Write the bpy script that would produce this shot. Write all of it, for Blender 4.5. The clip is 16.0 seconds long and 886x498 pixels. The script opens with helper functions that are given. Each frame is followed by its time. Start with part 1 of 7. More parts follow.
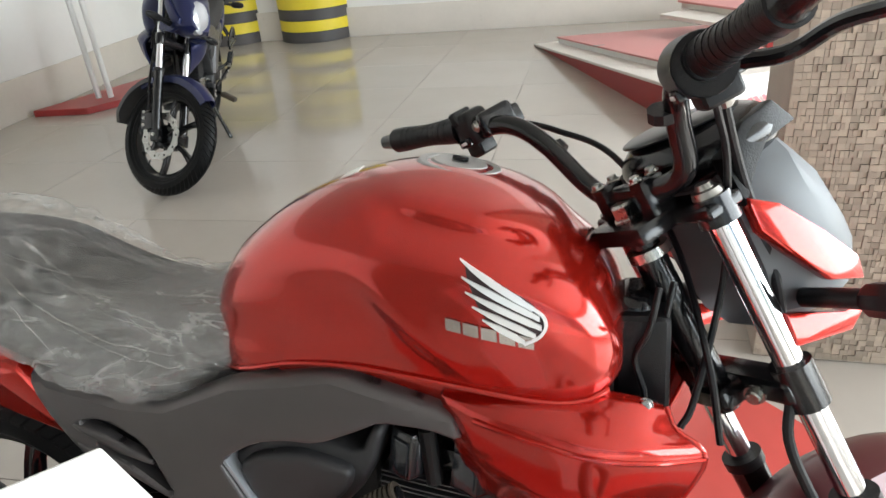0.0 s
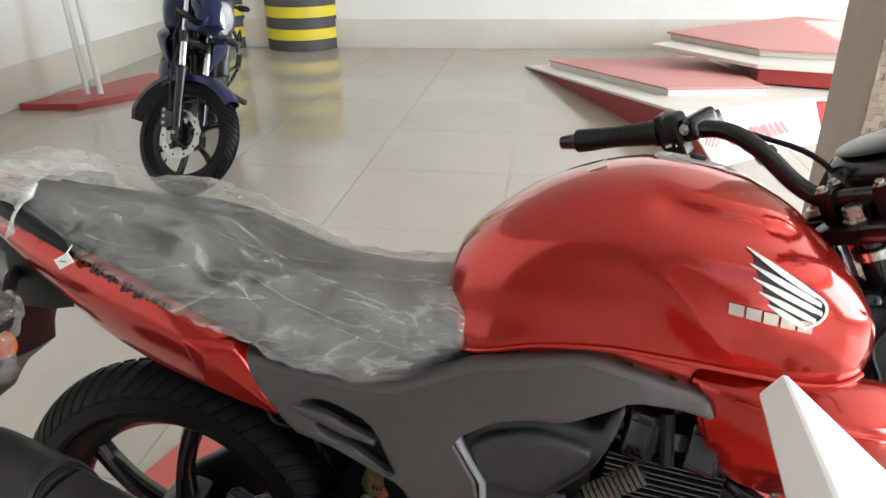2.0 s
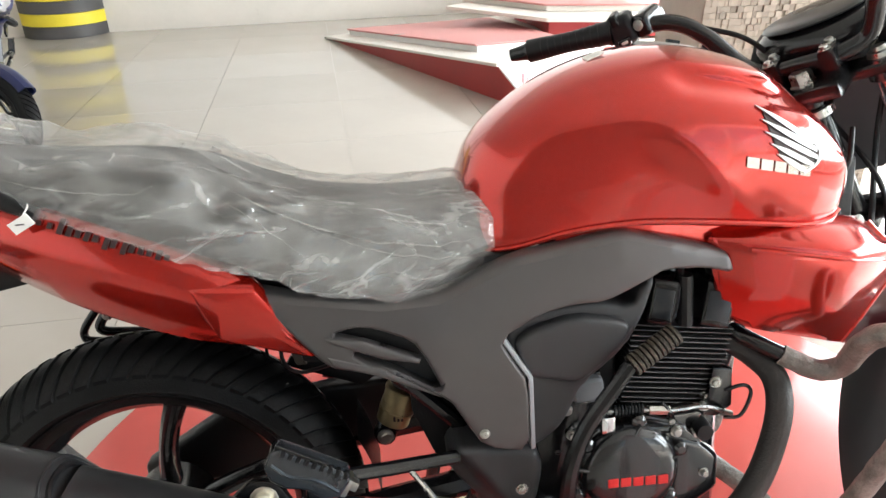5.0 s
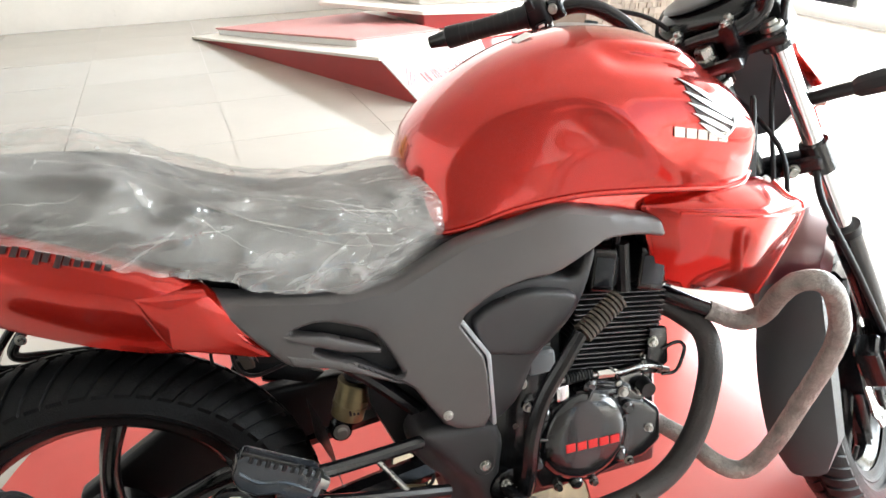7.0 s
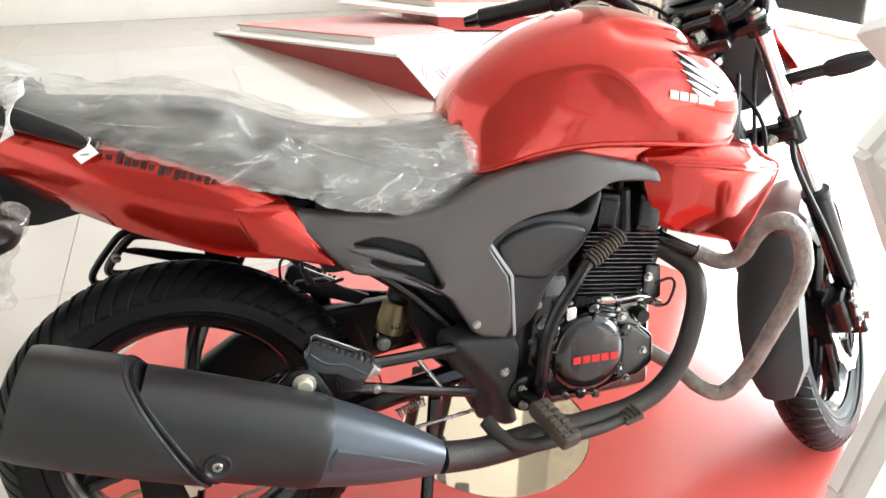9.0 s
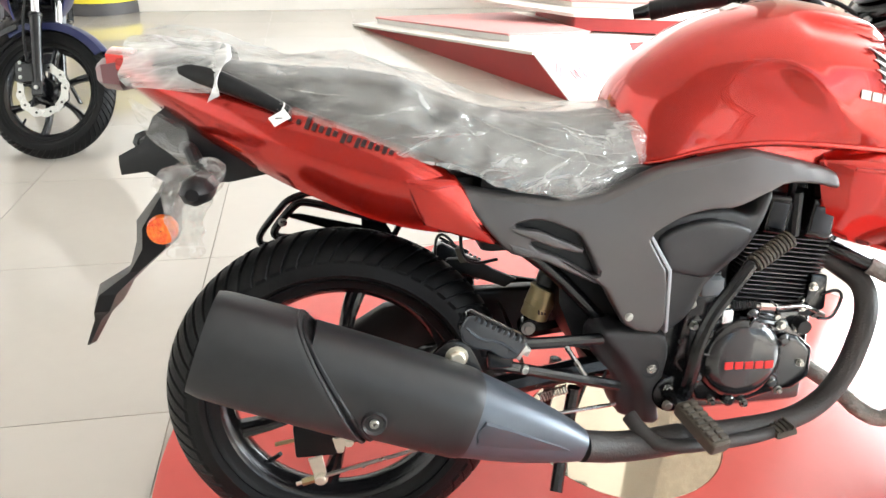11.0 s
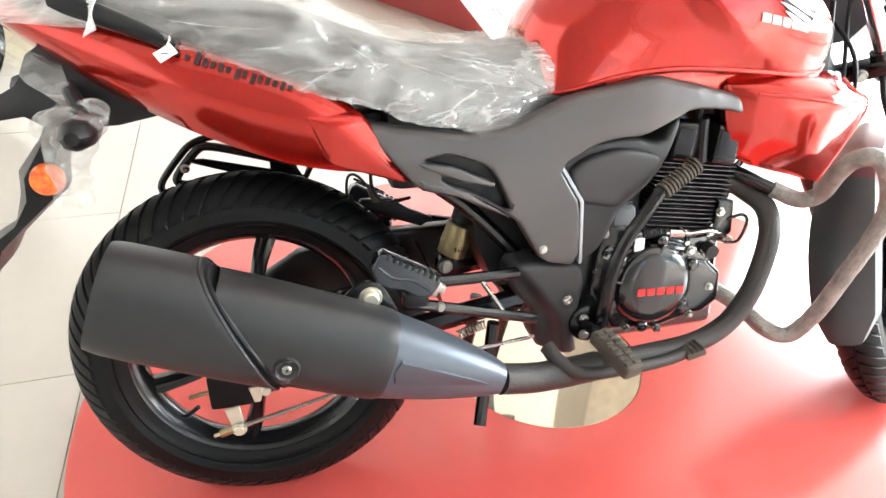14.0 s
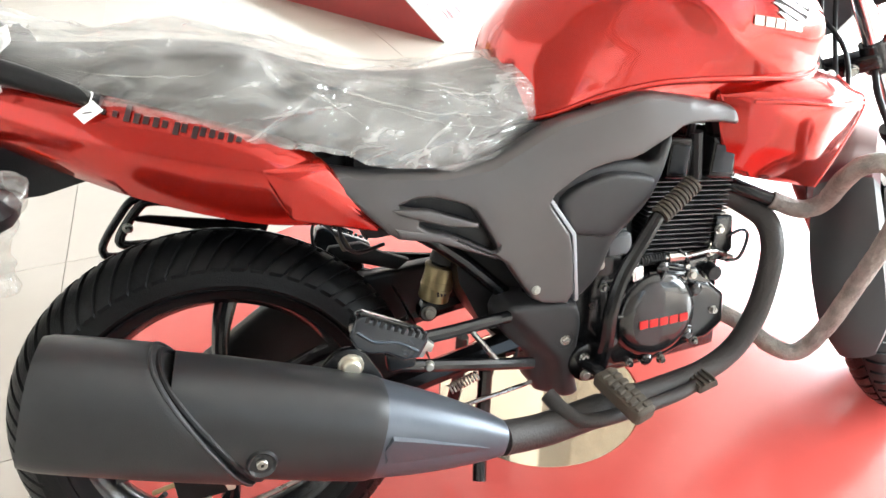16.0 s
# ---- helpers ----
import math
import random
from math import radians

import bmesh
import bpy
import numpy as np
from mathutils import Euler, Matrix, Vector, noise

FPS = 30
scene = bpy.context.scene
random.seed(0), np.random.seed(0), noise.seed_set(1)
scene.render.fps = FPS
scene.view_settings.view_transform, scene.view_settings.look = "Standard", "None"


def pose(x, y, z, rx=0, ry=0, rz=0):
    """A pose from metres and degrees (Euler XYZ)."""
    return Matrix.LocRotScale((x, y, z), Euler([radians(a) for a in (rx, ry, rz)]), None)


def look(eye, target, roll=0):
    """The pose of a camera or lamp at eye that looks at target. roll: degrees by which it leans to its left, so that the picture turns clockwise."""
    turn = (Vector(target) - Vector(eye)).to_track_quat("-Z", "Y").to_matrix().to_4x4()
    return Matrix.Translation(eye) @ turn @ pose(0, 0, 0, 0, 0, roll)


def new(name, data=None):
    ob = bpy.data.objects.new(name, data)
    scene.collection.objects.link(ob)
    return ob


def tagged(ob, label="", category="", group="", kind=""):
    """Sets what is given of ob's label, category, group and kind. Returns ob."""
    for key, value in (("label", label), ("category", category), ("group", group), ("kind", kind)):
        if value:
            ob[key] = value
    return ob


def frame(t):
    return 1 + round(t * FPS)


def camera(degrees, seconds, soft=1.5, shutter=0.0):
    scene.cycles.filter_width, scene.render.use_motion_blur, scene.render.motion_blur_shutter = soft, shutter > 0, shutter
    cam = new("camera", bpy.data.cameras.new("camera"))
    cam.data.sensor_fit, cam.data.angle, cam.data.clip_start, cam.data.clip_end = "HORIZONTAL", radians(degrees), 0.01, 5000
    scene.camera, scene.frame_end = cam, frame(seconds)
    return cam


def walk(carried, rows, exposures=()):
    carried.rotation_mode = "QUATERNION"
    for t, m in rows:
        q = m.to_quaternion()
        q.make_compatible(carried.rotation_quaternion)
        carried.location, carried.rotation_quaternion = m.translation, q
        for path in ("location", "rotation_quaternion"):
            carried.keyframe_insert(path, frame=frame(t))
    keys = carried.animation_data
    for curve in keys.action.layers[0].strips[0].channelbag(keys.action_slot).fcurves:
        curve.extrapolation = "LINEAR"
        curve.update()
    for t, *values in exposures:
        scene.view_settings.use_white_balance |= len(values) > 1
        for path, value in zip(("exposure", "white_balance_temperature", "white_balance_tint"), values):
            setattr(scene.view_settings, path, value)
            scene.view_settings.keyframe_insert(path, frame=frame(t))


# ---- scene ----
from mathutils import geometry
cam = camera(64.7, 16.0)
PATH = [
    (0, (0.988, -0.603, 1.255), (0.463, 1.107, 0.361), -5.1),
    (0.3, (0.936, -0.608, 1.254), (0.429, 1.098, 0.344), -3.9),
    (0.5, (0.893, -0.618, 1.251), (0.413, 1.09, 0.329), -3.8),
    (1, (0.778, -0.659, 1.272), (0.349, 1.061, 0.347), -3.3),
    (1.5, (0.696, -0.715, 1.271), (0.31, 1.025, 0.362), -2.4),
    (2, (0.635, -0.736, 1.254), (0.259, 1.032, 0.399), -0.8),
    (2.5, (0.538, -0.691, 1.215), (0.207, 1.088, 0.361), -1.8),
    (3, (0.482, -0.659, 1.193), (0.237, 1.085, 0.246), -3.4),
    (3.5, (0.471, -0.681, 1.189), (0.234, 1.061, 0.236), -3.2),
    (4, (0.441, -0.735, 1.171), (0.291, 1.025, 0.232), -2.4),
    (4.2, (0.428, -0.762, 1.168), (0.388, 1.009, 0.239), -1.3),
    (6.3, (0.224, -0.786, 1.151), (0.598, 0.962, 0.255), -0.6),
    (6.5, (0.231, -0.76, 1.148), (0.66, 0.959, 0.22), 0.6),
    (7, (0.25, -0.771, 1.154), (0.773, 0.923, 0.23), -1.0),
    (7.5, (0.218, -0.824, 1.149), (0.773, 0.888, 0.276), -0.8),
    (8, (0.177, -0.895, 1.149), (0.798, 0.783, 0.255), 1.2),
    (8.5, (0.162, -0.955, 1.145), (0.799, 0.714, 0.246), 0.6),
    (9, (0.132, -0.975, 1.143), (0.656, 0.73, 0.238), 0.7),
    (9.5, (0.092, -0.967, 1.122), (0.528, 0.762, 0.216), 1.9),
    (10, (0.062, -0.976, 1.132), (0.32, 0.776, 0.204), 1.1),
    (10.2, (0.044, -0.99, 1.11), (0.264, 0.791, 0.227), 1.2),
    (12.3, (0.047, -0.964, 1.138), (0.326, 0.77, 0.181), 0.9),
    (12.5, (0.057, -0.973, 1.125), (0.339, 0.777, 0.198), 0.5),
    (13, (0.063, -0.975, 1.118), (0.354, 0.76, 0.165), 0.8),
    (13.5, (0.06, -0.977, 1.089), (0.374, 0.675, 0.006), 2.8),
    (14, (0.083, -0.973, 1.096), (0.488, 0.69, 0.062), 1.8),
    (14.5, (0.114, -0.965, 1.112), (0.645, 0.709, 0.155), 1.2),
    (15, (0.134, -0.965, 1.128), (0.726, 0.704, 0.198), -0.0),
    (15.5, (0.116, -0.949, 1.123), (0.662, 0.734, 0.189), 0.6),
    (15.7, (0.096, -0.912, 1.103), (0.647, 0.756, 0.146), 1.2),
    (16, (0.094, -0.835, 1.101), (0.594, 0.799, 0.063), -1.2),
]
walk(cam, [(t, look(eye, target, roll)) for t, eye, target, roll in PATH],
     [(0, 1.07), (0.6, 1.35), (1, 1.30), (2, 1.20), (3, 1.24), (4, 1.42), (6.5, 1.90), (9, 2.06), (10, 2.16), (12.5, 2.19), (13.5, 2.39), (14.5, 2.52), (16, 2.32)])

# ---------------------------------------------------------------- daylight
world = bpy.data.worlds.new("daylight")
scene.world = world
world.use_nodes = True
wn = world.node_tree
sky = wn.nodes.new("ShaderNodeTexSky")
sky.sky_type, sky.sun_disc = "NISHITA", False
sky.sun_elevation, sky.sun_rotation = radians(38), radians(75)
wn.links.new(sky.outputs[0], wn.nodes["Background"].inputs[0])
wn.nodes["Background"].inputs[1].default_value = 0.07

sun = new("sun", bpy.data.lights.new("sun", "SUN"))
sun.data.energy, sun.data.angle, sun.data.color = 5.0, radians(0.6), (1, 0.96, 0.91)
sun.matrix_basis = look((6.0, 1.6, 4.7), (0, 0, 0))


def window_light(name, at, target, w, h, power):
    d = bpy.data.lights.new(name, "AREA")
    d.shape, d.size, d.size_y, d.energy, d.color = "RECTANGLE", w, h, power, (0.88, 0.96, 1.0)
    ob = new(name, d)
    ob.matrix_basis = look(at, target)
    return ob


window_light("window_daylight", (5.45, 1.2, 1.7), (0, 1.2, 1.3), 8.0, 2.2, 270)
window_light("window_daylight", (3.2, -4.2, 1.95), (1.2, 0, 1.1), 4.2, 2.0, 7)


# ---------------------------------------------------------------- materials
def pmat(name, color, rough=0.5, metal=0.0, var=0.12, scale=6.0, bump=0.0, bump_scale=120.0, coat=0.0, spec=0.5, rough_var=0.1, second=None):
    m = bpy.data.materials.new(name)
    m.use_nodes = True
    nt = m.node_tree
    b = nt.nodes["Principled BSDF"]
    b.inputs["Metallic"].default_value = metal
    b.inputs["Coat Weight"].default_value = coat
    b.inputs["Coat Roughness"].default_value = 0.04
    b.inputs["Specular IOR Level"].default_value = spec
    tc = nt.nodes.new("ShaderNodeTexCoord")
    n1 = nt.nodes.new("ShaderNodeTexNoise")
    n1.inputs["Scale"].default_value, n1.inputs["Detail"].default_value = scale, 6
    n2 = nt.nodes.new("ShaderNodeTexNoise")
    n2.inputs["Scale"].default_value, n2.inputs["Detail"].default_value = scale * 9, 4
    for n in (n1, n2):
        nt.links.new(tc.outputs["Object"], n.inputs["Vector"])
    add = nt.nodes.new("ShaderNodeMath")
    add.operation = "MULTIPLY_ADD"
    add.inputs[1].default_value, add.inputs[2].default_value = 0.35, 0.0
    nt.links.new(n2.outputs[0], add.inputs[0])
    nt.links.new(n1.outputs[0], add.inputs[2])
    ramp = nt.nodes.new("ShaderNodeMapRange")
    ramp.inputs[1].default_value, ramp.inputs[2].default_value = 0.4, 0.95
    nt.links.new(add.outputs[0], ramp.inputs[0])
    mix = nt.nodes.new("ShaderNodeMix")
    mix.data_type = "RGBA"
    lo = second or tuple(c * (1 - var) for c in color)
    hi = color if second else tuple(min(1, c * (1 + var)) for c in color)
    mix.inputs[6].default_value, mix.inputs[7].default_value = (*lo, 1), (*hi, 1)
    nt.links.new(ramp.outputs[0], mix.inputs[0])
    nt.links.new(mix.outputs[2], b.inputs["Base Color"])
    rr = nt.nodes.new("ShaderNodeMapRange")
    rr.inputs[3].default_value, rr.inputs[4].default_value = max(0.02, rough - rough_var * rough), min(1, rough + rough_var * rough)
    nt.links.new(ramp.outputs[0], rr.inputs[0])
    nt.links.new(rr.outputs[0], b.inputs["Roughness"])
    if bump:
        nb = nt.nodes.new("ShaderNodeTexNoise")
        nb.inputs["Scale"].default_value, nb.inputs["Detail"].default_value = bump_scale, 5
        nt.links.new(tc.outputs["Object"], nb.inputs["Vector"])
        bp = nt.nodes.new("ShaderNodeBump")
        bp.inputs["Strength"].default_value, bp.inputs["Distance"].default_value = bump, 0.004
        nt.links.new(nb.outputs[0], bp.inputs["Height"])
        nt.links.new(bp.outputs[0], b.inputs["Normal"])
    return m


RED_PAINT = pmat("red_candy_paint", (0.50, 0.016, 0.008), 0.18, 0.68, 0.10, 3, coat=1.0, bump=0.02, bump_scale=700)
DARK_RED_PAINT = pmat("dark_red_plastic", (0.10, 0.012, 0.018), 0.35, 0.2, 0.12, 4, coat=0.6)
BLUE_PAINT = pmat("blue_black_paint", (0.008, 0.013, 0.065), 0.35, 0.2, 0.2, 3, coat=0.3)
GREY_PANEL = pmat("matt_grey_plastic", (0.108, 0.100, 0.100), 0.33, 0.5, 0.07, 5, bump=0.12, bump_scale=900)
AIRBOX = pmat("textured_black_plastic", (0.032, 0.032, 0.034), 0.42, 0, 0.15, 6, bump=0.15, bump_scale=700)
SILVER_EDGE = pmat("silver_edge_paint", (0.40, 0.42, 0.45), 0.35, 0.4, 0.06, 8)
BLACK_PLASTIC = pmat("black_plastic", (0.009, 0.009, 0.010), 0.36, 0, 0.25, 9, spec=0.3, bump=0.15, bump_scale=500)
BLACK_METAL = pmat("black_enamel", (0.007, 0.007, 0.008), 0.18, 0, 0.25, 12, bump=0.05, bump_scale=300)
ENGINE_BLACK = pmat("satin_black_casting", (0.012, 0.012, 0.0135), 0.17, 0.1, 0.25, 15, coat=0.7, bump=0.09, bump_scale=300)
MUFFLER_BLACK = pmat("matt_black_steel", (0.042, 0.043, 0.045), 0.4, 0.5, 0.15, 5, bump=0.1, bump_scale=650)
MUFFLER_TIP = pmat("blue_grey_steel", (0.095, 0.11, 0.132), 0.36, 0.45, 0.1, 6, bump=0.06, bump_scale=500)
PIPE = pmat("heat_browned_pipe", (0.04, 0.036, 0.034), 0.55, 0.3, 0.3, 10, bump=0.3, bump_scale=260)
RUBBER = pmat("tyre_rubber", (0.006, 0.006, 0.0063), 0.40, 0, 0.25, 8, spec=0.16, bump=0.2, bump_scale=420)
DUSTY_RUBBER = pmat("dusty_rubber", (0.065, 0.052, 0.038), 0.8, 0, 0.3, 14, bump=0.4, bump_scale=300)
PEG_STEEL = pmat("blue_black_steel", (0.035, 0.04, 0.048), 0.16, 0.4, 0.15, 20, coat=0.6, bump=0.12, bump_scale=60)
FIN_EDGE = pmat("bare_alloy_fins", (0.10, 0.10, 0.105), 0.32, 0.8, 0.2, 25)
CHROME = pmat("chrome", (0.75, 0.76, 0.78), 0.09, 1.0, 0.03, 5)
STEEL = pmat("zinc_steel", (0.42, 0.415, 0.39), 0.28, 1.0, 0.08, 20)
BRUSHED = pmat("brushed_alloy", (0.48, 0.48, 0.47), 0.45, 0.9, 0.08, 30, bump=0.05, bump_scale=300)
ZINC = pmat("pale_zinc_bolt", (0.66, 0.62, 0.52), 0.34, 0.8, 0.08, 30)
BRASS = pmat("yellow_zinc", (0.36, 0.29, 0.16), 0.34, 0.9, 0.15, 18)
SEAT = pmat("black_vinyl", (0.017, 0.0168, 0.0168), 0.55, 0, 0.12, 8, bump=0.07, bump_scale=520)
GREY_COWL = pmat("grey_silver_cowl", (0.135, 0.145, 0.155), 0.5, 0.15, 0.06, 5)
WHITE_DECAL = pmat("silver_white_decal", (0.75, 0.75, 0.74), 0.3, 0.3, 0.04, 9)
SILVER_LETTER = pmat("silver_letter_plate", (0.50, 0.47, 0.43), 0.25, 0.8, 0.12, 60)
BLACK_DECAL = pmat("black_decal", (0.03, 0.012, 0.012), 0.4, 0, 0.1, 9)
RED_LETTER = pmat("red_letter_paint", (0.65, 0.02, 0.02), 0.4, 0, 0.06, 9)
FADED_RED = pmat("faded_red_vinyl", (0.75, 0.20, 0.22), 0.45, 0, 0.08, 9)
# amber lens; its orange-yellow second colour paints the sparkle of lit facets
ORANGE_LENS = pmat("amber_sparkle_lens", (1.0, 0.05, 0.015), 0.18, 0, 0.25, 130, coat=0.8, bump=0.6, bump_scale=260, second=(1.0, 0.30, 0.04))
PAPER = pmat("white_tag_paper", (0.85, 0.84, 0.80), 0.7, 0, 0.05, 12)
WRAP = pmat("foam_wrap", (0.215, 0.190, 0.170), 0.5, 0, 0.40, 45, coat=0.35, bump=1.0, bump_scale=160)
SCREEN = pmat("dark_display", (0.02, 0.021, 0.022), 0.3, 0, 0.1, 6, coat=0.2)
WHITE_BOARD = pmat("white_laminate", (0.82, 0.81, 0.79), 0.4, 0, 0.03, 3)
PINK_TOP = pmat("faded_red_carpet", (0.60, 0.25, 0.235), 0.55, 0, 0.08, 3, bump=0.2, bump_scale=200)
STAGE_RED = pmat("stage_red_paint", (0.36, 0.035, 0.035), 0.4, 0, 0.12, 2.5)
STAGE_CREAM = pmat("cream_stage_paint", (0.70, 0.66, 0.60), 0.45, 0, 0.05, 3)
DISC_RED = pmat("glossy_red_vinyl", (0.56, 0.085, 0.072), 0.20, 0, 0.07, 2.5, bump=0.02, bump_scale=90, rough_var=0.3)
WALL = pmat("white_emulsion", (0.80, 0.79, 0.77), 0.75, 0, 0.03, 1.5, bump=0.1, bump_scale=120)
SKIRT = pmat("cream_tile_skirting", (0.66, 0.61, 0.55), 0.3, 0, 0.05, 3)
YELLOW = pmat("yellow_paint", (0.75, 0.60, 0.04), 0.45, 0, 0.08, 5)
STRIPE_BLACK = pmat("grey_black_paint", (0.07, 0.065, 0.065), 0.5, 0, 0.15, 5)
GROUT = pmat("grout", (0.34, 0.31, 0.275), 0.8, 0, 0.12, 8)
LENS = pmat("clear_headlight", (0.45, 0.47, 0.50), 0.12, 0.4, 0.1, 14, coat=1.0)
FRAME_WHITE = pmat("white_aluminium", (0.75, 0.75, 0.74), 0.4, 0.2, 0.04, 4)


def object_random(m, spread):
    """Varies a material a little from object to object."""
    nt = m.node_tree
    b = nt.nodes["Principled BSDF"]
    src = b.inputs["Base Color"].links[0].from_socket
    info = nt.nodes.new("ShaderNodeObjectInfo")
    mr = nt.nodes.new("ShaderNodeMapRange")
    mr.inputs[3].default_value, mr.inputs[4].default_value = 1 - spread, 1 + spread
    nt.links.new(info.outputs["Random"], mr.inputs[0])
    hsv = nt.nodes.new("ShaderNodeHueSaturation")
    nt.links.new(mr.outputs[0], hsv.inputs["Value"])
    nt.links.new(src, hsv.inputs["Color"])
    nt.links.new(hsv.outputs[0], b.inputs["Base Color"])
    return m


TILE = object_random(pmat("polished_cream_tile", (0.455, 0.412, 0.365), 0.10, 0, 0.035, 2.2, rough_var=0.25), 0.025)
MOSAIC = object_random(pmat("stone_mosaic", (0.35, 0.285, 0.225), 0.5, 0, 0.14, 30, bump=0.3, bump_scale=200), 0.2)


def clear_glass(name, tint, rough, gloss):
    m = bpy.data.materials.new(name)
    m.use_nodes = True
    nt = m.node_tree
    nt.nodes.clear()
    out = nt.nodes.new("ShaderNodeOutputMaterial")
    tr = nt.nodes.new("ShaderNodeBsdfTransparent")
    tr.inputs[0].default_value = (*tint, 1)
    gl = nt.nodes.new("ShaderNodeBsdfGlossy")
    gl.inputs["Roughness"].default_value = rough
    mx = nt.nodes.new("ShaderNodeMixShader")
    fr = nt.nodes.new("ShaderNodeFresnel")
    fr.inputs[0].default_value = gloss
    nt.links.new(fr.outputs[0], mx.inputs[0])
    nt.links.new(tr.outputs[0], mx.inputs[1])
    nt.links.new(gl.outputs[0], mx.inputs[2])
    nt.links.new(mx.outputs[0], out.inputs[0])
    return m


GLASS = clear_glass("window_glass", (0.96, 0.98, 0.97), 0.02, 1.45)


def film_material(low, high, gloss):
    """Crumpled clear polythene: mostly see-through, milky in the folds, with small sharp glints."""
    m = bpy.data.materials.new("clear_polythene")
    m.use_nodes = True
    nt = m.node_tree
    nt.nodes.clear()
    out = nt.nodes.new("ShaderNodeOutputMaterial")
    tc = nt.nodes.new("ShaderNodeTexCoord")
    mp = nt.nodes.new("ShaderNodeMapping")
    mp.inputs["Scale"].default_value = (2.6, 7, 6)
    mp.inputs["Rotation"].default_value = (0.2, 0.55, 0.25)
    nt.links.new(tc.outputs["Object"], mp.inputs[0])

    def field(scale, detail, warp):
        n = nt.nodes.new("ShaderNodeTexNoise")
        n.inputs["Scale"].default_value, n.inputs["Detail"].default_value, n.inputs["Distortion"].default_value = scale, detail, warp
        nt.links.new(mp.outputs[0], n.inputs["Vector"])
        return n.outputs[0]

    def ridge(src, width):
        """1 on thin winding lines, 0 elsewhere."""
        s = nt.nodes.new("ShaderNodeMath")
        s.operation = "SUBTRACT"
        s.inputs[1].default_value = 0.5
        a = nt.nodes.new("ShaderNodeMath")
        a.operation = "ABSOLUTE"
        r = nt.nodes.new("ShaderNodeMapRange")
        r.inputs[1].default_value, r.inputs[2].default_value = 0.0, width
        r.inputs[3].default_value, r.inputs[4].default_value = 1.0, 0.0
        nt.links.new(src, s.inputs[0])
        nt.links.new(s.outputs[0], a.inputs[0])
        nt.links.new(a.outputs[0], r.inputs[0])
        return r.outputs[0]

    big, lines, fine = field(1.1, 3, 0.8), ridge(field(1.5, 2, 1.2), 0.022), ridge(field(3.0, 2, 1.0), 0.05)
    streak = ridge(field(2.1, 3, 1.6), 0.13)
    vo = nt.nodes.new("ShaderNodeTexVoronoi")
    vo.inputs["Scale"].default_value = 2.3
    wp = nt.nodes.new("ShaderNodeVectorMath")
    wp.operation = "MULTIPLY_ADD"
    wp.inputs[1].default_value = (0.5, 0.5, 0.5)
    nz = nt.nodes.new("ShaderNodeTexNoise")
    nz.inputs["Scale"].default_value = 1.6
    nt.links.new(mp.outputs[0], nz.inputs["Vector"])
    nt.links.new(nz.outputs["Color"], wp.inputs[0])
    nt.links.new(mp.outputs[0], wp.inputs[2])
    nt.links.new(wp.outputs[0], vo.inputs["Vector"])
    vf, ve = nt.nodes.new("ShaderNodeTexVoronoi"), nt.nodes.new("ShaderNodeTexVoronoi")
    vf.inputs["Scale"].default_value, ve.inputs["Scale"].default_value = 5.5, 1.7
    ve.feature = "DISTANCE_TO_EDGE"
    along = nt.nodes.new("ShaderNodeMapping")
    along.inputs["Scale"].default_value = (0.42, 1.25, 1.25)
    nt.links.new(wp.outputs[0], along.inputs[0])
    nt.links.new(wp.outputs[0], vf.inputs["Vector"])
    nt.links.new(along.outputs[0], ve.inputs["Vector"])
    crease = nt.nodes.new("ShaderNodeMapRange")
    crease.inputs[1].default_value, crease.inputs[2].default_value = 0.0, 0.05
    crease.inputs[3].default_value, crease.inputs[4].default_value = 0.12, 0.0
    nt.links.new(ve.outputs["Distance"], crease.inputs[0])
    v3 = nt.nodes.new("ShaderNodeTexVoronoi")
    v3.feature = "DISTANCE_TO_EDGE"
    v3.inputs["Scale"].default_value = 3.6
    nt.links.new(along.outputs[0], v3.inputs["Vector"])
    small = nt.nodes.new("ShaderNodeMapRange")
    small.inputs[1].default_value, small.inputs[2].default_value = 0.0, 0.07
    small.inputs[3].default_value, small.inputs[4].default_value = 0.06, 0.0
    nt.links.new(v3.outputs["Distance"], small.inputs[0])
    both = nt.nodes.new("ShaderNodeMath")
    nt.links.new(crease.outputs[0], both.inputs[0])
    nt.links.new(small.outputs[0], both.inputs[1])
    normal = None
    for src, strength, dist in ((vo.outputs["Distance"], 0.6, 0.018), (vf.outputs["Distance"], 0.5, 0.011), (big, 0.8, 0.02), (streak, 0.35, 0.006), (lines, 0.7, 0.004), (fine, 0.12, 0.002)):
        bp = nt.nodes.new("ShaderNodeBump")
        bp.inputs["Strength"].default_value, bp.inputs["Distance"].default_value = strength, dist
        nt.links.new(src, bp.inputs["Height"])
        if normal:
            nt.links.new(normal, bp.inputs["Normal"])
        normal = bp.outputs[0]
    tr = nt.nodes.new("ShaderNodeBsdfTransparent")
    tr.inputs[0].default_value = (0.95, 0.95, 0.94, 1)
    df = nt.nodes.new("ShaderNodeBsdfDiffuse")
    df.inputs[0].default_value = (0.72, 0.71, 0.69, 1)
    gl = nt.nodes.new("ShaderNodeBsdfGlossy")
    gl.inputs["Roughness"].default_value = 0.06
    soft = nt.nodes.new("ShaderNodeBump")
    soft.inputs["Strength"].default_value, soft.inputs["Distance"].default_value = 0.45, 0.02
    nt.links.new(vo.outputs["Distance"], soft.inputs["Height"])
    nt.links.new(soft.outputs[0], df.inputs["Normal"])
    nt.links.new(normal, gl.inputs["Normal"])
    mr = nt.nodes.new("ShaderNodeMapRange")
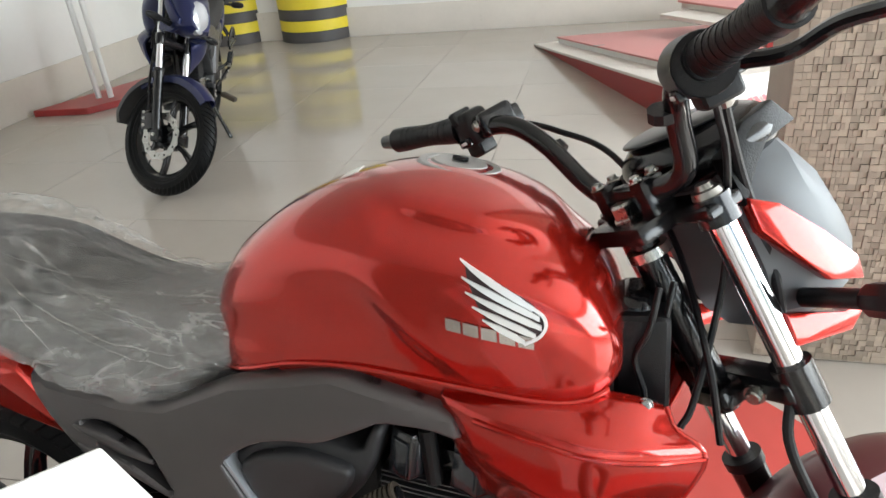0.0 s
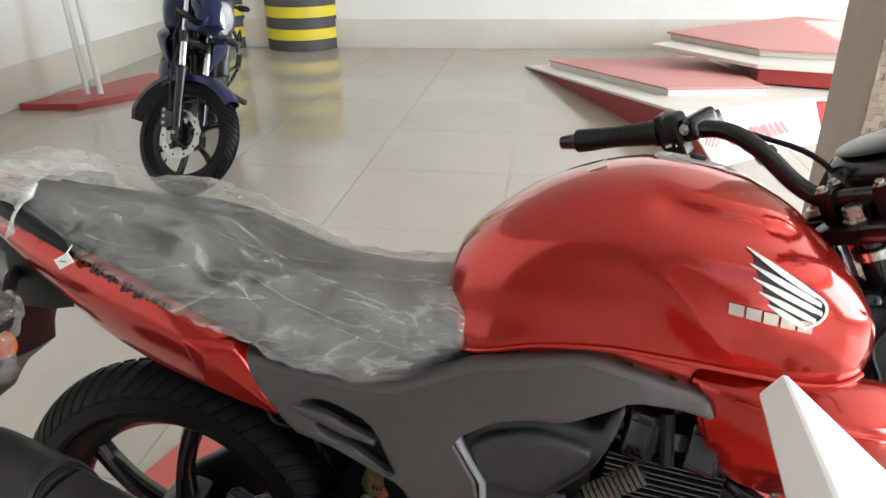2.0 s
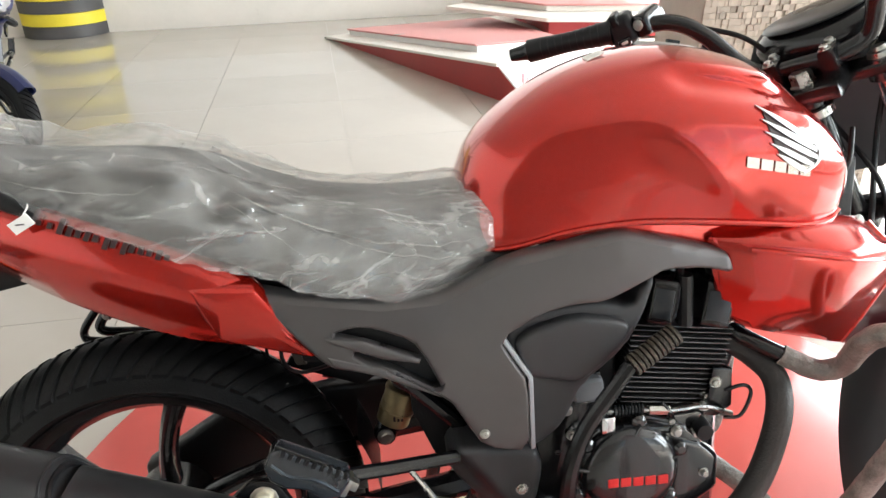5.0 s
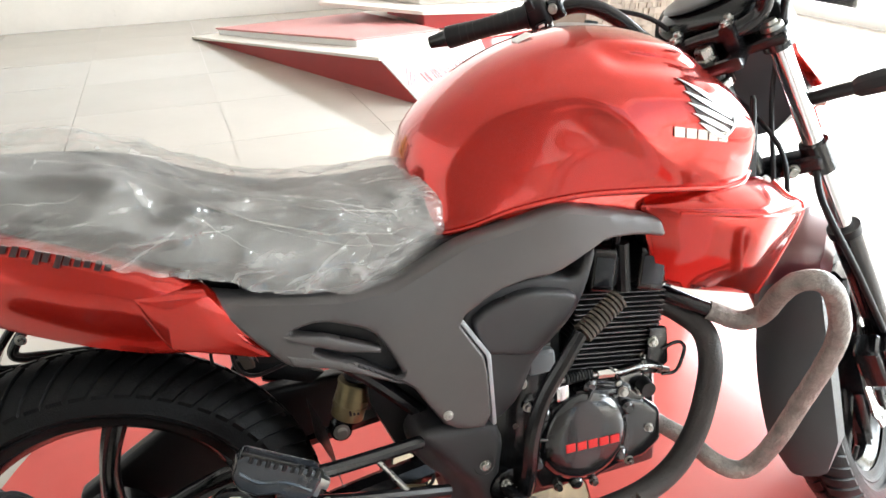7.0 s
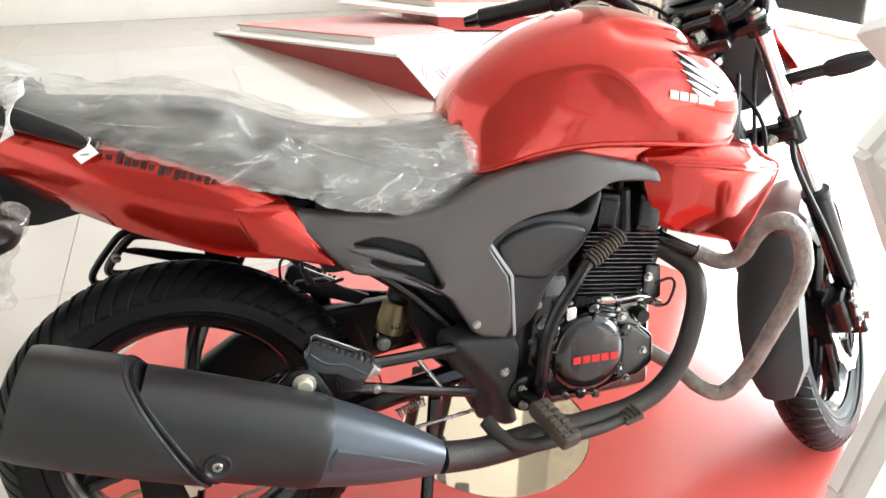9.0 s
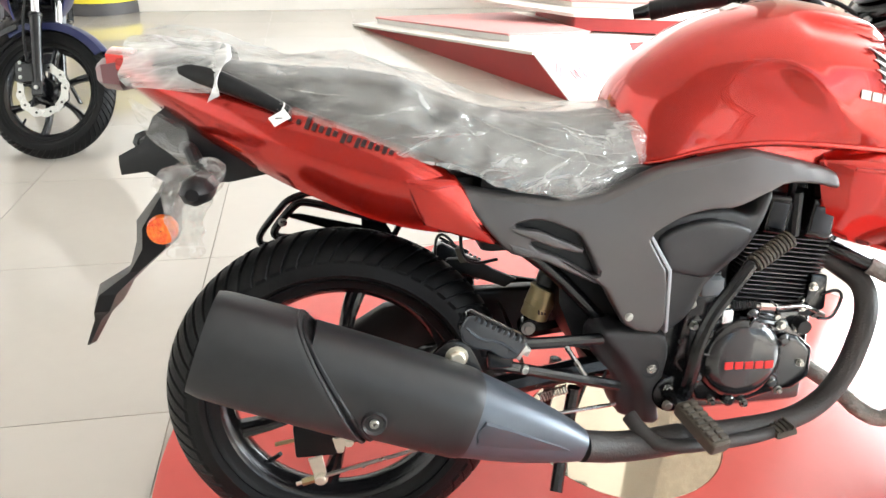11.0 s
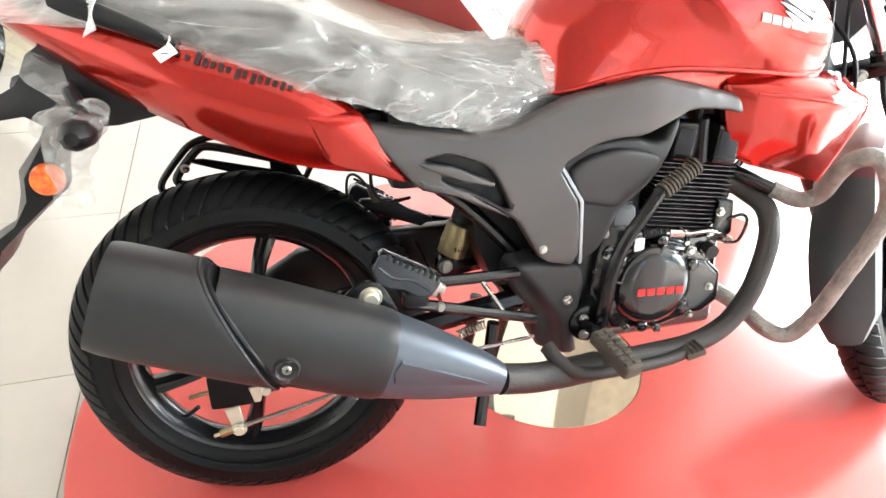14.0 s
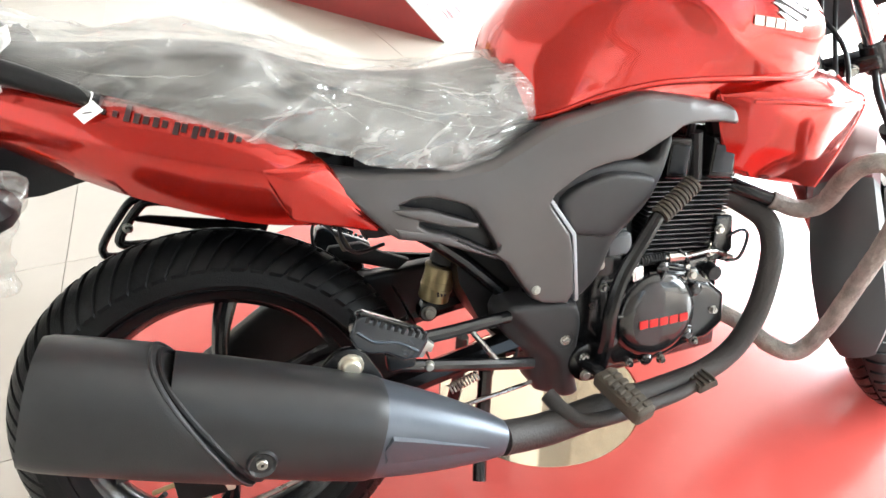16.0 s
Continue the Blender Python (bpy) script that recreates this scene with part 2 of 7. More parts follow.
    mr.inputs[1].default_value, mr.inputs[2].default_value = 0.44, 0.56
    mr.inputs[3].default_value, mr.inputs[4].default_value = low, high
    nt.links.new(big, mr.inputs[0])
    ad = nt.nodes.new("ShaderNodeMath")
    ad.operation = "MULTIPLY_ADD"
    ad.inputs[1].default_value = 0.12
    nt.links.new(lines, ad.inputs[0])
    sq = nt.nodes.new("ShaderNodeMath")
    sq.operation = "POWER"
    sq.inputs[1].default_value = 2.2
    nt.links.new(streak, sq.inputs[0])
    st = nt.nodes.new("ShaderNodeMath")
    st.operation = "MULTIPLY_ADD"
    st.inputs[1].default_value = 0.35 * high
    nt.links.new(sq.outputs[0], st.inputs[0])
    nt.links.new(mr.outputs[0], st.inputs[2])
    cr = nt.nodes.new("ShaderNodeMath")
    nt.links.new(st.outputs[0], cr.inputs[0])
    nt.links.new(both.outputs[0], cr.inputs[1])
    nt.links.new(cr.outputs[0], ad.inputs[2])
    m1 = nt.nodes.new("ShaderNodeMixShader")
    nt.links.new(ad.outputs[0], m1.inputs[0])
    nt.links.new(tr.outputs[0], m1.inputs[1])
    nt.links.new(df.outputs[0], m1.inputs[2])
    m2 = nt.nodes.new("ShaderNodeMixShader")
    m2.inputs[0].default_value = gloss
    nt.links.new(m1.outputs[0], m2.inputs[1])
    nt.links.new(gl.outputs[0], m2.inputs[2])
    nt.links.new(m2.outputs[0], out.inputs[0])
    return m


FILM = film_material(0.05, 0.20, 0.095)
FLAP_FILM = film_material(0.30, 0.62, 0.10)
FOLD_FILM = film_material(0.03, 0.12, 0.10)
THICK_FILM = film_material(0.55, 0.85, 0.12)
BAG_FILM = film_material(0.02, 0.20, 0.12)


# ---------------------------------------------------------------- mesh helpers
def finish(bm, sharp=0.6):
    bmesh.ops.recalc_face_normals(bm, faces=bm.faces)
    for f in bm.faces:
        f.smooth = True
    for e in bm.edges:
        e.smooth = len(e.link_faces) != 2 or e.calc_face_angle(0) < sharp


def part(name, bm, material, parent, label="", m=None, sharp=0.6):
    """Links a bmesh as one mesh object under a thing or under a part."""
    if m is not None:
        bmesh.ops.transform(bm, matrix=m, verts=bm.verts)
    finish(bm, sharp)
    me = bpy.data.meshes.new(name)
    bm.to_mesh(me)
    bm.free()
    me.materials.append(material)
    ob = new(name, me)
    ob.parent = parent
    return tagged(ob, label)


def thing(name, label, category, group="", kind="", m=None):
    ob = tagged(new(name), label, category, group, kind)
    if m is not None:
        ob.matrix_basis = m
    return ob


def structure(name, bm, material, label="", m=None, sharp=0.6):
    return tagged(part(name, bm, material, None, label, m, sharp), kind="structure")


def loft(rings, closed=True, caps=True):
    bm = bmesh.new()
    vs = [[bm.verts.new(p) for p in r] for r in rings]
    n = len(vs[0])
    for a, b in zip(vs, vs[1:]):
        for i in range(n if closed else n - 1):
            j = (i + 1) % n
            bm.faces.new((a[i], a[j], b[j], b[i]))
    if caps:
        bm.faces.new(vs[0])
        bm.faces.new(vs[-1][::-1])
    return bm


def smooth_line(pts, n):
    """Catmull-Rom through the points, n steps a span."""
    p = [Vector(q) for q in pts]
    p = [2 * p[0] - p[1]] + p + [2 * p[-1] - p[-2]]
    out = []
    for i in range(1, len(p) - 2):
        for k in range(n):
            t = k / n
            a, b, c, d = p[i - 1], p[i], p[i + 1], p[i + 2]
            out.append(0.5 * (2 * b + (c - a) * t + (2 * a - 5 * b + 4 * c - d) * t * t + (3 * b - a - 3 * c + d) * t ** 3))
    return out + [p[-2]]


def tube(pts, r, seg=12, steps=6, caps=True, straight=False):
    line = [Vector(q) for q in pts] if straight else smooth_line(pts, steps)
    n = len(line)
    rad = r if callable(r) else (lambda u: r)
    rings, up = [], None
    for i, q in enumerate(line):
        d = (line[min(i + 1, n - 1)] - line[max(i - 1, 0)]).normalized()
        if up is None:
            up = d.orthogonal().normalized()
        up = (up - d * up.dot(d)).normalized()
        side = d.cross(up)
        rr = rad(i / (n - 1))
        rings.append([q + rr * (math.cos(a) * up + math.sin(a) * side) for a in (2 * math.pi * k / seg for k in range(seg))])
    return loft(rings, True, caps)


def lathe(profile, seg=48, at=(0, 0, 0), closed=False, caps=False):
    """Turns (radius, y) pairs about the y axis."""
    rings = []
    for k in range(seg):
        a = 2 * math.pi * k / seg
        rings.append([Vector((at[0] + r * math.cos(a), at[1] + y, at[2] + r * math.sin(a))) for r, y in profile])
    bm = bmesh.new()
    vs = [[bm.verts.new(p) for p in r] for r in rings]
    n = len(profile)
    for k in range(seg):
        a, b = vs[k], vs[(k + 1) % seg]
        for i in range(n if closed else n - 1):
            j = (i + 1) % n
            bm.faces.new((a[i], a[j], b[j], b[i]))
    if caps:
        bm.faces.new([v[0] for v in vs])
        bm.faces.new([v[-1] for v in vs])
    return bm


def join(*bms):
    out = bms[0]
    for b in bms[1:]:
        me = bpy.data.meshes.new("tmp")
        b.to_mesh(me)
        b.free()
        out.from_mesh(me)
        bpy.data.meshes.remove(me)
    return out


def plate(poly, y0, y1, bevel=0.004, seg=2, bend=None):
    """A polygon in x and z, given thickness in y, with rounded edges."""
    bm = bmesh.new()
    f = bm.faces.new([bm.verts.new((x, y0, z)) for x, z in poly])
    r = bmesh.ops.extrude_face_region(bm, geom=[f])
    bmesh.ops.translate(bm, verts=[g for g in r["geom"] if isinstance(g, bmesh.types.BMVert)], vec=(0, y1 - y0, 0))
    bmesh.ops.recalc_face_normals(bm, faces=bm.faces)
    if bevel:
        bmesh.ops.bevel(bm, geom=bm.edges[:], offset=bevel, segments=seg, profile=0.6, affect="EDGES", clamp_overlap=True)
    if bend:
        bmesh.ops.triangulate(bm, faces=[f for f in bm.faces if len(f.verts) > 4])
        for v in bm.verts:
            v.co.y += bend(v.co.x, v.co.z)
    return bm


def round_off(poly, passes=1):
    """Cuts the corners of a closed outline."""
    for _ in range(passes):
        out = []
        for i, p in enumerate(poly):
            q = poly[(i + 1) % len(poly)]
            out += [(0.8 * p[0] + 0.2 * q[0], 0.8 * p[1] + 0.2 * q[1]), (0.2 * p[0] + 0.8 * q[0], 0.2 * p[1] + 0.8 * q[1])]
        poly = out
    return poly


def resampled(poly, step):
    out = []
    for i, p in enumerate(poly):
        p, q = Vector(p), Vector(poly[(i + 1) % len(poly)])
        n = max(1, round((q - p).length / step))
        out += [p.lerp(q, k / n) for k in range(n)]
    return out


def inside(p, poly):
    hit = False
    for a, b in zip(poly, poly[1:] + poly[:1]):
        if (a[1] > p[1]) != (b[1] > p[1]) and p[0] < a[0] + (p[1] - a[1]) * (b[0] - a[0]) / (b[1] - a[1]):
            hit = not hit
    return hit


def to_outline(p, poly, closed=True):
    """Distance from a point to an outline."""
    best = 9.0
    pairs = zip(poly, poly[1:] + poly[:1]) if closed else zip(poly, poly[1:])
    for a, b in pairs:
        dx, dz = b[0] - a[0], b[1] - a[1]
        t = max(0.0, min(1.0, ((p[0] - a[0]) * dx + (p[1] - a[1]) * dz) / max(1e-12, dx * dx + dz * dz)))
        best = min(best, math.hypot(p[0] - a[0] - t * dx, p[1] - a[1] - t * dz))
    return best


def sheet(poly, s, face, r=0.008, depth=0.018, hole=None, step=0.011, corners=1, crease=()):
    """A moulded shell on side s: an outline in x and z at the half width face(x, z), its rim rolled in by r and carried back by depth."""
    loops = [round_off(poly, corners)] + ([round_off(hole, 1)] if hole else [])
    pts, edges = [], []
    for loop in loops:
        ring = resampled(loop, step * 0.7)
        base = len(pts)
        pts += ring
        edges += [(base + i, base + (i + 1) % len(ring)) for i in range(len(ring))]
    xs, zs = [p[0] for p in poly], [p[1] for p in poly]

    def held(p):
        return inside(p, loops[0]) and not (hole and inside(p, loops[1]))

    def gap(p):
        return min(to_outline(p, loop) for loop in loops)
    for f in (0.35, 0.75):
        for loop in loops:
            ring = resampled(loop, step * 0.7)
            for i, p in enumerate(ring):
                d = ring[(i + 1) % len(ring)] - ring[i - 1]
                if d.length > 1e-9:
                    for sg in (-1, 1):
                        q = p + Vector((-d.y, d.x)).normalized() * sg * r * f
                        if held(q) and gap(q) > r * f * 0.8:
                            pts.append(q)
    for i in range(int((max(xs) - min(xs)) / step) + 1):
        for j in range(int((max(zs) - min(zs)) / step) + 1):
            q = Vector((min(xs) + (i + 0.5 * (j % 2)) * step, min(zs) + j * step))
            if held(q) and gap(q) > r and not (crease and to_outline(q, crease, False) < step * 0.6):
                pts.append(q)
    run = [q for q in resampled(list(crease), step * 0.5) if held(q) and gap(q) > r * 0.6] if crease else []
    pts += run
    vs, _, tris, _, _, _ = geometry.delaunay_2d_cdt(pts, edges, [], 0, 1e-5, False)
    bm = bmesh.new()
    made = []
    for p in vs:
        d = min(r, gap(p))
        roll = r * (1 - math.sqrt(max(0.0, 1 - (1 - d / r) ** 2)))
        made.append(bm.verts.new((p[0], s * (face(p[0], p[1]) - roll), p[1])))
    for t in tris:
        c = (vs[t[0]] + vs[t[1]] + vs[t[2]]) / 3
        if held(c):
            bm.faces.new([made[i] for i in t])
    bmesh.ops.delete(bm, geom=[v for v in bm.verts if not v.link_faces], context="VERTS")
    rim = bmesh.ops.extrude_edge_only(bm, edges=[e for e in bm.edges if e.is_boundary])
    bmesh.ops.translate(bm, verts=[g for g in rim["geom"] if isinstance(g, bmesh.types.BMVert)], vec=(0, -s * depth, 0))
    return bm


def block(x0, x1, y0, y1, z0, z1, bevel=0.004, seg=2):
    bm = bmesh.new()
    bmesh.ops.create_cube(bm, size=1)
    for v in bm.verts:
        v.co = ((x0 + x1) / 2 + v.co.x * (x1 - x0), (y0 + y1) / 2 + v.co.y * (y1 - y0), (z0 + z1) / 2 + v.co.z * (z1 - z0))
    if bevel:
        bmesh.ops.bevel(bm, geom=bm.edges[:], offset=bevel, segments=seg, profile=0.6, affect="EDGES", clamp_overlap=True)
    return bm


def bolt(at, r=0.007, h=0.008, axis=(0, -1, 0)):
    """A hexagon head on a round washer."""
    bm = lathe([(0.0005, -h), (r * 0.8, -h), (r, -h * 0.8), (r, -h * 0.25), (r * 1.35, -h * 0.25), (r * 1.45, 0.0), (0.0005, 0.0)], 12)
    m = Matrix.Translation(at) @ Vector((0, -1, 0)).rotation_difference(Vector(axis)).to_matrix().to_4x4()
    bmesh.ops.transform(bm, matrix=m, verts=bm.verts)
    return bm


def spring(a, b, r, wire, turns, seg=8):
    a, b = Vector(a), Vector(b)
    d = (b - a).normalized()
    u = d.orthogonal().normalized()
    w = d.cross(u)
    n = int(turns * 14)
    return tube([a.lerp(b, i / n) + r * (math.cos(i * 2 * math.pi / 14) * u + math.sin(i * 2 * math.pi / 14) * w) for i in range(n + 1)], wire, seg, 1, True, True)


def lerp_table(rows, x):
    """Smooth interpolation down the columns of a small table sorted by its first column."""
    if x <= rows[0][0]:
        return rows[0][1:]
    for i in range(len(rows) - 1):
        if x <= rows[i + 1][0]:
            a, b = rows[i], rows[i + 1]
            p, q = rows[max(i - 1, 0)], rows[min(i + 2, len(rows) - 1)]
            t = (x - a[0]) / (b[0] - a[0])
            h = b[0] - a[0]
            out = []
            for k in range(1, len(a)):
                ma = (b[k] - p[k]) / (b[0] - p[0]) * h
                mb = (q[k] - a[k]) / (q[0] - a[0]) * h
                out.append((2 * t ** 3 - 3 * t * t + 1) * a[k] + (t ** 3 - 2 * t * t + t) * ma + (3 * t * t - 2 * t ** 3) * b[k] + (t ** 3 - t * t) * mb)
            return tuple(out)
    return rows[-1][1:]


# ---------------------------------------------------------------- motorcycle
# Bike axes: x ahead, y to its left, z up, the rear wheel's contact at the origin.
TANK = [  # x, top, widest half width, height of the widest, bottom, half width at the bottom
    (0.487, 0.800, 0.072, 0.755, 0.700, 0.062),
    (0.505, 0.838, 0.098, 0.765, 0.700, 0.090),
    (0.545, 0.876, 0.120, 0.785, 0.705, 0.112),
    (0.615, 0.919, 0.138, 0.800, 0.722, 0.125),
    (0.700, 0.946, 0.153, 0.812, 0.728, 0.135),
    (0.780, 0.951, 0.164, 0.815, 0.722, 0.140),
    (0.860, 0.932, 0.166, 0.812, 0.712, 0.140),
    (0.915, 0.900, 0.158, 0.802, 0.704, 0.138),
    (0.950, 0.868, 0.150, 0.790, 0.702, 0.132),
    (0.978, 0.836, 0.138, 0.778, 0.708, 0.122),
    (0.995, 0.806, 0.122, 0.768, 0.720, 0.108),
    (1.004, 0.780, 0.104, 0.758, 0.736, 0.096),
]


def tank_side(x, u):
    """Half section of the tank: u runs from 0 on the ridge to 1 underneath. Gives half width and height."""
    top, w, zw, zb, wb = lerp_table(TANK, x)
    if u < 0.6:
        a = u / 0.6 * math.pi / 2
        y, z = w * math.sin(a) ** 0.86, zw + (top - zw) * math.cos(a) ** 0.80
    else:
        a = (u - 0.6) / 0.4
        y, z = w + (wb - w) * a ** 2.2, zw + (zb - zw) * a
        if u > 0.97:
            y *= 0.94
    # the channel under the shoulder with its raised lip, and the knee recess behind a slanting edge
    def step(v, soft):
        return 1 / (1 + math.exp(max(-40.0, min(40.0, -v / soft))))
    along = step(x - 0.752, 0.007) * step(0.945 - x, 0.012)
    line = 0.908 - 0.22 * (x - 0.759)
    y -= 0.013 * along * math.exp(-((z - line) / 0.014) ** 2)
    y += 0.006 * along * math.exp(-((z - line - 0.026) / 0.011) ** 2)
    edge = 0.690 + 0.94 * (0.877 - z)
    y -= 0.010 * step(edge - x, 0.013) * math.exp(-((z - 0.795) / 0.060) ** 4)
    y += 0.003 * math.exp(-((x - edge - 0.024) / 0.020) ** 2) * math.exp(-((z - 0.80) / 0.055) ** 4)
    return y, z


def tank_y(x, z):
    """Half width of the tank's flank at a height."""
    lo, hi = 0.15, 0.95
    for _ in range(24):
        mid = (lo + hi) / 2
        if tank_side(x, mid)[1] > z:
            lo = mid
        else:
            hi = mid
    return tank_side(x, lo)[0]


def make_tank(bike, paint, fancy):
    n, rings = 100, []
    for i in range(n + 1):
        x = 0.487 + (1.004 - 0.487) * i / n
        half = [tank_side(x, k / 56) for k in range(57)]
        ring = [Vector((x, -y, z)) for y, z in half] + [Vector((x, y, z)) for y, z in half[::-1][:-1]]
        rings.append(ring[:-1] if (ring[0] - ring[-1]).length < 1e-6 else ring)
    tank = part("fuel_tank", loft(rings), paint, bike, "glossy candy red fuel tank with sculpted flanks" if fancy else "dark blue fuel tank", sharp=1.2)
    cap = lathe([(0.001, 0.006), (0.033, 0.006), (0.037, 0.002), (0.040, 0.002), (0.042, 0.004), (0.050, 0.004), (0.054, -0.001), (0.055, -0.014)], 40)
    m = Matrix.Translation((0.806, 0.010, 0.9415)) @ pose(0, 0, 0, 0, 12, 0) @ pose(0, 0, 0, 90, 0, 0)
    part("filler_cap", cap, BRUSHED, tank, "brushed silver round filler cap", m)
    if not fancy:
        return tank
    slot = block(-0.010, 0.010, -0.0035, 0.0035, 0.006, 0.012, 0.002)
    part("key_slot", slot, BLACK_METAL, tank, "", Matrix.Translation((0.806, 0.010, 0.942)) @ pose(0, 0, 0, 0, 12, 0))
    rim = [Vector((x, -y - 0.002, z)) for x in [0.49 + 0.50 * i / 30 for i in range(31)] for y, z in [tank_side(x, 0.965)]]
    part("tank_seam", tube(rim, 0.0035, 8, 1, True, True), paint, tank)
    for s in (-1, 1):
        # wing emblem: feathers that fan from the shoulder to a point, and a row of bars below
        def low(z):
            return 0.874 + (z - 0.884) * 1.07

        def on(x, z, lift):
            return Vector((x, s * (tank_y(x, z) + lift), z))
        tips = [((0.843, 0.884), (0.917, 0.8375)), ((0.846, 0.869), (0.924, 0.8275)), ((0.850, 0.855), (0.926, 0.8180)), ((0.857, 0.841), (0.920, 0.8100)), ((0.867, 0.828), (0.909, 0.8040))]
        for (x0, z0), (x1, z1) in tips:
            z0, z1 = low(z0), low(z1)
            bm = bmesh.new()
            top, bot = [], []
            for k in range(13):
                t = k / 12
                x, z = x0 + (x1 - x0) * t, z0 + (z1 - z0) * t
                wd = 0.0037 * min(1.0, 0.15 + 2.2 * t) * (1.0 if t < 0.9 else 0.75)
                top.append(on(x, z + wd, 0.0035))
                bot.append(on(x, z - wd, 0.0035))
            ta, tb = [bm.verts.new(p) for p in top], [bm.verts.new(p) for p in bot]
            for k in range(12):
                bm.faces.new((ta[k], ta[k + 1], tb[k + 1], tb[k]))
            r = bmesh.ops.extrude_face_region(bm, geom=bm.faces[:])
            bmesh.ops.translate(bm, verts=[g for g in r["geom"] if isinstance(g, bmesh.types.BMVert)], vec=(0, -s * 0.003, 0))
            part("emblem_feather", bm, WHITE_DECAL, tank)
        root = bmesh.new()
        arc = smooth_line([(x, low(z), 0) for x, z in ((0.915, 0.8395), (0.9275, 0.8300), (0.9300, 0.8190), (0.9230, 0.8090), (0.9080, 0.8020))], 4)
        ra, rb = [], []
        for q in arc:
            c = Vector((0.900, low(0.829), 0))
            w = (q - c).normalized() * 0.0018
            ra.append(root.verts.new(on((q + w).x, (q + w).y, 0.0036)))
            rb.append(root.verts.new(on((q - w).x, (q - w).y, 0.0036)))
        for k in range(len(ra) - 1):
            root.faces.new((ra[k], ra[k + 1], rb[k + 1], rb[k]))
        r = bmesh.ops.extrude_face_region(root, geom=root.faces[:])
        bmesh.ops.translate(root, verts=[g for g in r["geom"] if isinstance(g, bmesh.types.BMVert)], vec=(0, -s * 0.002, 0))
        part("emblem_root", root, WHITE_DECAL, tank)
        dark = bmesh.new()
        outline = [(0.848, 0.882), (0.880, 0.8645), (0.914, 0.8440), (0.930, 0.828), (0.930, 0.815), (0.912, 0.7995), (0.885, 0.815), (0.871, 0.827), (0.862, 0.842), (0.856, 0.856), (0.851, 0.870)]
        vs = [dark.verts.new(on(x, low(z), 0.0012)) for x, z in outline]
        c = dark.verts.new(on(0.885, low(0.835), 0.0012))
        for i in range(len(vs)):
            dark.faces.new((vs[i], vs[(i + 1) % len(vs)], c))
        bmesh.ops.subdivide_edges(dark, edges=dark.edges[:], cuts=3, use_grid_fill=True)
        for v in dark.verts:
            v.co = on(v.co.x, v.co.z, 0.0012)
        part("emblem_outline", dark, BLACK_DECAL, tank)
        for i in range(5):
            xa = 0.8275 + 0.0186 * i
            za = 0.808 - 0.0045 * i
            bm = bmesh.new()
            quad = [on(xa, za + 0.0068, 0.0012), on(xa + 0.0158, za + 0.0032, 0.0012), on(xa + 0.0158, za - 0.0102, 0.0012), on(xa, za - 0.0066, 0.0012)]
            f = bm.faces.new([bm.verts.new(p) for p in quad])
            r = bmesh.ops.extrude_face_region(bm, geom=[f])
            bmesh.ops.translate(bm, verts=[g for g in r["geom"] if isinstance(g, bmesh.types.BMVert)], vec=(0, s * 0.0015, 0))
            part("emblem_bar", bm, SILVER_LETTER, tank)
    note = block(0.668, 0.692, -0.040, -0.016, 0.9415, 0.9435, 0.0004, 1)
    for v in note.verts:
        v.co.z += 0.35 * (v.co.x - 0.68) + 0.12 * (v.co.y + 0.028)
    part("paper_label", note, PAPER, tank, "small white paper label")
    for ob in (tank, *tank.children):
        ob.data.transform(Matrix.Translation((-0.008, 0, 0.004)))
    return tank


def tyre_radius(R, hw, crown, y):
    return R - crown * (abs(y) / hw) ** 2.1


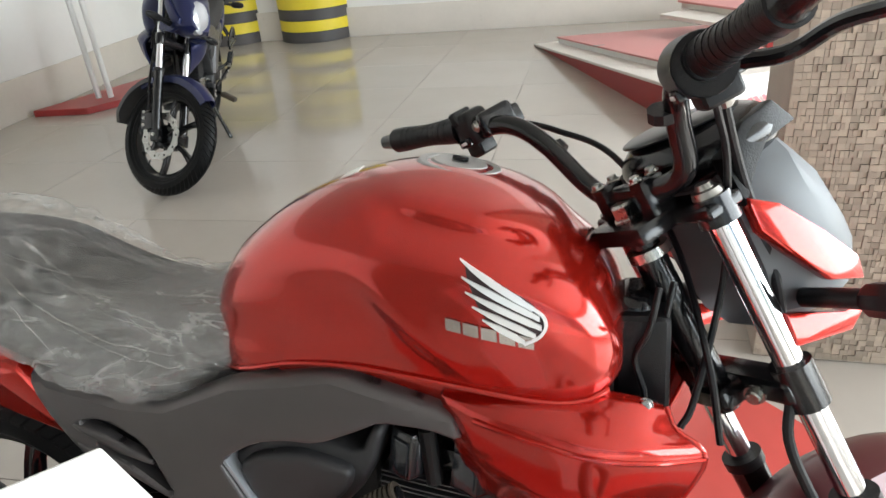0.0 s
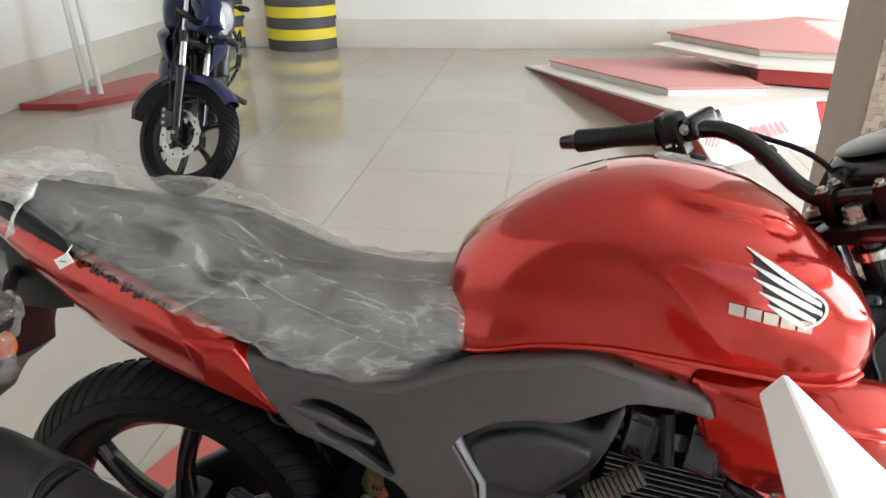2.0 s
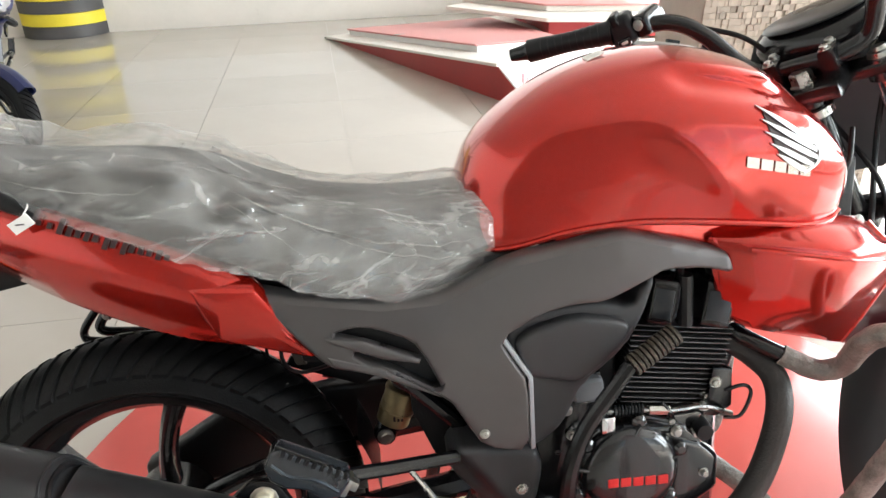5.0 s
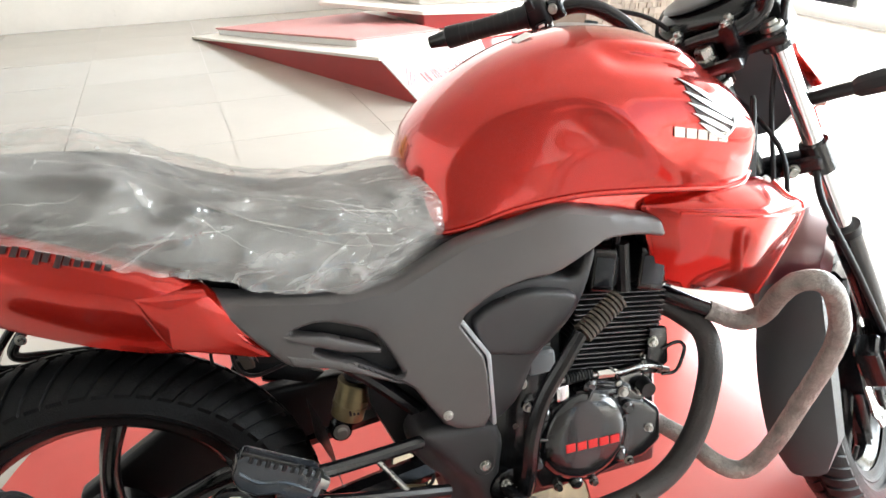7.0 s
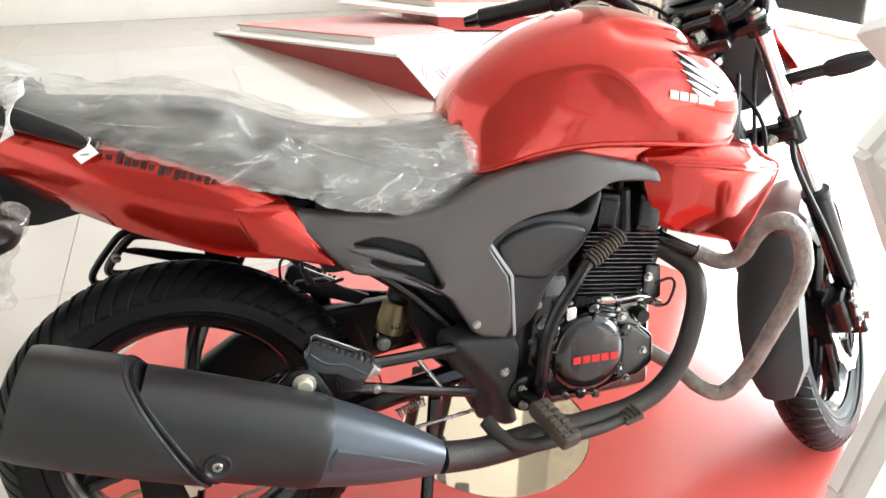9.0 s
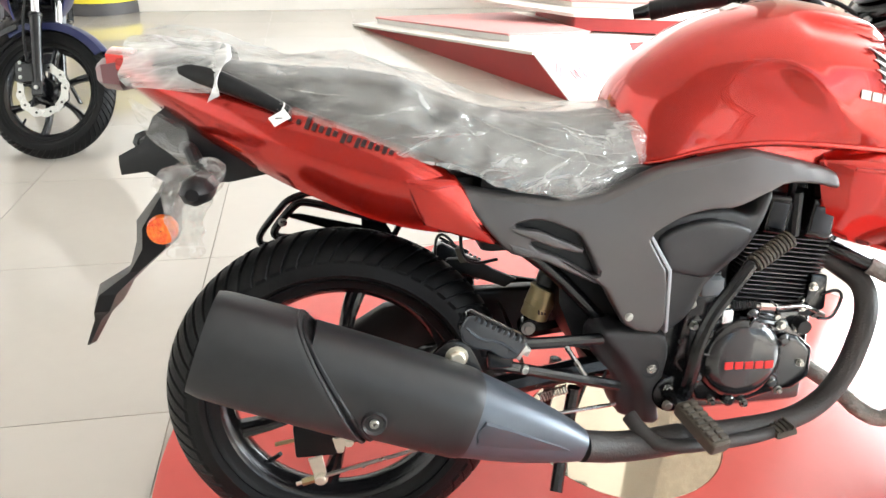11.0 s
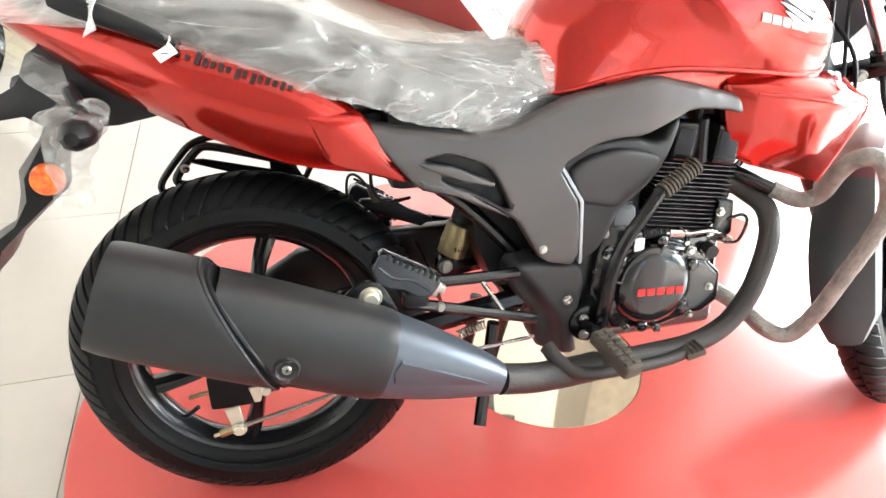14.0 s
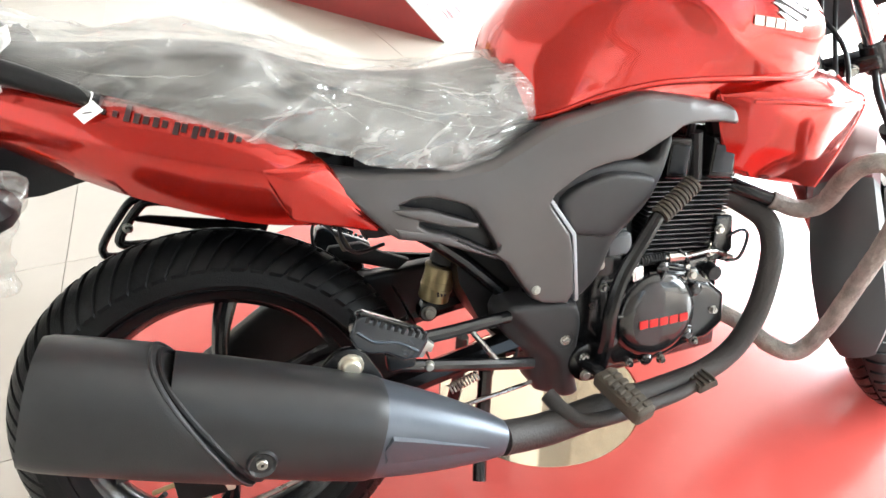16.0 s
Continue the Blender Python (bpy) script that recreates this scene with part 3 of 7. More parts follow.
def make_wheel(bike, name, at, R, hw, crown, rim_r, disc_side, spokes, blocks, m=None):
    """A cast alloy wheel, its tyre with a raised tread, valve and brake."""
    at = Vector(at)
    M = (m or Matrix.Identity(4)) @ Matrix.Translation(at)
    prof = []
    for k in range(-10, 11):
        y = hw * k / 10
        prof.append((tyre_radius(R - 0.004, hw, crown, y), y))
    ra, rb = R - crown - 0.02, rim_r + 0.03
    side = [(ra, hw * 1.02), (ra - 0.004, hw * 1.055), (ra - 0.008, hw * 1.02), (rb + 0.006, hw * 0.985), (rb + 0.003, hw * 1.01), (rb, hw * 0.96), (rim_r + 0.016, hw * 0.84), (rim_r + 0.013, hw * 0.87), (rim_r + 0.010, hw * 0.78), (rim_r + 0.006, hw * 0.72), (rim_r - 0.006, hw * 0.66)]
    prof = [(r, -y) for r, y in side[::-1]] + prof + side
    wheel = part(name, lathe([(rim_r + 0.002, -hw * 0.70), (rim_r + 0.006, -hw * 0.64), (rim_r - 0.004, -hw * 0.60), (rim_r - 0.012, -hw * 0.45), (rim_r - 0.024, -hw * 0.2),
                              (rim_r - 0.026, 0), (rim_r - 0.024, hw * 0.2), (rim_r - 0.012, hw * 0.45), (rim_r - 0.004, hw * 0.60), (rim_r + 0.006, hw * 0.64), (rim_r + 0.002, hw * 0.70),
                              (rim_r - 0.002, hw * 0.4), (rim_r - 0.002, -hw * 0.4)], 72, closed=True), BLACK_METAL, bike, "black cast alloy wheel", M)
    part("tyre", lathe(prof, 96), RUBBER, wheel, "black tubeless tyre with grooved tread", M)
    # tread: slanted blocks with grooves between them
    verts, faces = [], []
    for k in range(blocks):
        for s in (-1, 1):
            a0 = 2 * math.pi * (k + (0.5 if s > 0 else 0)) / blocks
            da = 2 * math.pi / blocks * 0.70
            base = len(verts)
            rows_n = 6
            for i in range(rows_n + 1):
                u = 0.07 + 0.93 * i / rows_n
                y = s * hw * u
                lag = 0.16 * u ** 1.3
                for j in range(4):
                    a = a0 + lag + da * j / 3
                    for lift in (0, 1):
                        r = tyre_radius(R - 0.004, hw, crown, y) + (0.0055 if lift else -0.002)
                        verts.append((r * math.cos(a), y, r * math.sin(a)))
            def vid(i, j, l):
                return base + (i * 4 + j) * 2 + l
            for i in range(rows_n):
                for j in range(3):
                    faces.append((vid(i, j, 1), vid(i, j + 1, 1), vid(i + 1, j + 1, 1), vid(i + 1, j, 1)))
                faces.append((vid(i, 0, 0), vid(i, 0, 1), vid(i + 1, 0, 1), vid(i + 1, 0, 0)))
                faces.append((vid(i, 3, 0), vid(i + 1, 3, 0), vid(i + 1, 3, 1), vid(i, 3, 1)))
            for i in (0, rows_n):
                for j in range(3):
                    faces.append((vid(i, j, 0), vid(i, j + 1, 0), vid(i, j + 1, 1), vid(i, j, 1)))
    bm = bmesh.new()
    bv = [bm.verts.new(v) for v in verts]
    for f in faces:
        bm.faces.new([bv[i] for i in f])
    tagged(part("tread", bm, RUBBER, wheel, "", M), kind="stuff")
    part("hub", lathe([(0.012, -0.055), (0.05, -0.055), (0.062, -0.045), (0.062, 0.045), (0.05, 0.055), (0.012, 0.055)], 32, caps=True), BLACK_METAL, wheel, "", M)
    for k in range(spokes):
        a = 2 * math.pi * (k + 0.3) / spokes
        d, q = Vector((math.cos(a), 0, math.sin(a))), Vector((-math.sin(a), 0, math.cos(a)))
        rings = []
        for i in range(7):
            t = i / 6
            c = d * (0.045 + (rim_r - 0.062) * t) + q * 0.010 * math.sin(math.pi * t)
            w, th = 0.0165 - 0.004 * math.sin(math.pi * min(1, t * 1.1)), 0.020 - 0.005 * t
            rings.append([c + q * w * x + Vector((0, th * y, 0)) for x, y in ((-1, -0.5), (-0.6, -1), (-0.2, -0.7), (0.2, -0.7), (0.6, -1), (1, -0.5), (1, 0.5), (0.6, 1), (-0.6, 1), (-1, 0.5))])
        part("spoke", loft(rings), BLACK_METAL, wheel, "", M)
    va = 3.9
    vd = Vector((math.cos(va), 0, math.sin(va)))
    part("valve", tube([vd * (rim_r - 0.02), vd * (rim_r - 0.052) + Vector((0, -0.012, 0))], 0.0045, 8, 2), BLACK_PLASTIC, wheel, "", M)
    if disc_side:
        y = disc_side * 0.062
        ring = [(0.120, y - 0.002), (0.120, y + 0.002), (0.085, y + 0.002), (0.085, y - 0.002)]
        d = lathe(ring, 48, closed=True)
        for v in d.verts:
            r = math.hypot(v.co.x, v.co.z)
            if r > 0.1:
                k = 1 + 0.035 * math.sin(12 * math.atan2(v.co.z, v.co.x))
                v.co.x *= k
                v.co.z *= k
        part("brake_disc", d, STEEL, wheel, "drilled steel brake disc", M)
        for k in range(10):
            a = 2 * math.pi * k / 10
            part("disc_hole", lathe([(0.0005, -0.0005), (0.006, -0.0005), (0.006, 0.0005), (0.0005, 0.0005)], 8, (0.104 * math.cos(a), y + disc_side * 0.0024, 0.104 * math.sin(a))), BLACK_METAL, wheel, "", M)
        for k in range(5):
            a = 2 * math.pi * k / 5
            part("disc_arm", tube([(0.05 * math.cos(a), y, 0.05 * math.sin(a)), (0.09 * math.cos(a + 0.3), y, 0.09 * math.sin(a + 0.3))], 0.007, 8, 1), BLACK_METAL, wheel, "", M)
    return wheel


def make_film(name, rings, label, amp, seed, m, mat):
    """A loose sheet of polythene over a lofted shape, with long folds and finer creases."""
    bm = loft(rings, False, False)
    bmesh.ops.recalc_face_normals(bm, faces=bm.faces)
    bm.normal_update()
    for v in bm.verts:
        p = v.co
        a = noise.noise(Vector((p.x * 7 + seed, p.y * 12, p.z * 10)))
        b = abs(noise.noise(Vector((p.x * 5 - p.z * 14 + seed, p.y * 16 + p.x * 5, p.z * 13))))
        c = abs(noise.noise(Vector((p.x * 15 + seed, p.y * 30 + p.z * 14, p.z * 30 - p.x * 12))))
        d = abs(noise.noise(Vector((p.x * 8 + p.z * 12 - seed, p.y * 9 - p.x * 6, p.z * 16 + 4))))
        q = Vector((p.x * 6.5 - p.z * 4 + seed, p.y * 11 + p.x * 3, p.z * 11)) + 0.5 * noise.noise_vector(p * 6)
        f = noise.voronoi(q)[0]
        g = noise.voronoi(q * 2.3)[0]
        fold = 1.7 * max(0.0, 0.42 - (f[1] - f[0])) + 0.8 * max(0.0, 0.35 - (g[1] - g[0]))
        v.co += v.normal * amp * (fold - 0.35 + 0.9 * a + 2.2 * max(0.0, 0.3 - b) + 1.6 * max(0.0, 0.22 - d) + 0.6 * max(0.0, 0.2 - c))
    ob = part(name, bm, mat, None, "", None, 2.5)
    tagged(ob, label, "packaging")
    ob.matrix_basis = m
    return ob


SEAT_ROWS = [  # x, top, shoulder half width, bottom edge, bottom half width
    (-0.235, 0.902, 0.050, 0.880, 0.050), (-0.16, 0.895, 0.080, 0.862, 0.085), (-0.05, 0.880, 0.104, 0.832, 0.108), (0.06, 0.870, 0.114, 0.790, 0.130),
    (0.13, 0.855, 0.116, 0.762, 0.138), (0.18, 0.834, 0.115, 0.740, 0.140), (0.23, 0.814, 0.113, 0.720, 0.140), (0.29, 0.797, 0.110, 0.698, 0.137), (0.36, 0.788, 0.104, 0.681, 0.130), (0.42, 0.787, 0.094, 0.680, 0.120),
    (0.47, 0.790, 0.082, 0.688, 0.108), (0.515, 0.790, 0.066, 0.708, 0.092), (0.535, 0.780, 0.050, 0.735, 0.070)]


def seat_ring(x, grow=0.0, n=40):
    top, w, zb, wb = lerp_table(SEAT_ROWS, x)
    pts = []
    for k in range(n + 1):
        u = -1 + 2 * k / n
        a = abs(u)
        if a < 0.5:
            y = (w - 0.02) * a / 0.5
            z = top - 0.010 * (a / 0.5) ** 2
        else:
            t = (a - 0.5) / 0.5
            y = w - 0.02 + (wb - w + 0.02) * min(1, t * 1.25) ** 0.55
            z = top - 0.010 + (zb - top + 0.010) * t ** 1.25
        pts.append(Vector((x, math.copysign(y + grow * min(1, 0.3 + a), u), z + grow * (1 - 0.9 * a))))
    return pts


TAIL = [  # x, upper edge, lower edge, half width
    (-0.285, 0.905, 0.866, 0.050), (-0.24, 0.893, 0.830, 0.066), (-0.16, 0.868, 0.772, 0.090), (-0.06, 0.835, 0.710, 0.112), (0.03, 0.808, 0.666, 0.126),
    (0.11, 0.775, 0.636, 0.133), (0.165, 0.742, 0.623, 0.135), (0.20, 0.712, 0.617, 0.134), (0.24, 0.652, 0.604, 0.130), (0.272, 0.602, 0.593, 0.124)]


def make_tail(bike, paint, fancy):
    for s in (-1, 1):
        rings = []
        for i in range(41):
            x = -0.285 + 0.557 * i / 40
            zt, zb, w = lerp_table(TAIL, x)
            h = zt - zb
            out = [(w - 0.016, zt), (w - 0.003, zt - 0.08 * h), (w + 0.004, zt - 0.30 * h), (w + 0.006, zt - 0.46 * h), (w + 0.003, zt - 0.58 * h), (w - 0.006, zt - 0.78 * h), (w - 0.024, zb)]
            ridge = 0.004 * math.exp(-((x - 0.13) / 0.05) ** 2)
            out = [(y + ridge * (1 if k in (2, 3) else 0.2), z) for k, (y, z) in enumerate(out)]
            inn = [(y - 0.006 - 0.01 * (k in (0, 6)) * 0, z) for k, (y, z) in enumerate(out)][::-1]
            rings.append([Vector((x, s * y, z)) for y, z in out + inn])
        panel = part("tail_panel", loft(rings), paint, bike, "pointed red tail panel" if fancy else "dark blue tail panel", sharp=0.9)
        # raised arrow at the front of the panel, with a flat shelf above it
        bm = bmesh.new()
        for x, y, z in ((0.112, 0.134, 0.722), (0.200, 0.130, 0.716), (0.205, 0.146, 0.704), (0.128, 0.1455, 0.712), (0.160, 0.149, 0.696), (0.264, 0.128, 0.598), (0.150, 0.136, 0.640), (0.235, 0.122, 0.606)):
            bm.verts.new((x, s * y, z))
        for x, z in ((0.116, 0.720), (0.200, 0.714), (0.240, 0.660), (0.264, 0.599), (0.200, 0.628), (0.150, 0.650)):
            bm.verts.new((x, s * 0.116, z))
        bmesh.ops.convex_hull(bm, input=bm.verts)
        bmesh.ops.dissolve_limit(bm, angle_limit=0.05, verts=bm.verts, edges=bm.edges)
        bmesh.ops.bevel(bm, geom=bm.edges[:], offset=0.003, segments=2, profile=0.6, affect="EDGES", clamp_overlap=True)
        part("tail_arrow", bm, paint, panel, sharp=0.5)
        if fancy:
            # slanted decal in bold black strokes after two small ones
            for i in range(15):
                x0, wid = (-0.040 + 0.012 * i, 0.005) if i < 2 else (-0.017 + 0.0100 * (i - 2), 0.0058)
                hgt = (0.005, 0.006, 0.017, 0.010, 0.008, 0.010, 0.007, 0.013, 0.009, 0.013, 0.009, 0.009, 0.007, 0.010, 0.006)[i]
                z0 = 0.807 - 0.368 * (x0 + 0.034) - (0.003 if i in (7, 9) else 0) + (0.003 if i == 2 else 0)
                def lay(x, z):
                    zt, zb, w = lerp_table(TAIL, x)
                    u = (zt - z) / max(0.01, zt - zb)
                    y = w + (0.004 if u > 0.2 else -0.004 + 0.03 * u) + 0.0032 + 0.004 * math.exp(-((x - 0.13) / 0.05) ** 2) * 0.9
                    return Vector((x, s * y, z))
                bm = bmesh.new()
                q = [lay(x0, z0 - hgt / 2), lay(x0 + wid, z0 - 0.37 * wid - hgt / 2), lay(x0 + wid + 0.5 * hgt, z0 - 0.37 * wid + hgt / 2), lay(x0 + 0.5 * hgt, z0 + hgt / 2)]
                f = bm.faces.new([bm.verts.new(p) for p in q])
                r = bmesh.ops.extrude_face_region(bm, geom=[f])
                bmesh.ops.translate(bm, verts=[g for g in r["geom"] if isinstance(g, bmesh.types.BMVert)], vec=(0, -s * 0.003, 0))
                part("decal_bar", bm, BLACK_DECAL, panel)
    cover = loft([[Vector((x, y * w, z + 0.012 * (1 - y * y))) for y in (-0.92, -0.4, 0, 0.4, 0.92)] + [Vector((x, y * w, z - 0.02)) for y in (0.92, -0.92)]
                  for x in [-0.30, -0.27, -0.22, -0.16, -0.10, -0.04, 0.02] for z, zb, w in [lerp_table(TAIL, x)]])
    part("tail_cover", cover, paint, bike)
    part("tail_lamp", loft([[Vector((x, y * wd, 0.878 + zz * h)) for y, zz in ((-1, -0.6), (-0.7, -1), (0.7, -1), (1, -0.6), (1, 0.6), (0.7, 1), (-0.7, 1), (-1, 0.6))]
                            for x, wd, h in ((-0.285, 0.05, 0.026), (-0.31, 0.044, 0.022), (-0.322, 0.03, 0.014))]), DARK_RED_PAINT, bike, "dark red rear lamp")
    for s in (-1, 1):
        grab = [(-0.215, s * 0.075, 0.890), (-0.14, s * 0.102, 0.868), (-0.08, s * 0.113, 0.841), (-0.036, s * 0.119, 0.818)]
        if s > 0:
            grab = [(x, y, z - 0.018) for x, y, z in grab]
        part("grab_rail", tube(grab, lambda u: 0.0185 - 0.010 * u, 12, 5), BLACK_PLASTIC, bike, "black grab rail")


PANEL = [(0.193, 0.703), (0.244, 0.689), (0.300, 0.679), (0.356, 0.669), (0.428, 0.671), (0.475, 0.690), (0.530, 0.712), (0.600, 0.722), (0.668, 0.733), (0.740, 0.714), (0.806, 0.694), (0.816, 0.684), (0.823, 0.660),
         (0.782, 0.672), (0.726, 0.677), (0.700, 0.664), (0.645, 0.641), (0.605, 0.642), (0.560, 0.634), (0.505, 0.603), (0.523, 0.570), (0.540, 0.540), (0.540, 0.432), (0.476, 0.447), (0.452, 0.490), (0.433, 0.527),
         (0.355, 0.575), (0.291, 0.583), (0.268, 0.602)]
PANEL_TOP = PANEL[:11]
PANEL_CREASE = [(x + 0.010 * (b[1] - a[1]) / math.dist(a, b), z - 0.010 * (b[0] - a[0]) / math.dist(a, b)) for a, (x, z), b in zip(PANEL_TOP, PANEL_TOP[1:], PANEL_TOP[2:])]
VENT = [(0.318, 0.640), (0.341, 0.637), (0.391, 0.616), (0.408, 0.585), (0.428, 0.535), (0.362, 0.578), (0.330, 0.590), (0.312, 0.606), (0.335, 0.606), (0.330, 0.618), (0.285, 0.633)]
STEP = [(0.436, 0.432), (0.477, 0.376), (0.509, 0.329), (0.515, 0.240)]


def panel_face(x, z):
    """Half width of the side panel: it rolls in along its top edge and narrows to the tail."""
    d = to_outline((x, z), PANEL_TOP, False)
    crown = 0.006 * math.sin(math.pi * max(0.0, min(1.0, (x - 0.50) / 0.32)))
    return 0.153 - 0.05 * max(0.0, 0.42 - x) - 0.007 * max(0.0, 1 - d / 0.010) - 0.006 * max(0.0, 1 - d / 0.05) + crown * 0.5


def cover_face(x, z):
    """The frame cover steps down towards the tubes of the rear bracket."""
    side = 1 if x > lerp_table([(-zz, xx) for xx, zz in STEP], -max(0.241, min(0.431, z)))[0] else -1
    d = max(-0.010, min(0.010, side * to_outline((x, z), STEP, False)))
    t = 0.5 + d / 0.020
    return 0.120 + 0.018 * t * t * (3 - 2 * t)


def make_side(bike, s):
    panel = part("side_panel", sheet(PANEL, s, panel_face, 0.006, 0.018, VENT, 0.011, 1, PANEL_CREASE), GREY_PANEL, bike, "matt dark grey angular side panel", sharp=0.45)
    part("vent_liner", plate([(0.270, 0.650), (0.345, 0.650), (0.405, 0.620), (0.445, 0.520), (0.35, 0.565), (0.280, 0.595)], s * 0.118, s * 0.126, 0.002, 1), BLACK_PLASTIC, panel, "black recess behind the vent")
    # two blades that point forwards out of the panel
    for pts, lift in (([(0.276, 0.633), (0.330, 0.622), (0.400, 0.589), (0.398, 0.582), (0.352, 0.594), (0.290, 0.622)], 0.003), ([(0.280, 0.606), (0.347, 0.583), (0.428, 0.530), (0.420, 0.530), (0.340, 0.572), (0.286, 0.590)], 0.002)):
        part("vent_blade", sheet(pts, s, lambda x, z: panel_face(x, z) + lift - 0.05 * max(0.0, x - 0.30), 0.0035, 0.012, None, 0.006, 0), GREY_PANEL, panel, sharp=0.9)
    edge = [(0.5035, 0.606), (0.511, 0.606), (0.547, 0.544), (0.547, 0.436), (0.5405, 0.434), (0.5400, 0.542)]
    part("silver_edge", plate(edge, s * 0.122, s * 0.1505, 0.0025, 2), SILVER_EDGE, panel, "silver painted inner edge")
    part("bolt", bolt((0.477, s * 0.153, 0.470), 0.0052, 0.004, (0, s, 0)), STEEL, panel)
    box = [(0.508, 0.600), (0.560, 0.632), (0.633, 0.636), (0.690, 0.620), (0.706, 0.656), (0.724, 0.660), (0.706, 0.605), (0.682, 0.562), (0.620, 0.512), (0.593, 0.456), (0.557, 0.427), (0.530, 0.430), (0.530, 0.550)]
    airbox = part("air_box", sheet(box, s, lambda x, z: 0.132, 0.008, 0.045), AIRBOX, bike, "textured black air box cover", sharp=0.9)
    bulge = [(0.526, 0.593), (0.548, 0.611), (0.607, 0.624), (0.660, 0.613), (0.683, 0.602), (0.677, 0.577), (0.643, 0.542), (0.613, 0.519), (0.560, 0.533), (0.543, 0.540), (0.534, 0.563)]
    part("air_box_bulge", sheet(bulge, s, lambda x, z: 0.145 + 0.10 * (z - 0.57), 0.008, 0.014, None, 0.008), AIRBOX, airbox, sharp=1.2)
    cover = [(0.428, 0.425), (0.448, 0.446), (0.551, 0.428), (0.561, 0.392), (0.552, 0.348), (0.543, 0.304), (0.552, 0.253), (0.486, 0.262), (0.470, 0.300), (0.472, 0.339), (0.445, 0.372), (0.429, 0.400)]
    fc = part("frame_cover", sheet(cover, s, cover_face, 0.012, 0.055, None, 0.008), AIRBOX, bike, "black frame pivot cover", sharp=1.2)
    part("pivot_recess", lathe([(0.0005, -s * 0.001), (0.011, -s * 0.001), (0.013, -s * 0.003), (0.016, 0)], 20, (0.526, s * 0.1385, 0.366)), BLACK_METAL, fc)
    part("bolt", bolt((0.527, s * 0.140, 0.366), 0.0062, 0.005, (0, s, 0)), STEEL, fc)
    part("bolt", bolt((0.586, s * 0.112, 0.402), 0.006, 0.006, (0, s, 0)), STEEL, fc)


def make_engine(bike, fancy):
    eng = part("engine", join(block(0.575, 0.835, -0.105, 0.110, 0.255, 0.445, 0.02, 3), block(0.60, 0.80, -0.125, -0.095, 0.29, 0.45, 0.02, 3)), ENGINE_BLACK, bike, "black air-cooled single cylinder engine")
    # cylinder, leaning ahead
    C = Matrix.Translation((0.755, 0, 0.412)) @ pose(0, 0, 0, 0, 9, 0)
    part("cylinder", block(-0.055, 0.055, -0.075, 0.075, 0.0, 0.17, 0.012), ENGINE_BLACK, eng, "", C)
    for k in range(17):
        z = 0.030 + 0.0080 * k
        f = block(-0.078, 0.072, -0.104 + 0.002 * (k % 2), 0.104, z, z + 0.0022, 0.0007, 1)
        part("fin", f, FIN_EDGE, eng, "bare alloy edge", C)
    head = part("cylinder_head", join(block(-0.075, 0.075, -0.088, 0.088, 0.168, 0.20, 0.008), block(-0.06, 0.065, -0.06, 0.06, 0.19, 0.245, 0.02)), ENGINE_BLACK, eng, "", C)
    for (xa, xb) in ((-0.064, -0.012), (0.014, 0.076)):
        xm = xa + 0.55 * (xb - xa)
        hull = bmesh.new()
        for z, k in ((0.166, 0.0), (0.172, 0.003), (0.224, 0.003), (0.232, 0.0)):
            for x, y in ((xa, -0.072), (xa, -0.112 - k), (xm, -0.124 - k), (xb + k, -0.094), (xb + k, -0.072)):
                hull.verts.new((x, y, z))
        bmesh.ops.convex_hull(hull, input=hull.verts)
        bmesh.ops.dissolve_limit(hull, angle_limit=0.05, verts=hull.verts, edges=hull.edges)
        bmesh.ops.bevel(hull, geom=hull.edges[:], offset=0.003, segments=2, profile=0.6, affect="EDGES", clamp_overlap=True)
        hc = part("head_cover", hull, ENGINE_BLACK, eng, "glossy black rocker cover", C, 0.5)
        # plates in paler blue steel, added to stand for the window's sheen
        slope = -math.degrees(math.atan2(0.012, xm - xa))
        part("cover_badge", block(-0.45 * (xm - xa), 0.45 * (xm - xa), -0.003, 0.003, -0.022, 0.022, 0.002, 2), PEG_STEEL, hc, "raised plate added for the window's sheen", C @ Matrix.Translation(((xa + xm) / 2, -0.1215, 0.199)) @ pose(0, 0, 0, 0, 0, slope))
        slope = math.degrees(math.atan2(0.031, xb - xm))
        part("cover_badge", block(-0.011, 0.011, -0.003, 0.003, -0.022, 0.022, 0.002, 2), PEG_STEEL, hc, "raised plate added for the window's sheen", C @ Matrix.Translation(((xb + xm) / 2, -0.1105, 0.199)) @ pose(0, 0, 0, 0, 0, slope))
    part("spark_plug_cable", tube([(0.768, -0.10, 0.637), (0.763, -0.115, 0.675), (0.775, -0.09, 0.70), (0.79, -0.04, 0.71)], 0.006, 8, 5), BLACK_PLASTIC, eng)
    part("plug_cap", tube([(0.775, -0.108, 0.577), (0.771, -0.112, 0.652)], 0.011, 10, 2), BLACK_PLASTIC, eng)
    part("air_cleaner", block(0.50, 0.690, -0.075, 0.075, 0.45, 0.655, 0.015, 3), BLACK_PLASTIC, bike, "black air cleaner case between the covers")
    # right crankcase cover
    cx, cz = 0.682, 0.374
    oct_r = [(0.0005, -0.1600), (0.045, -0.1592), (0.060, -0.1565), (0.070, -0.1500), (0.0745, -0.140), (0.076, -0.125), (0.082, -0.118)]
    cover = part("clutch_cover", lathe(oct_r, 40, (cx, 0, cz)), ENGINE_BLACK, eng, "round black clutch cover")
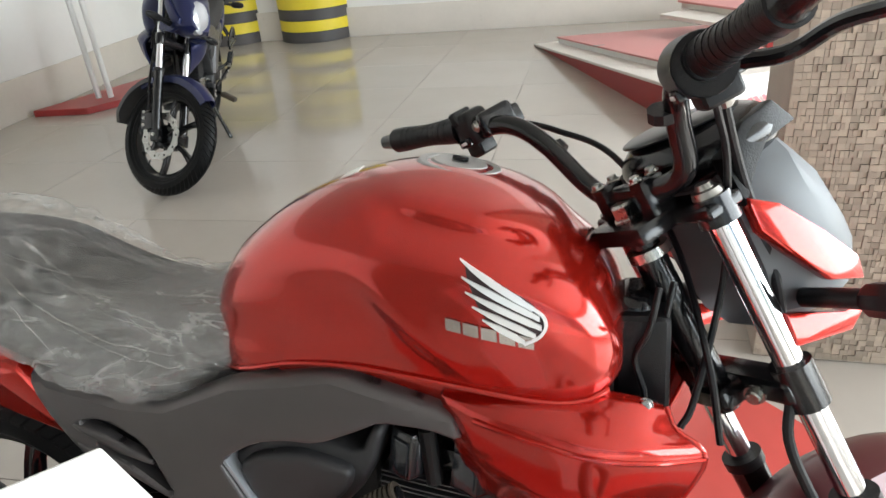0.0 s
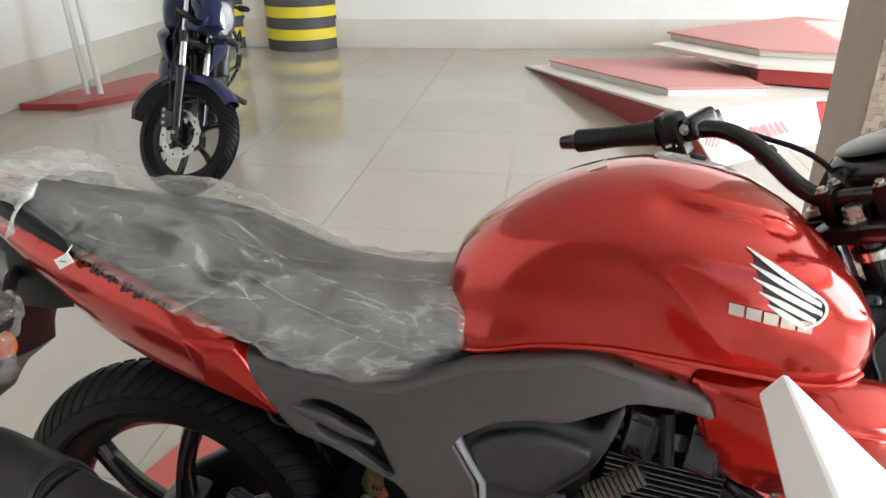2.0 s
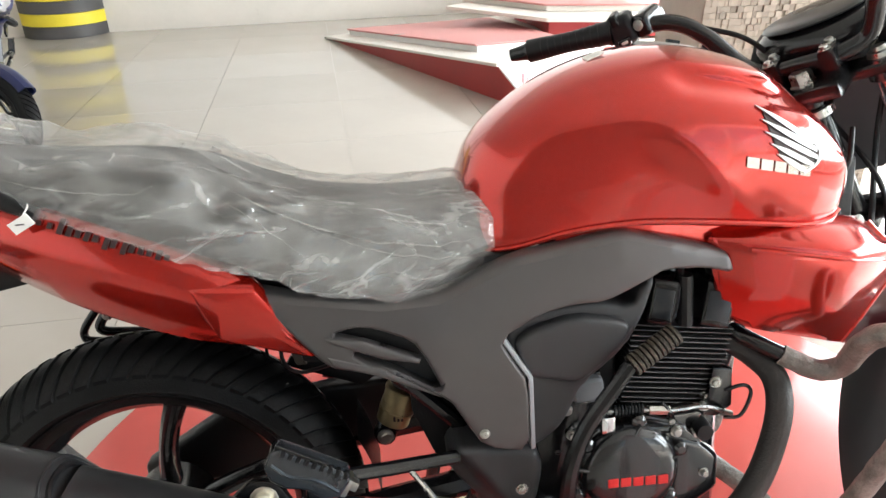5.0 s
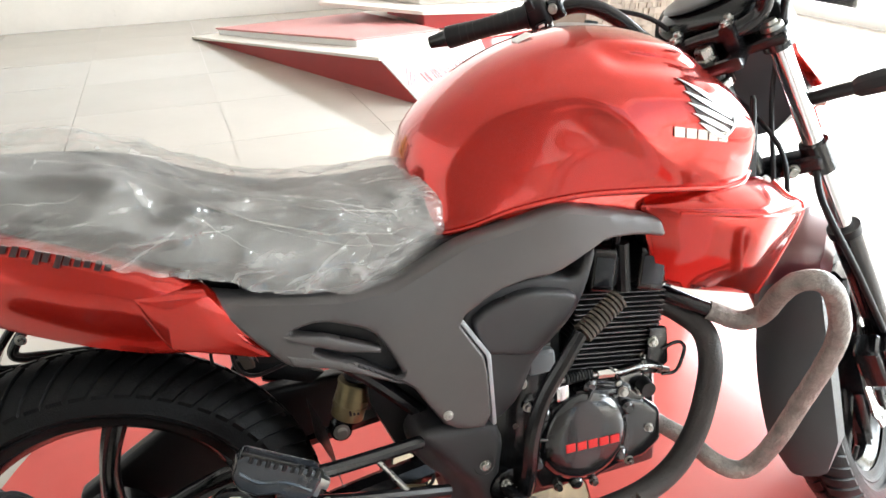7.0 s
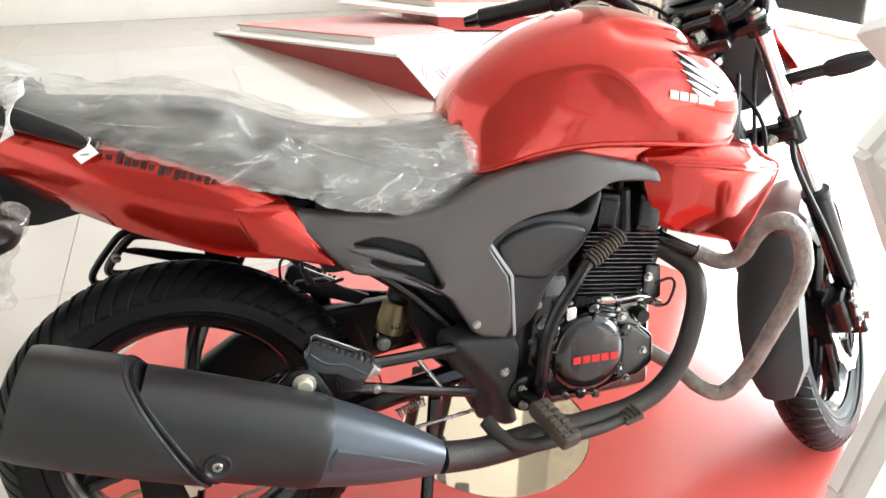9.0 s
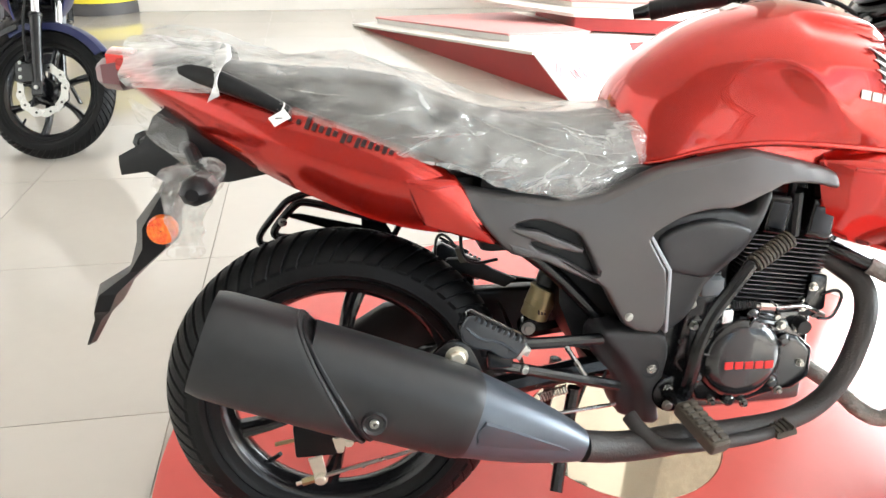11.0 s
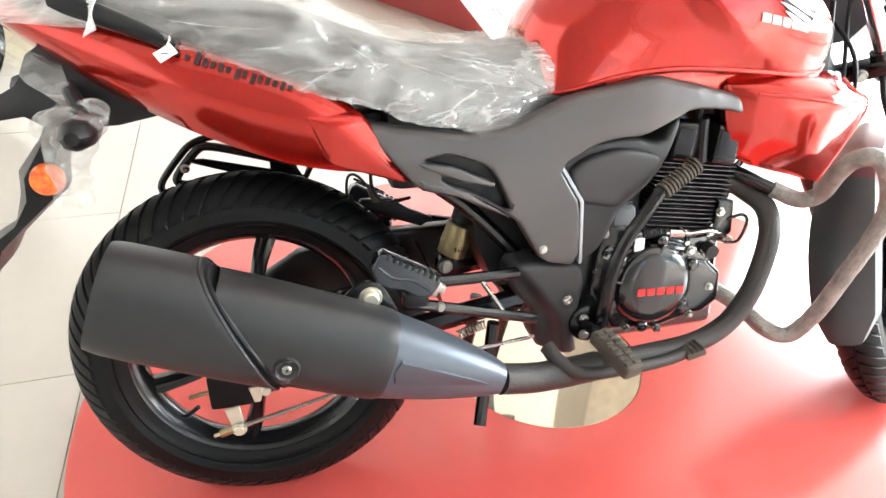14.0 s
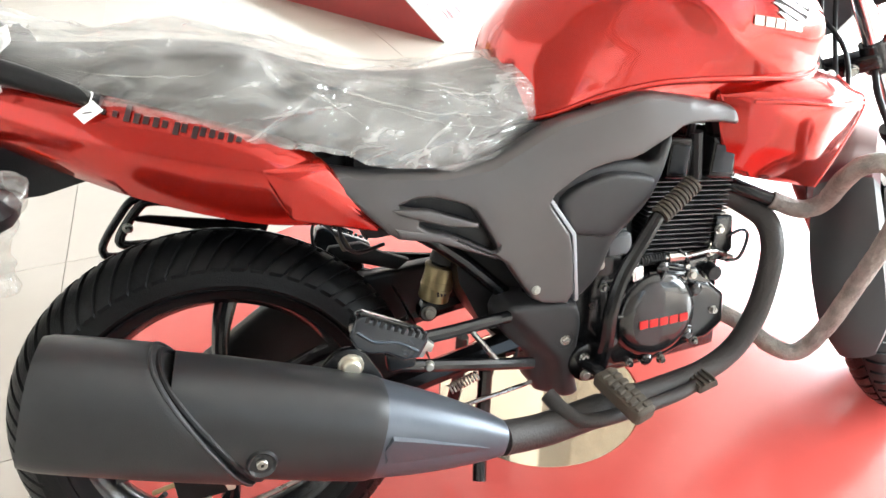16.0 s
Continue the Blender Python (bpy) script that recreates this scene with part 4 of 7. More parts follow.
    wide = [(0.600, 0.330), (0.612, 0.292), (0.700, 0.282), (0.765, 0.300), (0.800, 0.350), (0.795, 0.405), (0.770, 0.430), (0.720, 0.452), (0.640, 0.445), (0.610, 0.420)]
    part("crankcase_cover", plate(wide, -0.135, -0.100, 0.008, 3), ENGINE_BLACK, eng)
    for k in range(6):
        a = radians(20 + 60 * k)
        p = Vector((cx + 0.080 * math.cos(a), -0.146, cz + 0.080 * math.sin(a)))
        part("cover_lug", lathe([(0.0005, -0.004), (0.006, -0.004), (0.011, 0.0), (0.011, 0.03)], 12, p), ENGINE_BLACK, cover)
    if fancy:
        for i in range(5):
            x = 0.646 + 0.0180 * i
            z = 0.3700 - 0.0010 * i
            part("letter_bar", block(x, x + 0.0150, -0.1612, -0.1585, z - 0.0070, z + 0.0070, 0.0008, 1), RED_LETTER, cover)
    for x, z, y in ((0.605, 0.355, -0.136), (0.640, 0.292, -0.136), (0.700, 0.283, -0.136), (0.762, 0.303, -0.136), (0.797, 0.352, -0.136), (0.785, 0.415, -0.128), (0.748, 0.440, -0.128), (0.605, 0.432, -0.122), (0.812, 0.455, -0.10), (0.840, 0.425, -0.10)):
        part("bolt", bolt((x, y, z), 0.0055, 0.009), STEEL, eng)
    part("breather_box", block(0.606, 0.652, -0.132, -0.100, 0.482, 0.520, 0.012, 3), GREY_COWL, eng, "grey starter casting")
    part("oil_filler", lathe([(0.0005, -0.018), (0.012, -0.018), (0.014, 0), (0.014, 0.02)], 16, (0.795, -0.125, 0.42)), BLACK_PLASTIC, eng)
    part("hose_clip", block(0.642, 0.662, -0.146, -0.130, 0.440, 0.466, 0.004, 2), CHROME, eng, "bright steel clip")
    for p, q, r in (((0.675, -0.138, 0.446), (0.748, -0.134, 0.428), 0.006), ((0.690, -0.132, 0.458), (0.755, -0.128, 0.436), 0.004), ((0.735, -0.128, 0.468), (0.752, -0.130, 0.440), 0.004)):
        part("breather_pipe", tube([p, (Vector(p) + Vector(q)) / 2 + Vector((0, -0.006, 0.003)), q], r, 8, 4), BLACK_METAL, eng)
    part("side_bracket", plate([(0.818, 0.505), (0.848, 0.500), (0.850, 0.440), (0.828, 0.425), (0.800, 0.430), (0.812, 0.455)], -0.112, -0.100, 0.004, 2), BLACK_METAL, eng)
    for x, z, y in ((0.822, 0.482, -0.112), (0.805, 0.446, -0.112), (0.752, 0.428, -0.140), (0.660, 0.428, -0.140), (0.600, 0.470, -0.118)):
        part("bolt", bolt((x, y, z), 0.0062, 0.008), STEEL, eng)
    for x, z, rot in ((0.690, 0.440, 60), (0.738, 0.392, 20), (0.735, 0.345, -25), (0.612, 0.392, 165)):
        part("cover_rib", block(-0.010, 0.012, -0.004, 0.004, -0.0022, 0.0022, 0.001, 1), ENGINE_BLACK, cover, "", Matrix.Translation((x, -0.151, z)) @ pose(0, 0, 0, 0, -rot, 0))
    # clutch cable with a rubber boot and a bracket
    cable = part("clutch_cable", tube([(0.655, -0.130, 0.467), (0.70, -0.132, 0.464), (0.751, -0.132, 0.457), (0.80, -0.126, 0.453), (0.849, -0.112, 0.427)], 0.004, 8, 5), STEEL, eng, "thin steel cable")
    for k in range(9):
        x = 0.664 + 0.0048 * k
        part("boot_ring", tube([(x, -0.1310, 0.4660), (x + 0.0032, -0.1312, 0.4657)], 0.0088, 10, 1), BLACK_PLASTIC, cable)
    part("adjuster", tube([(0.714, -0.132, 0.4620), (0.745, -0.132, 0.4580)], 0.0068, 6, 1), STEEL, cable)
    part("wire_loop", tube([(0.838, -0.112, 0.466), (0.864, -0.115, 0.473), (0.876, -0.115, 0.458), (0.862, -0.115, 0.424), (0.838, -0.112, 0.422)], 0.0028, 8, 5), BLACK_METAL, eng)
    part("engine_gusset", plate([(0.552, 0.438), (0.60, 0.512), (0.652, 0.525), (0.640, 0.46), (0.615, 0.40), (0.612, 0.320), (0.552, 0.325)], -0.118, -0.09, 0.006, 2), BLACK_METAL, eng)
    part("side_bulge", plate([(0.745, 0.425), (0.79, 0.405), (0.822, 0.375), (0.822, 0.320), (0.79, 0.300), (0.745, 0.296)], -0.138, -0.09, 0.014, 4), ENGINE_BLACK, eng)
    # kick starter
    kick = part("kick_lever", tube([(0.580, -0.150, 0.312), (0.586, -0.162, 0.360), (0.592, -0.168, 0.415), (0.614, -0.167, 0.470), (0.649, -0.166, 0.518), (0.676, -0.162, 0.551)], lambda u: 0.0125 - 0.002 * u, 10, 6), BLACK_METAL, bike, "folded black kick starter lever")
    a, b = Vector((0.669, -0.164, 0.545)), Vector((0.744, -0.150, 0.586))
    part("kick_shaft", tube([a, b], 0.009, 10, 2), BLACK_METAL, kick)
    for k in range(11):
        p, q = a.lerp(b, 0.12 + 0.08 * k), a.lerp(b, 0.12 + 0.08 * k + 0.05)
        part("rubber_ring", tube([p, q], 0.0155, 12, 1), DUSTY_RUBBER, kick)
    # exhaust
    ex = [(0.820, -0.045, 0.540), (0.862, -0.065, 0.524), (0.893, -0.085, 0.503), (0.910, -0.115, 0.481), (0.906, -0.140, 0.443), (0.891, -0.150, 0.388), (0.865, -0.157, 0.331), (0.822, -0.163, 0.285), (0.759, -0.170, 0.262), (0.675, -0.178, 0.258), (0.588, -0.188, 0.260), (0.505, -0.200, 0.263), (0.441, -0.214, 0.272), (0.380, -0.230, 0.290)]
    pipe = part("exhaust_pipe", tube(ex, lambda u: 0.0185 + 0.0025 * max(0.0, min(1.0, (u - 0.6) / 0.2)), 16, 6), PIPE, bike, "dark heat-stained exhaust pipe")
    for u in ((0.62, -0.1843, 0.2590), (0.57, -0.1903, 0.2605), (0.445, -0.2130, 0.2712)):
        p = Vector(u)
        part("pipe_band", tube([p - Vector((0.006, -0.001, 0.0)), p + Vector((0.006, -0.001, 0.0))], 0.0232, 16, 1), PIPE, pipe)
    part("rear_joint", tube([(0.56, -0.1915, 0.2608), (0.50, -0.201, 0.2635), (0.44, -0.214, 0.272), (0.378, -0.231, 0.291)], 0.0250, 16, 4), PIPE, pipe)


MUF = [  # along, half height, half width
    (0.00, 0.024, 0.024), (0.03, 0.034, 0.030), (0.08, 0.046, 0.040), (0.14, 0.057, 0.049), (0.192, 0.064, 0.0555), (0.198, 0.067, 0.058), (0.26, 0.069, 0.060), (0.40, 0.0705, 0.062), (0.50, 0.069, 0.062), (0.58, 0.066, 0.060), (0.60, 0.060, 0.054)]


def make_muffler(bike):
    a, b = Vector((0.375, -0.236, 0.297)), Vector((-0.195, -0.232, 0.530))
    d = (b - a).normalized()
    up = (Vector((0, 0, 1)) - d * d.z).normalized()
    side = Vector((0, -1, 0))

    def ring(s, grow=0.0, n=36):
        hh, hw = lerp_table(MUF, s)
        c = a + d * s
        out = []
        for k in range(n):
            t = 2 * math.pi * k / n
            cx, sx = math.cos(t), math.sin(t)
            e = 2 / 2.6
            out.append(c + up * (hh + grow) * math.copysign(abs(sx) ** e, sx) + side * (hw + grow) * math.copysign(abs(cx) ** e, cx))
        return out
    muf = part("muffler", loft([ring(s) for s in (0.0, 0.02, 0.05, 0.08, 0.11, 0.14, 0.17, 0.193)]), MUFFLER_TIP, bike, "matt black muffler with blue-grey front cone", sharp=0.7)
    flute = []
    for s, q in ((0.186, 0.2), (0.180, 1.0), (0.14, 0.85), (0.10, 0.6), (0.055, 0.3), (0.03, 0.05)):
        hh, hw = lerp_table(MUF, s)
        c = a + d * s + side * (hw - 0.003)
        flute.append([c + up * (0.022 * q) + side * 0.001, c + up * (0.019 * q) + side * (0.004 + 0.004 * q), c - up * (0.010 * q) + side * (0.003 + 0.003 * q), c - up * (0.026 * q) - side * 0.001, c - side * 0.006])
    part("cone_flute", loft(flute), MUFFLER_TIP, muf, "raised tapering flute", sharp=0.6)
    part("muffler_body", loft([ring(s) for s in (0.189, 0.196, 0.21, 0.25, 0.3, 0.35, 0.40, 0.45)]), MUFFLER_BLACK, muf, sharp=0.7)
    # rear cover with a slanting front lip
    rings = []
    for i, f in enumerate((0.0, 0.010, 0.06, 0.12, 0.3, 0.5, 0.8, 0.93, 1.0)):
        r = []
        for k, p in enumerate(ring(0.45, 0.008 if i else -0.002)):
            hgt = (p - a).dot(up)
            start = 0.400 + 0.95 * hgt
            s = start + (0.592 - start) * f
            hh = ring(max(0.17, s), (0.0045 if i == 1 else 0.007) if 0 < i else -0.003)[k]
            r.append(hh)
        rings.append(r)
    rings.append([p + (a + d * 0.594 - p) * 0.25 - d * 0.004 for p in rings[-1]])
    part("rear_cover", loft(rings), MUFFLER_BLACK, muf, "matt black rear heat shield", sharp=0.7)
    for lead, grow, rad, mat, word in ((0.004, 0.0062, 0.0024, MUFFLER_BLACK, "cover_bead"), (-0.006, -0.0005, 0.0040, BLACK_PLASTIC, "cover_groove")):
        line = []
        for k in range(36):
            hgt = (ring(0.45, 0.008)[k] - a).dot(up)
            line.append(ring(0.400 + lead + 0.95 * hgt, grow)[k])
        part(word, tube(line + line[:1], rad, 8, 1, True, True), mat, muf)
    p = a + d * 0.335 + side * 0.0615 - up * 0.022
    part("bolt_cup", lathe([(0.0005, -0.001), (0.013, -0.001), (0.0165, -0.0045), (0.0185, 0.001)], 24, p), MUFFLER_BLACK, muf)
    part("bolt", lathe([(0.0020, -0.003), (0.0024, -0.0055), (0.0056, -0.0055), (0.0068, -0.004), (0.0068, 0.0)], 18, p), STEEL, muf, "socket head bolt")
    # hanger
    plate_pts = round_off([(0.118, 0.425), (0.150, 0.456), (0.176, 0.476), (0.206, 0.470), (0.228, 0.420), (0.238, 0.370), (0.190, 0.350), (0.130, 0.390)], 2)
    hang = part("muffler_hanger", plate(plate_pts, -0.202, -0.190, 0.003, 2), BLACK_METAL, bike)
    part("bolt", bolt((0.187, -0.203, 0.449), 0.0125, 0.012), ZINC, hang)


def make_footrests(bike):
    for s in (-1, 1):
        foot = part("footrest", tube([(0.553, s * 0.140, 0.322), (0.562, s * 0.175, 0.320), (0.575, s * 0.20, 0.312)], 0.010, 10, 3), BLACK_METAL, bike, "footrest with a brown rubber pad")
        p0, p1 = Vector((0.566, s * 0.186, 0.316)), Vector((0.590, s * 0.268, 0.287))
        ax = (p1 - p0).normalized()
        side = ax.cross(Vector((0, 0, 1))).normalized()
        upv = side.cross(ax).normalized()
        if upv.z < 0:
            upv = -upv
        M = Matrix(((ax.x, side.x, upv.x, p0.x), (ax.y, side.y, upv.y, p0.y), (ax.z, side.z, upv.z, p0.z), (0, 0, 0, 1)))
        part("rubber_pad", block(-0.004, 0.092, -0.019, 0.019, -0.013, 0.013, 0.008, 3), DUSTY_RUBBER, foot, "brown dusty rubber", M)
        for k in range(7):
            for r in (-1, 1):
                part("pad_rib", block(0.004 + 0.012 * k, 0.0125 + 0.012 * k, min(r * 0.001, r * 0.016), max(r * 0.001, r * 0.016), 0.010, 0.0165, 0.0015, 1), DUSTY_RUBBER, foot, "", M)
        lug = plate([(0.567 + 0.037 * math.cos(k * math.pi / 9), 0.317 + 0.035 * math.sin(k * math.pi / 9)) for k in range(18)], s * 0.112, s * 0.144, 0.005, 2)
        part("footrest_lug", lug, BLACK_METAL, foot)
        for x, z in ((0.556, 0.328), (0.578, 0.316), (0.556, 0.298)):
            part("bolt", bolt((x, s * 0.146, z), 0.0068, 0.006, (0, s, 0)), STEEL, foot)
        # pillion bracket: two tubes, cross strut and folded footrest
        br = part("pillion_bracket", tube([(0.440, s * 0.128, 0.424), (0.33, s * 0.160, 0.440), (0.255, s * 0.182, 0.454)], 0.0100, 10, 4), BLACK_METAL, bike, "black tubular pillion bracket")
        part("lower_tube", tube([(0.470, s * 0.135, 0.338), (0.36, s * 0.165, 0.382), (0.24, s * 0.185, 0.425)], 0.0095, 10, 4), BLACK_METAL, br)
        part("strut", tube([(0.368, s * 0.152, 0.436), (0.412, s * 0.152, 0.362)], 0.0042, 8, 2), STEEL, br, "thin steel strut")
        part("peg_lip", block(-0.050, 0.020, s * 0.013 - 0.003, s * 0.013 + 0.003, 0.017, 0.022, 0.001, 1), BLACK_METAL, br, "", Matrix.Translation((0.243, s * 0.190, 0.480)) @ pose(0, 0, 0, 0, 31, 0))
        part("peg_lug", block(0.236, 0.278, s * 0.185 - 0.010, s * 0.185 + 0.010, 0.416, 0.448, 0.010, 3), BLACK_METAL, br)
        peg = Matrix.Translation((0.243, s * 0.190, 0.472)) @ pose(0, 0, 0, 0, 31, 0)
        body = [(-0.056, 0.014), (-0.048, 0.024), (0.046, 0.024), (0.052, 0.014), (0.050, -0.012), (0.030, -0.022), (0.005, -0.018), (-0.018, -0.026), (-0.040, -0.024), (-0.054, -0.010)]
        fp = part("folded_peg", plate(body, -0.015, 0.015, 0.007, 4), PEG_STEEL, br, "blue-black folded footrest", peg, 0.9)
        part("peg_ridge", tube([Vector((x, s * 0.0145, z)) for x, z in ((-0.048, 0.000), (-0.020, -0.006), (0.010, 0.002), (0.044, -0.002))], 0.0028, 8, 4), PEG_STEEL, fp, "", peg)
        clevis = Matrix.Translation((0.288, s * 0.188, 0.446)) @ pose(0, 0, 0, 0, 31, 0)
        part("peg_clevis", join(block(-0.014, 0.006, -0.012, 0.012, -0.014, 0.014, 0.004, 2), block(0.0, 0.016, -0.006, 0.006, -0.005, 0.009, 0.003, 2)), STEEL, br, "bright steel clevis", clevis)
        part("bolt", bolt((0.296, s * 0.182, 0.408), 0.006, 0.008, (0, s, 0)), STEEL, br)
        for k in range(9):
            part("peg_rib", block(-0.044 + 0.0105 * k, -0.038 + 0.0105 * k, s * 0.012 - 0.004, s * 0.012 + 0.004, 0.015, 0.0265, 0.0012, 1), BLACK_PLASTIC, br, "", peg)
    # brake pedal
    ped = part("brake_pedal", tube([(0.475, -0.180, 0.305), (0.487, -0.206, 0.290), (0.520, -0.223, 0.271), (0.60, -0.217, 0.262), (0.68, -0.207, 0.259), (0.725, -0.200, 0.262)], lambda u: 0.0135 - 0.004 * u, 12, 5), PIPE, bike, "dark brake pedal under the exhaust")
    tread = Matrix.Translation((0.736, -0.196, 0.264)) @ pose(0, 0, 0, 0, -12, 0)
    part("pedal_tread", block(-0.018, 0.018, -0.020, 0.020, -0.006, 0.006, 0.003), DUSTY_RUBBER, ped, "", tread)
    for k in range(4):
        part("tread_rib", block(-0.015 + 0.009 * k, -0.011 + 0.009 * k, -0.019, 0.019, 0.004, 0.0095, 0.001, 1), DUSTY_RUBBER, ped, "", tread)


def make_rear(bike, fancy):
    for s in (-1, 1):
        arm = [(0.50, s * 0.095, 0.365), (0.36, s * 0.10, 0.350), (0.15, s * 0.105, 0.320), (-0.03, s * 0.105, 0.302)]
        part("swing_arm", tube(arm, 0.020, 8, 4), BLACK_METAL, bike, "black swing arm")
    sh = part("shock_absorber", tube([(0.400, -0.008, 0.552), (0.342, -0.008, 0.402)], 0.013, 14, 2), BLACK_METAL, bike, "gas-charged rear shock absorber")
    part("gas_canister", tube([(0.376, -0.010, 0.478), (0.355, -0.010, 0.425)], 0.0255, 20, 2), BRASS, sh, "yellow zinc canister")
    part("canister_ring", tube([(0.3675, -0.010, 0.4560), (0.3640, -0.010, 0.4470)], 0.0265, 20, 1), BRASS, sh)
    for u, r in ((0.02, 0.0275), (0.62, 0.0270), (0.97, 0.0240)):
        p, q = Vector((0.376, -0.010, 0.478)).lerp(Vector((0.355, -0.010, 0.425)), u), Vector((0.376, -0.010, 0.478)).lerp(Vector((0.355, -0.010, 0.425)), u + 0.06)
        part("canister_rim", tube([p, q], r, 20, 1), BRASS, sh)
    for k in range(3):
        p = Vector((0.366 - 0.0022 * k, -0.0360 + 0.001 * k, 0.4405 - 0.001 * k)) + Vector((-0.010 + 0.008 * k, 0, 0))
        part("stamp_bar", block(p.x, p.x + 0.0035, p.y - 0.0008, p.y + 0.002, p.z - 0.0045, p.z + 0.0045, 0.0005, 1), BLACK_DECAL, sh)
    part("lower_eye", lathe([(0.004, -0.012), (0.016, -0.012), (0.018, 0), (0.016, 0.012), (0.004, 0.012)], 18, (0.342, -0.010, 0.406)), BLACK_METAL, sh)
    part("bolt", bolt((0.342, -0.022, 0.405), 0.009, 0.008), STEEL, sh)
    hug = [(R, a) for R, a in ((0.330, 24), (0.330, 20), (0.330, 16), (0.330, 11), (0.330, 5))]
    rings = []
    for r, a in hug:
        t = radians(a)
        rings.append([Vector((r * math.cos(t), y, 0.304 + (r + lift) * math.sin(t))) for y, lift in ((-0.06, -0.02), (-0.045, 0), (0, 0.008), (0.045, 0), (0.06, -0.02), (0.055, -0.026), (0, 0), (-0.055, -0.026))])
    part("inner_mudguard", loft(rings), RUBBER, bike, "black inner mudguard")
    # rear frame rails, battery tray and loose wires under the tail
    for s in (-1, 1):
        part("rear_frame", tube([(0.46, s * 0.075, 0.640), (0.25, s * 0.085, 0.660), (0.02, s * 0.08, 0.742), (-0.16, s * 0.06, 0.80)], 0.013, 10, 4), BLACK_METAL, bike)
        part("frame_stay", tube([(0.47, s * 0.07, 0.42), (0.36, s * 0.075, 0.54), (0.20, s * 0.08, 0.665)], 0.012, 10, 4), BLACK_METAL, bike)
        part("main_frame", tube([(0.98, 0, 0.80), (0.80, s * 0.05, 0.72), (0.60, s * 0.085, 0.62), (0.50, s * 0.09, 0.45), (0.50, s * 0.08, 0.30)], 0.018, 10, 5), BLACK_METAL, bike)
    part("inner_fender", loft([[Vector((x, y * 0.068, z)) for y, z in ((-1, z0), (-0.7, z0 - 0.01), (0.7, z0 - 0.01), (1, z0), (1, z1), (-1, z1))] for x, z0, z1 in ((0.385, 0.470, 0.640), (0.415, 0.390, 0.645), (0.450, 0.350, 0.650), (0.495, 0.345, 0.650))]), RUBBER, bike, "matt black inner fender behind the shock absorber", sharp=0.6)
    part("shock_collar", tube([(0.405, -0.010, 0.552), (0.3785, -0.010, 0.484)], 0.022, 16, 2), BLACK_PLASTIC, sh)
    part("battery_tray", plate([(0.198, 0.512), (0.207, 0.527), (0.26, 0.524), (0.289, 0.502), (0.336, 0.478), (0.312, 0.464)], 0.04, 0.055, 0.004, 2), RUBBER, bike, "black tray under the tail")
    part("wire_loop", tube([(0.181, 0, 0.540), (0.181, 0, 0.565), (0.186, 0, 0.583), (0.198, 0, 0.584), (0.214, 0, 0.566), (0.225, 0, 0.540)], 0.0025, 6, 5), BLACK_PLASTIC, bike)
    part("wire_connector", plate([(0.214, 0.562), (0.228, 0.560), (0.238, 0.534), (0.222, 0.534)], -0.010, 0.010, 0.003, 2), DUSTY_RUBBER, bike, "brown wire connector")
    part("tool_tray", block(0.12, 0.30, -0.07, 0.07, 0.645, 0.70, 0.012), BLACK_PLASTIC, bike)
    part("down_tube", tube([(0.985, 0, 0.74), (0.93, 0, 0.58), (0.87, 0, 0.42), (0.82, 0, 0.33)], 0.019, 12, 4), BLACK_METAL, bike)
    part("brake_wire", tube([(0.22, -0.06, 0.64), (0.215, -0.085, 0.585), (0.235, -0.075, 0.555), (0.28, -0.05, 0.55)], 0.003, 6, 5), BLACK_PLASTIC, bike)
    # brake rod, arm and return spring
    rod = part("brake_rod", tube([(-0.036, -0.150, 0.227), (0.056, -0.150, 0.247), (0.30, -0.140, 0.290), (0.47, -0.13, 0.300)], 0.0034, 8, 3), STEEL, bike, "steel brake rod and arm")
    part("brake_arm", plate([(-0.056, 0.262), (-0.032, 0.266), (-0.027, 0.226), (-0.033, 0.216), (-0.043, 0.216), (-0.048, 0.226)], -0.150, -0.145, 0.0015, 1), ZINC, rod, "pale zinc brake arm")
    part("rod_joint", tube([(0.030, -0.151, 0.241), (0.036, -0.151, 0.2425)], 0.0048, 8, 1), STEEL, rod)
    part("rod_nut", tube([(-0.068, -0.150, 0.220), (-0.048, -0.150, 0.2245)], 0.0062, 6, 1), BRASS, rod)
    part("rod_end", tube([(-0.078, -0.150, 0.218), (-0.040, -0.150, 0.226)], 0.0032, 8, 1), ZINC, rod)
    part("rod_pin", bolt((-0.038, -0.151, 0.224), 0.0085, 0.007), ZINC, rod)
    part("rubber_boot", block(-0.076, -0.008, -0.146, -0.110, 0.262, 0.322, 0.006, 2), RUBBER, rod, "black rubber boot over the brake cam")
    part("boot_stub", tube([(-0.108, -0.130, 0.283), (-0.074, -0.130, 0.288)], 0.0036, 8, 1), BRASS, rod)
    part("cam_bracket", plate([(-0.014, 0.296), (0.014, 0.296), (0.018, 0.284), (0.006, 0.280), (0.002, 0.268), (-0.008, 0.268)], -0.150, -0.146, 0.001, 1), ZINC, rod)
    part("bolt", bolt((0.012, -0.150, 0.286), 0.006, 0.006), ZINC, rod)
    part("brake_hub", lathe([(0.010, -0.095), (0.035, -0.095), (0.066, -0.080), (0.070, -0.055)], 32, (0, 0, 0.304)), BLACK_METAL, bike, "black drum brake plate")
    part("brake_switch", tube([(0.405, -0.125, 0.352), (0.437, -0.122, 0.340)], 0.0085, 10, 1), BRASS, rod, "brass brake switch")
    part("switch_wire", tube([(0.437, -0.122, 0.340), (0.455, -0.115, 0.352), (0.45, -0.10, 0.385), (0.40, -0.09, 0.40)], 0.0028, 6, 4), BLACK_PLASTIC, rod)
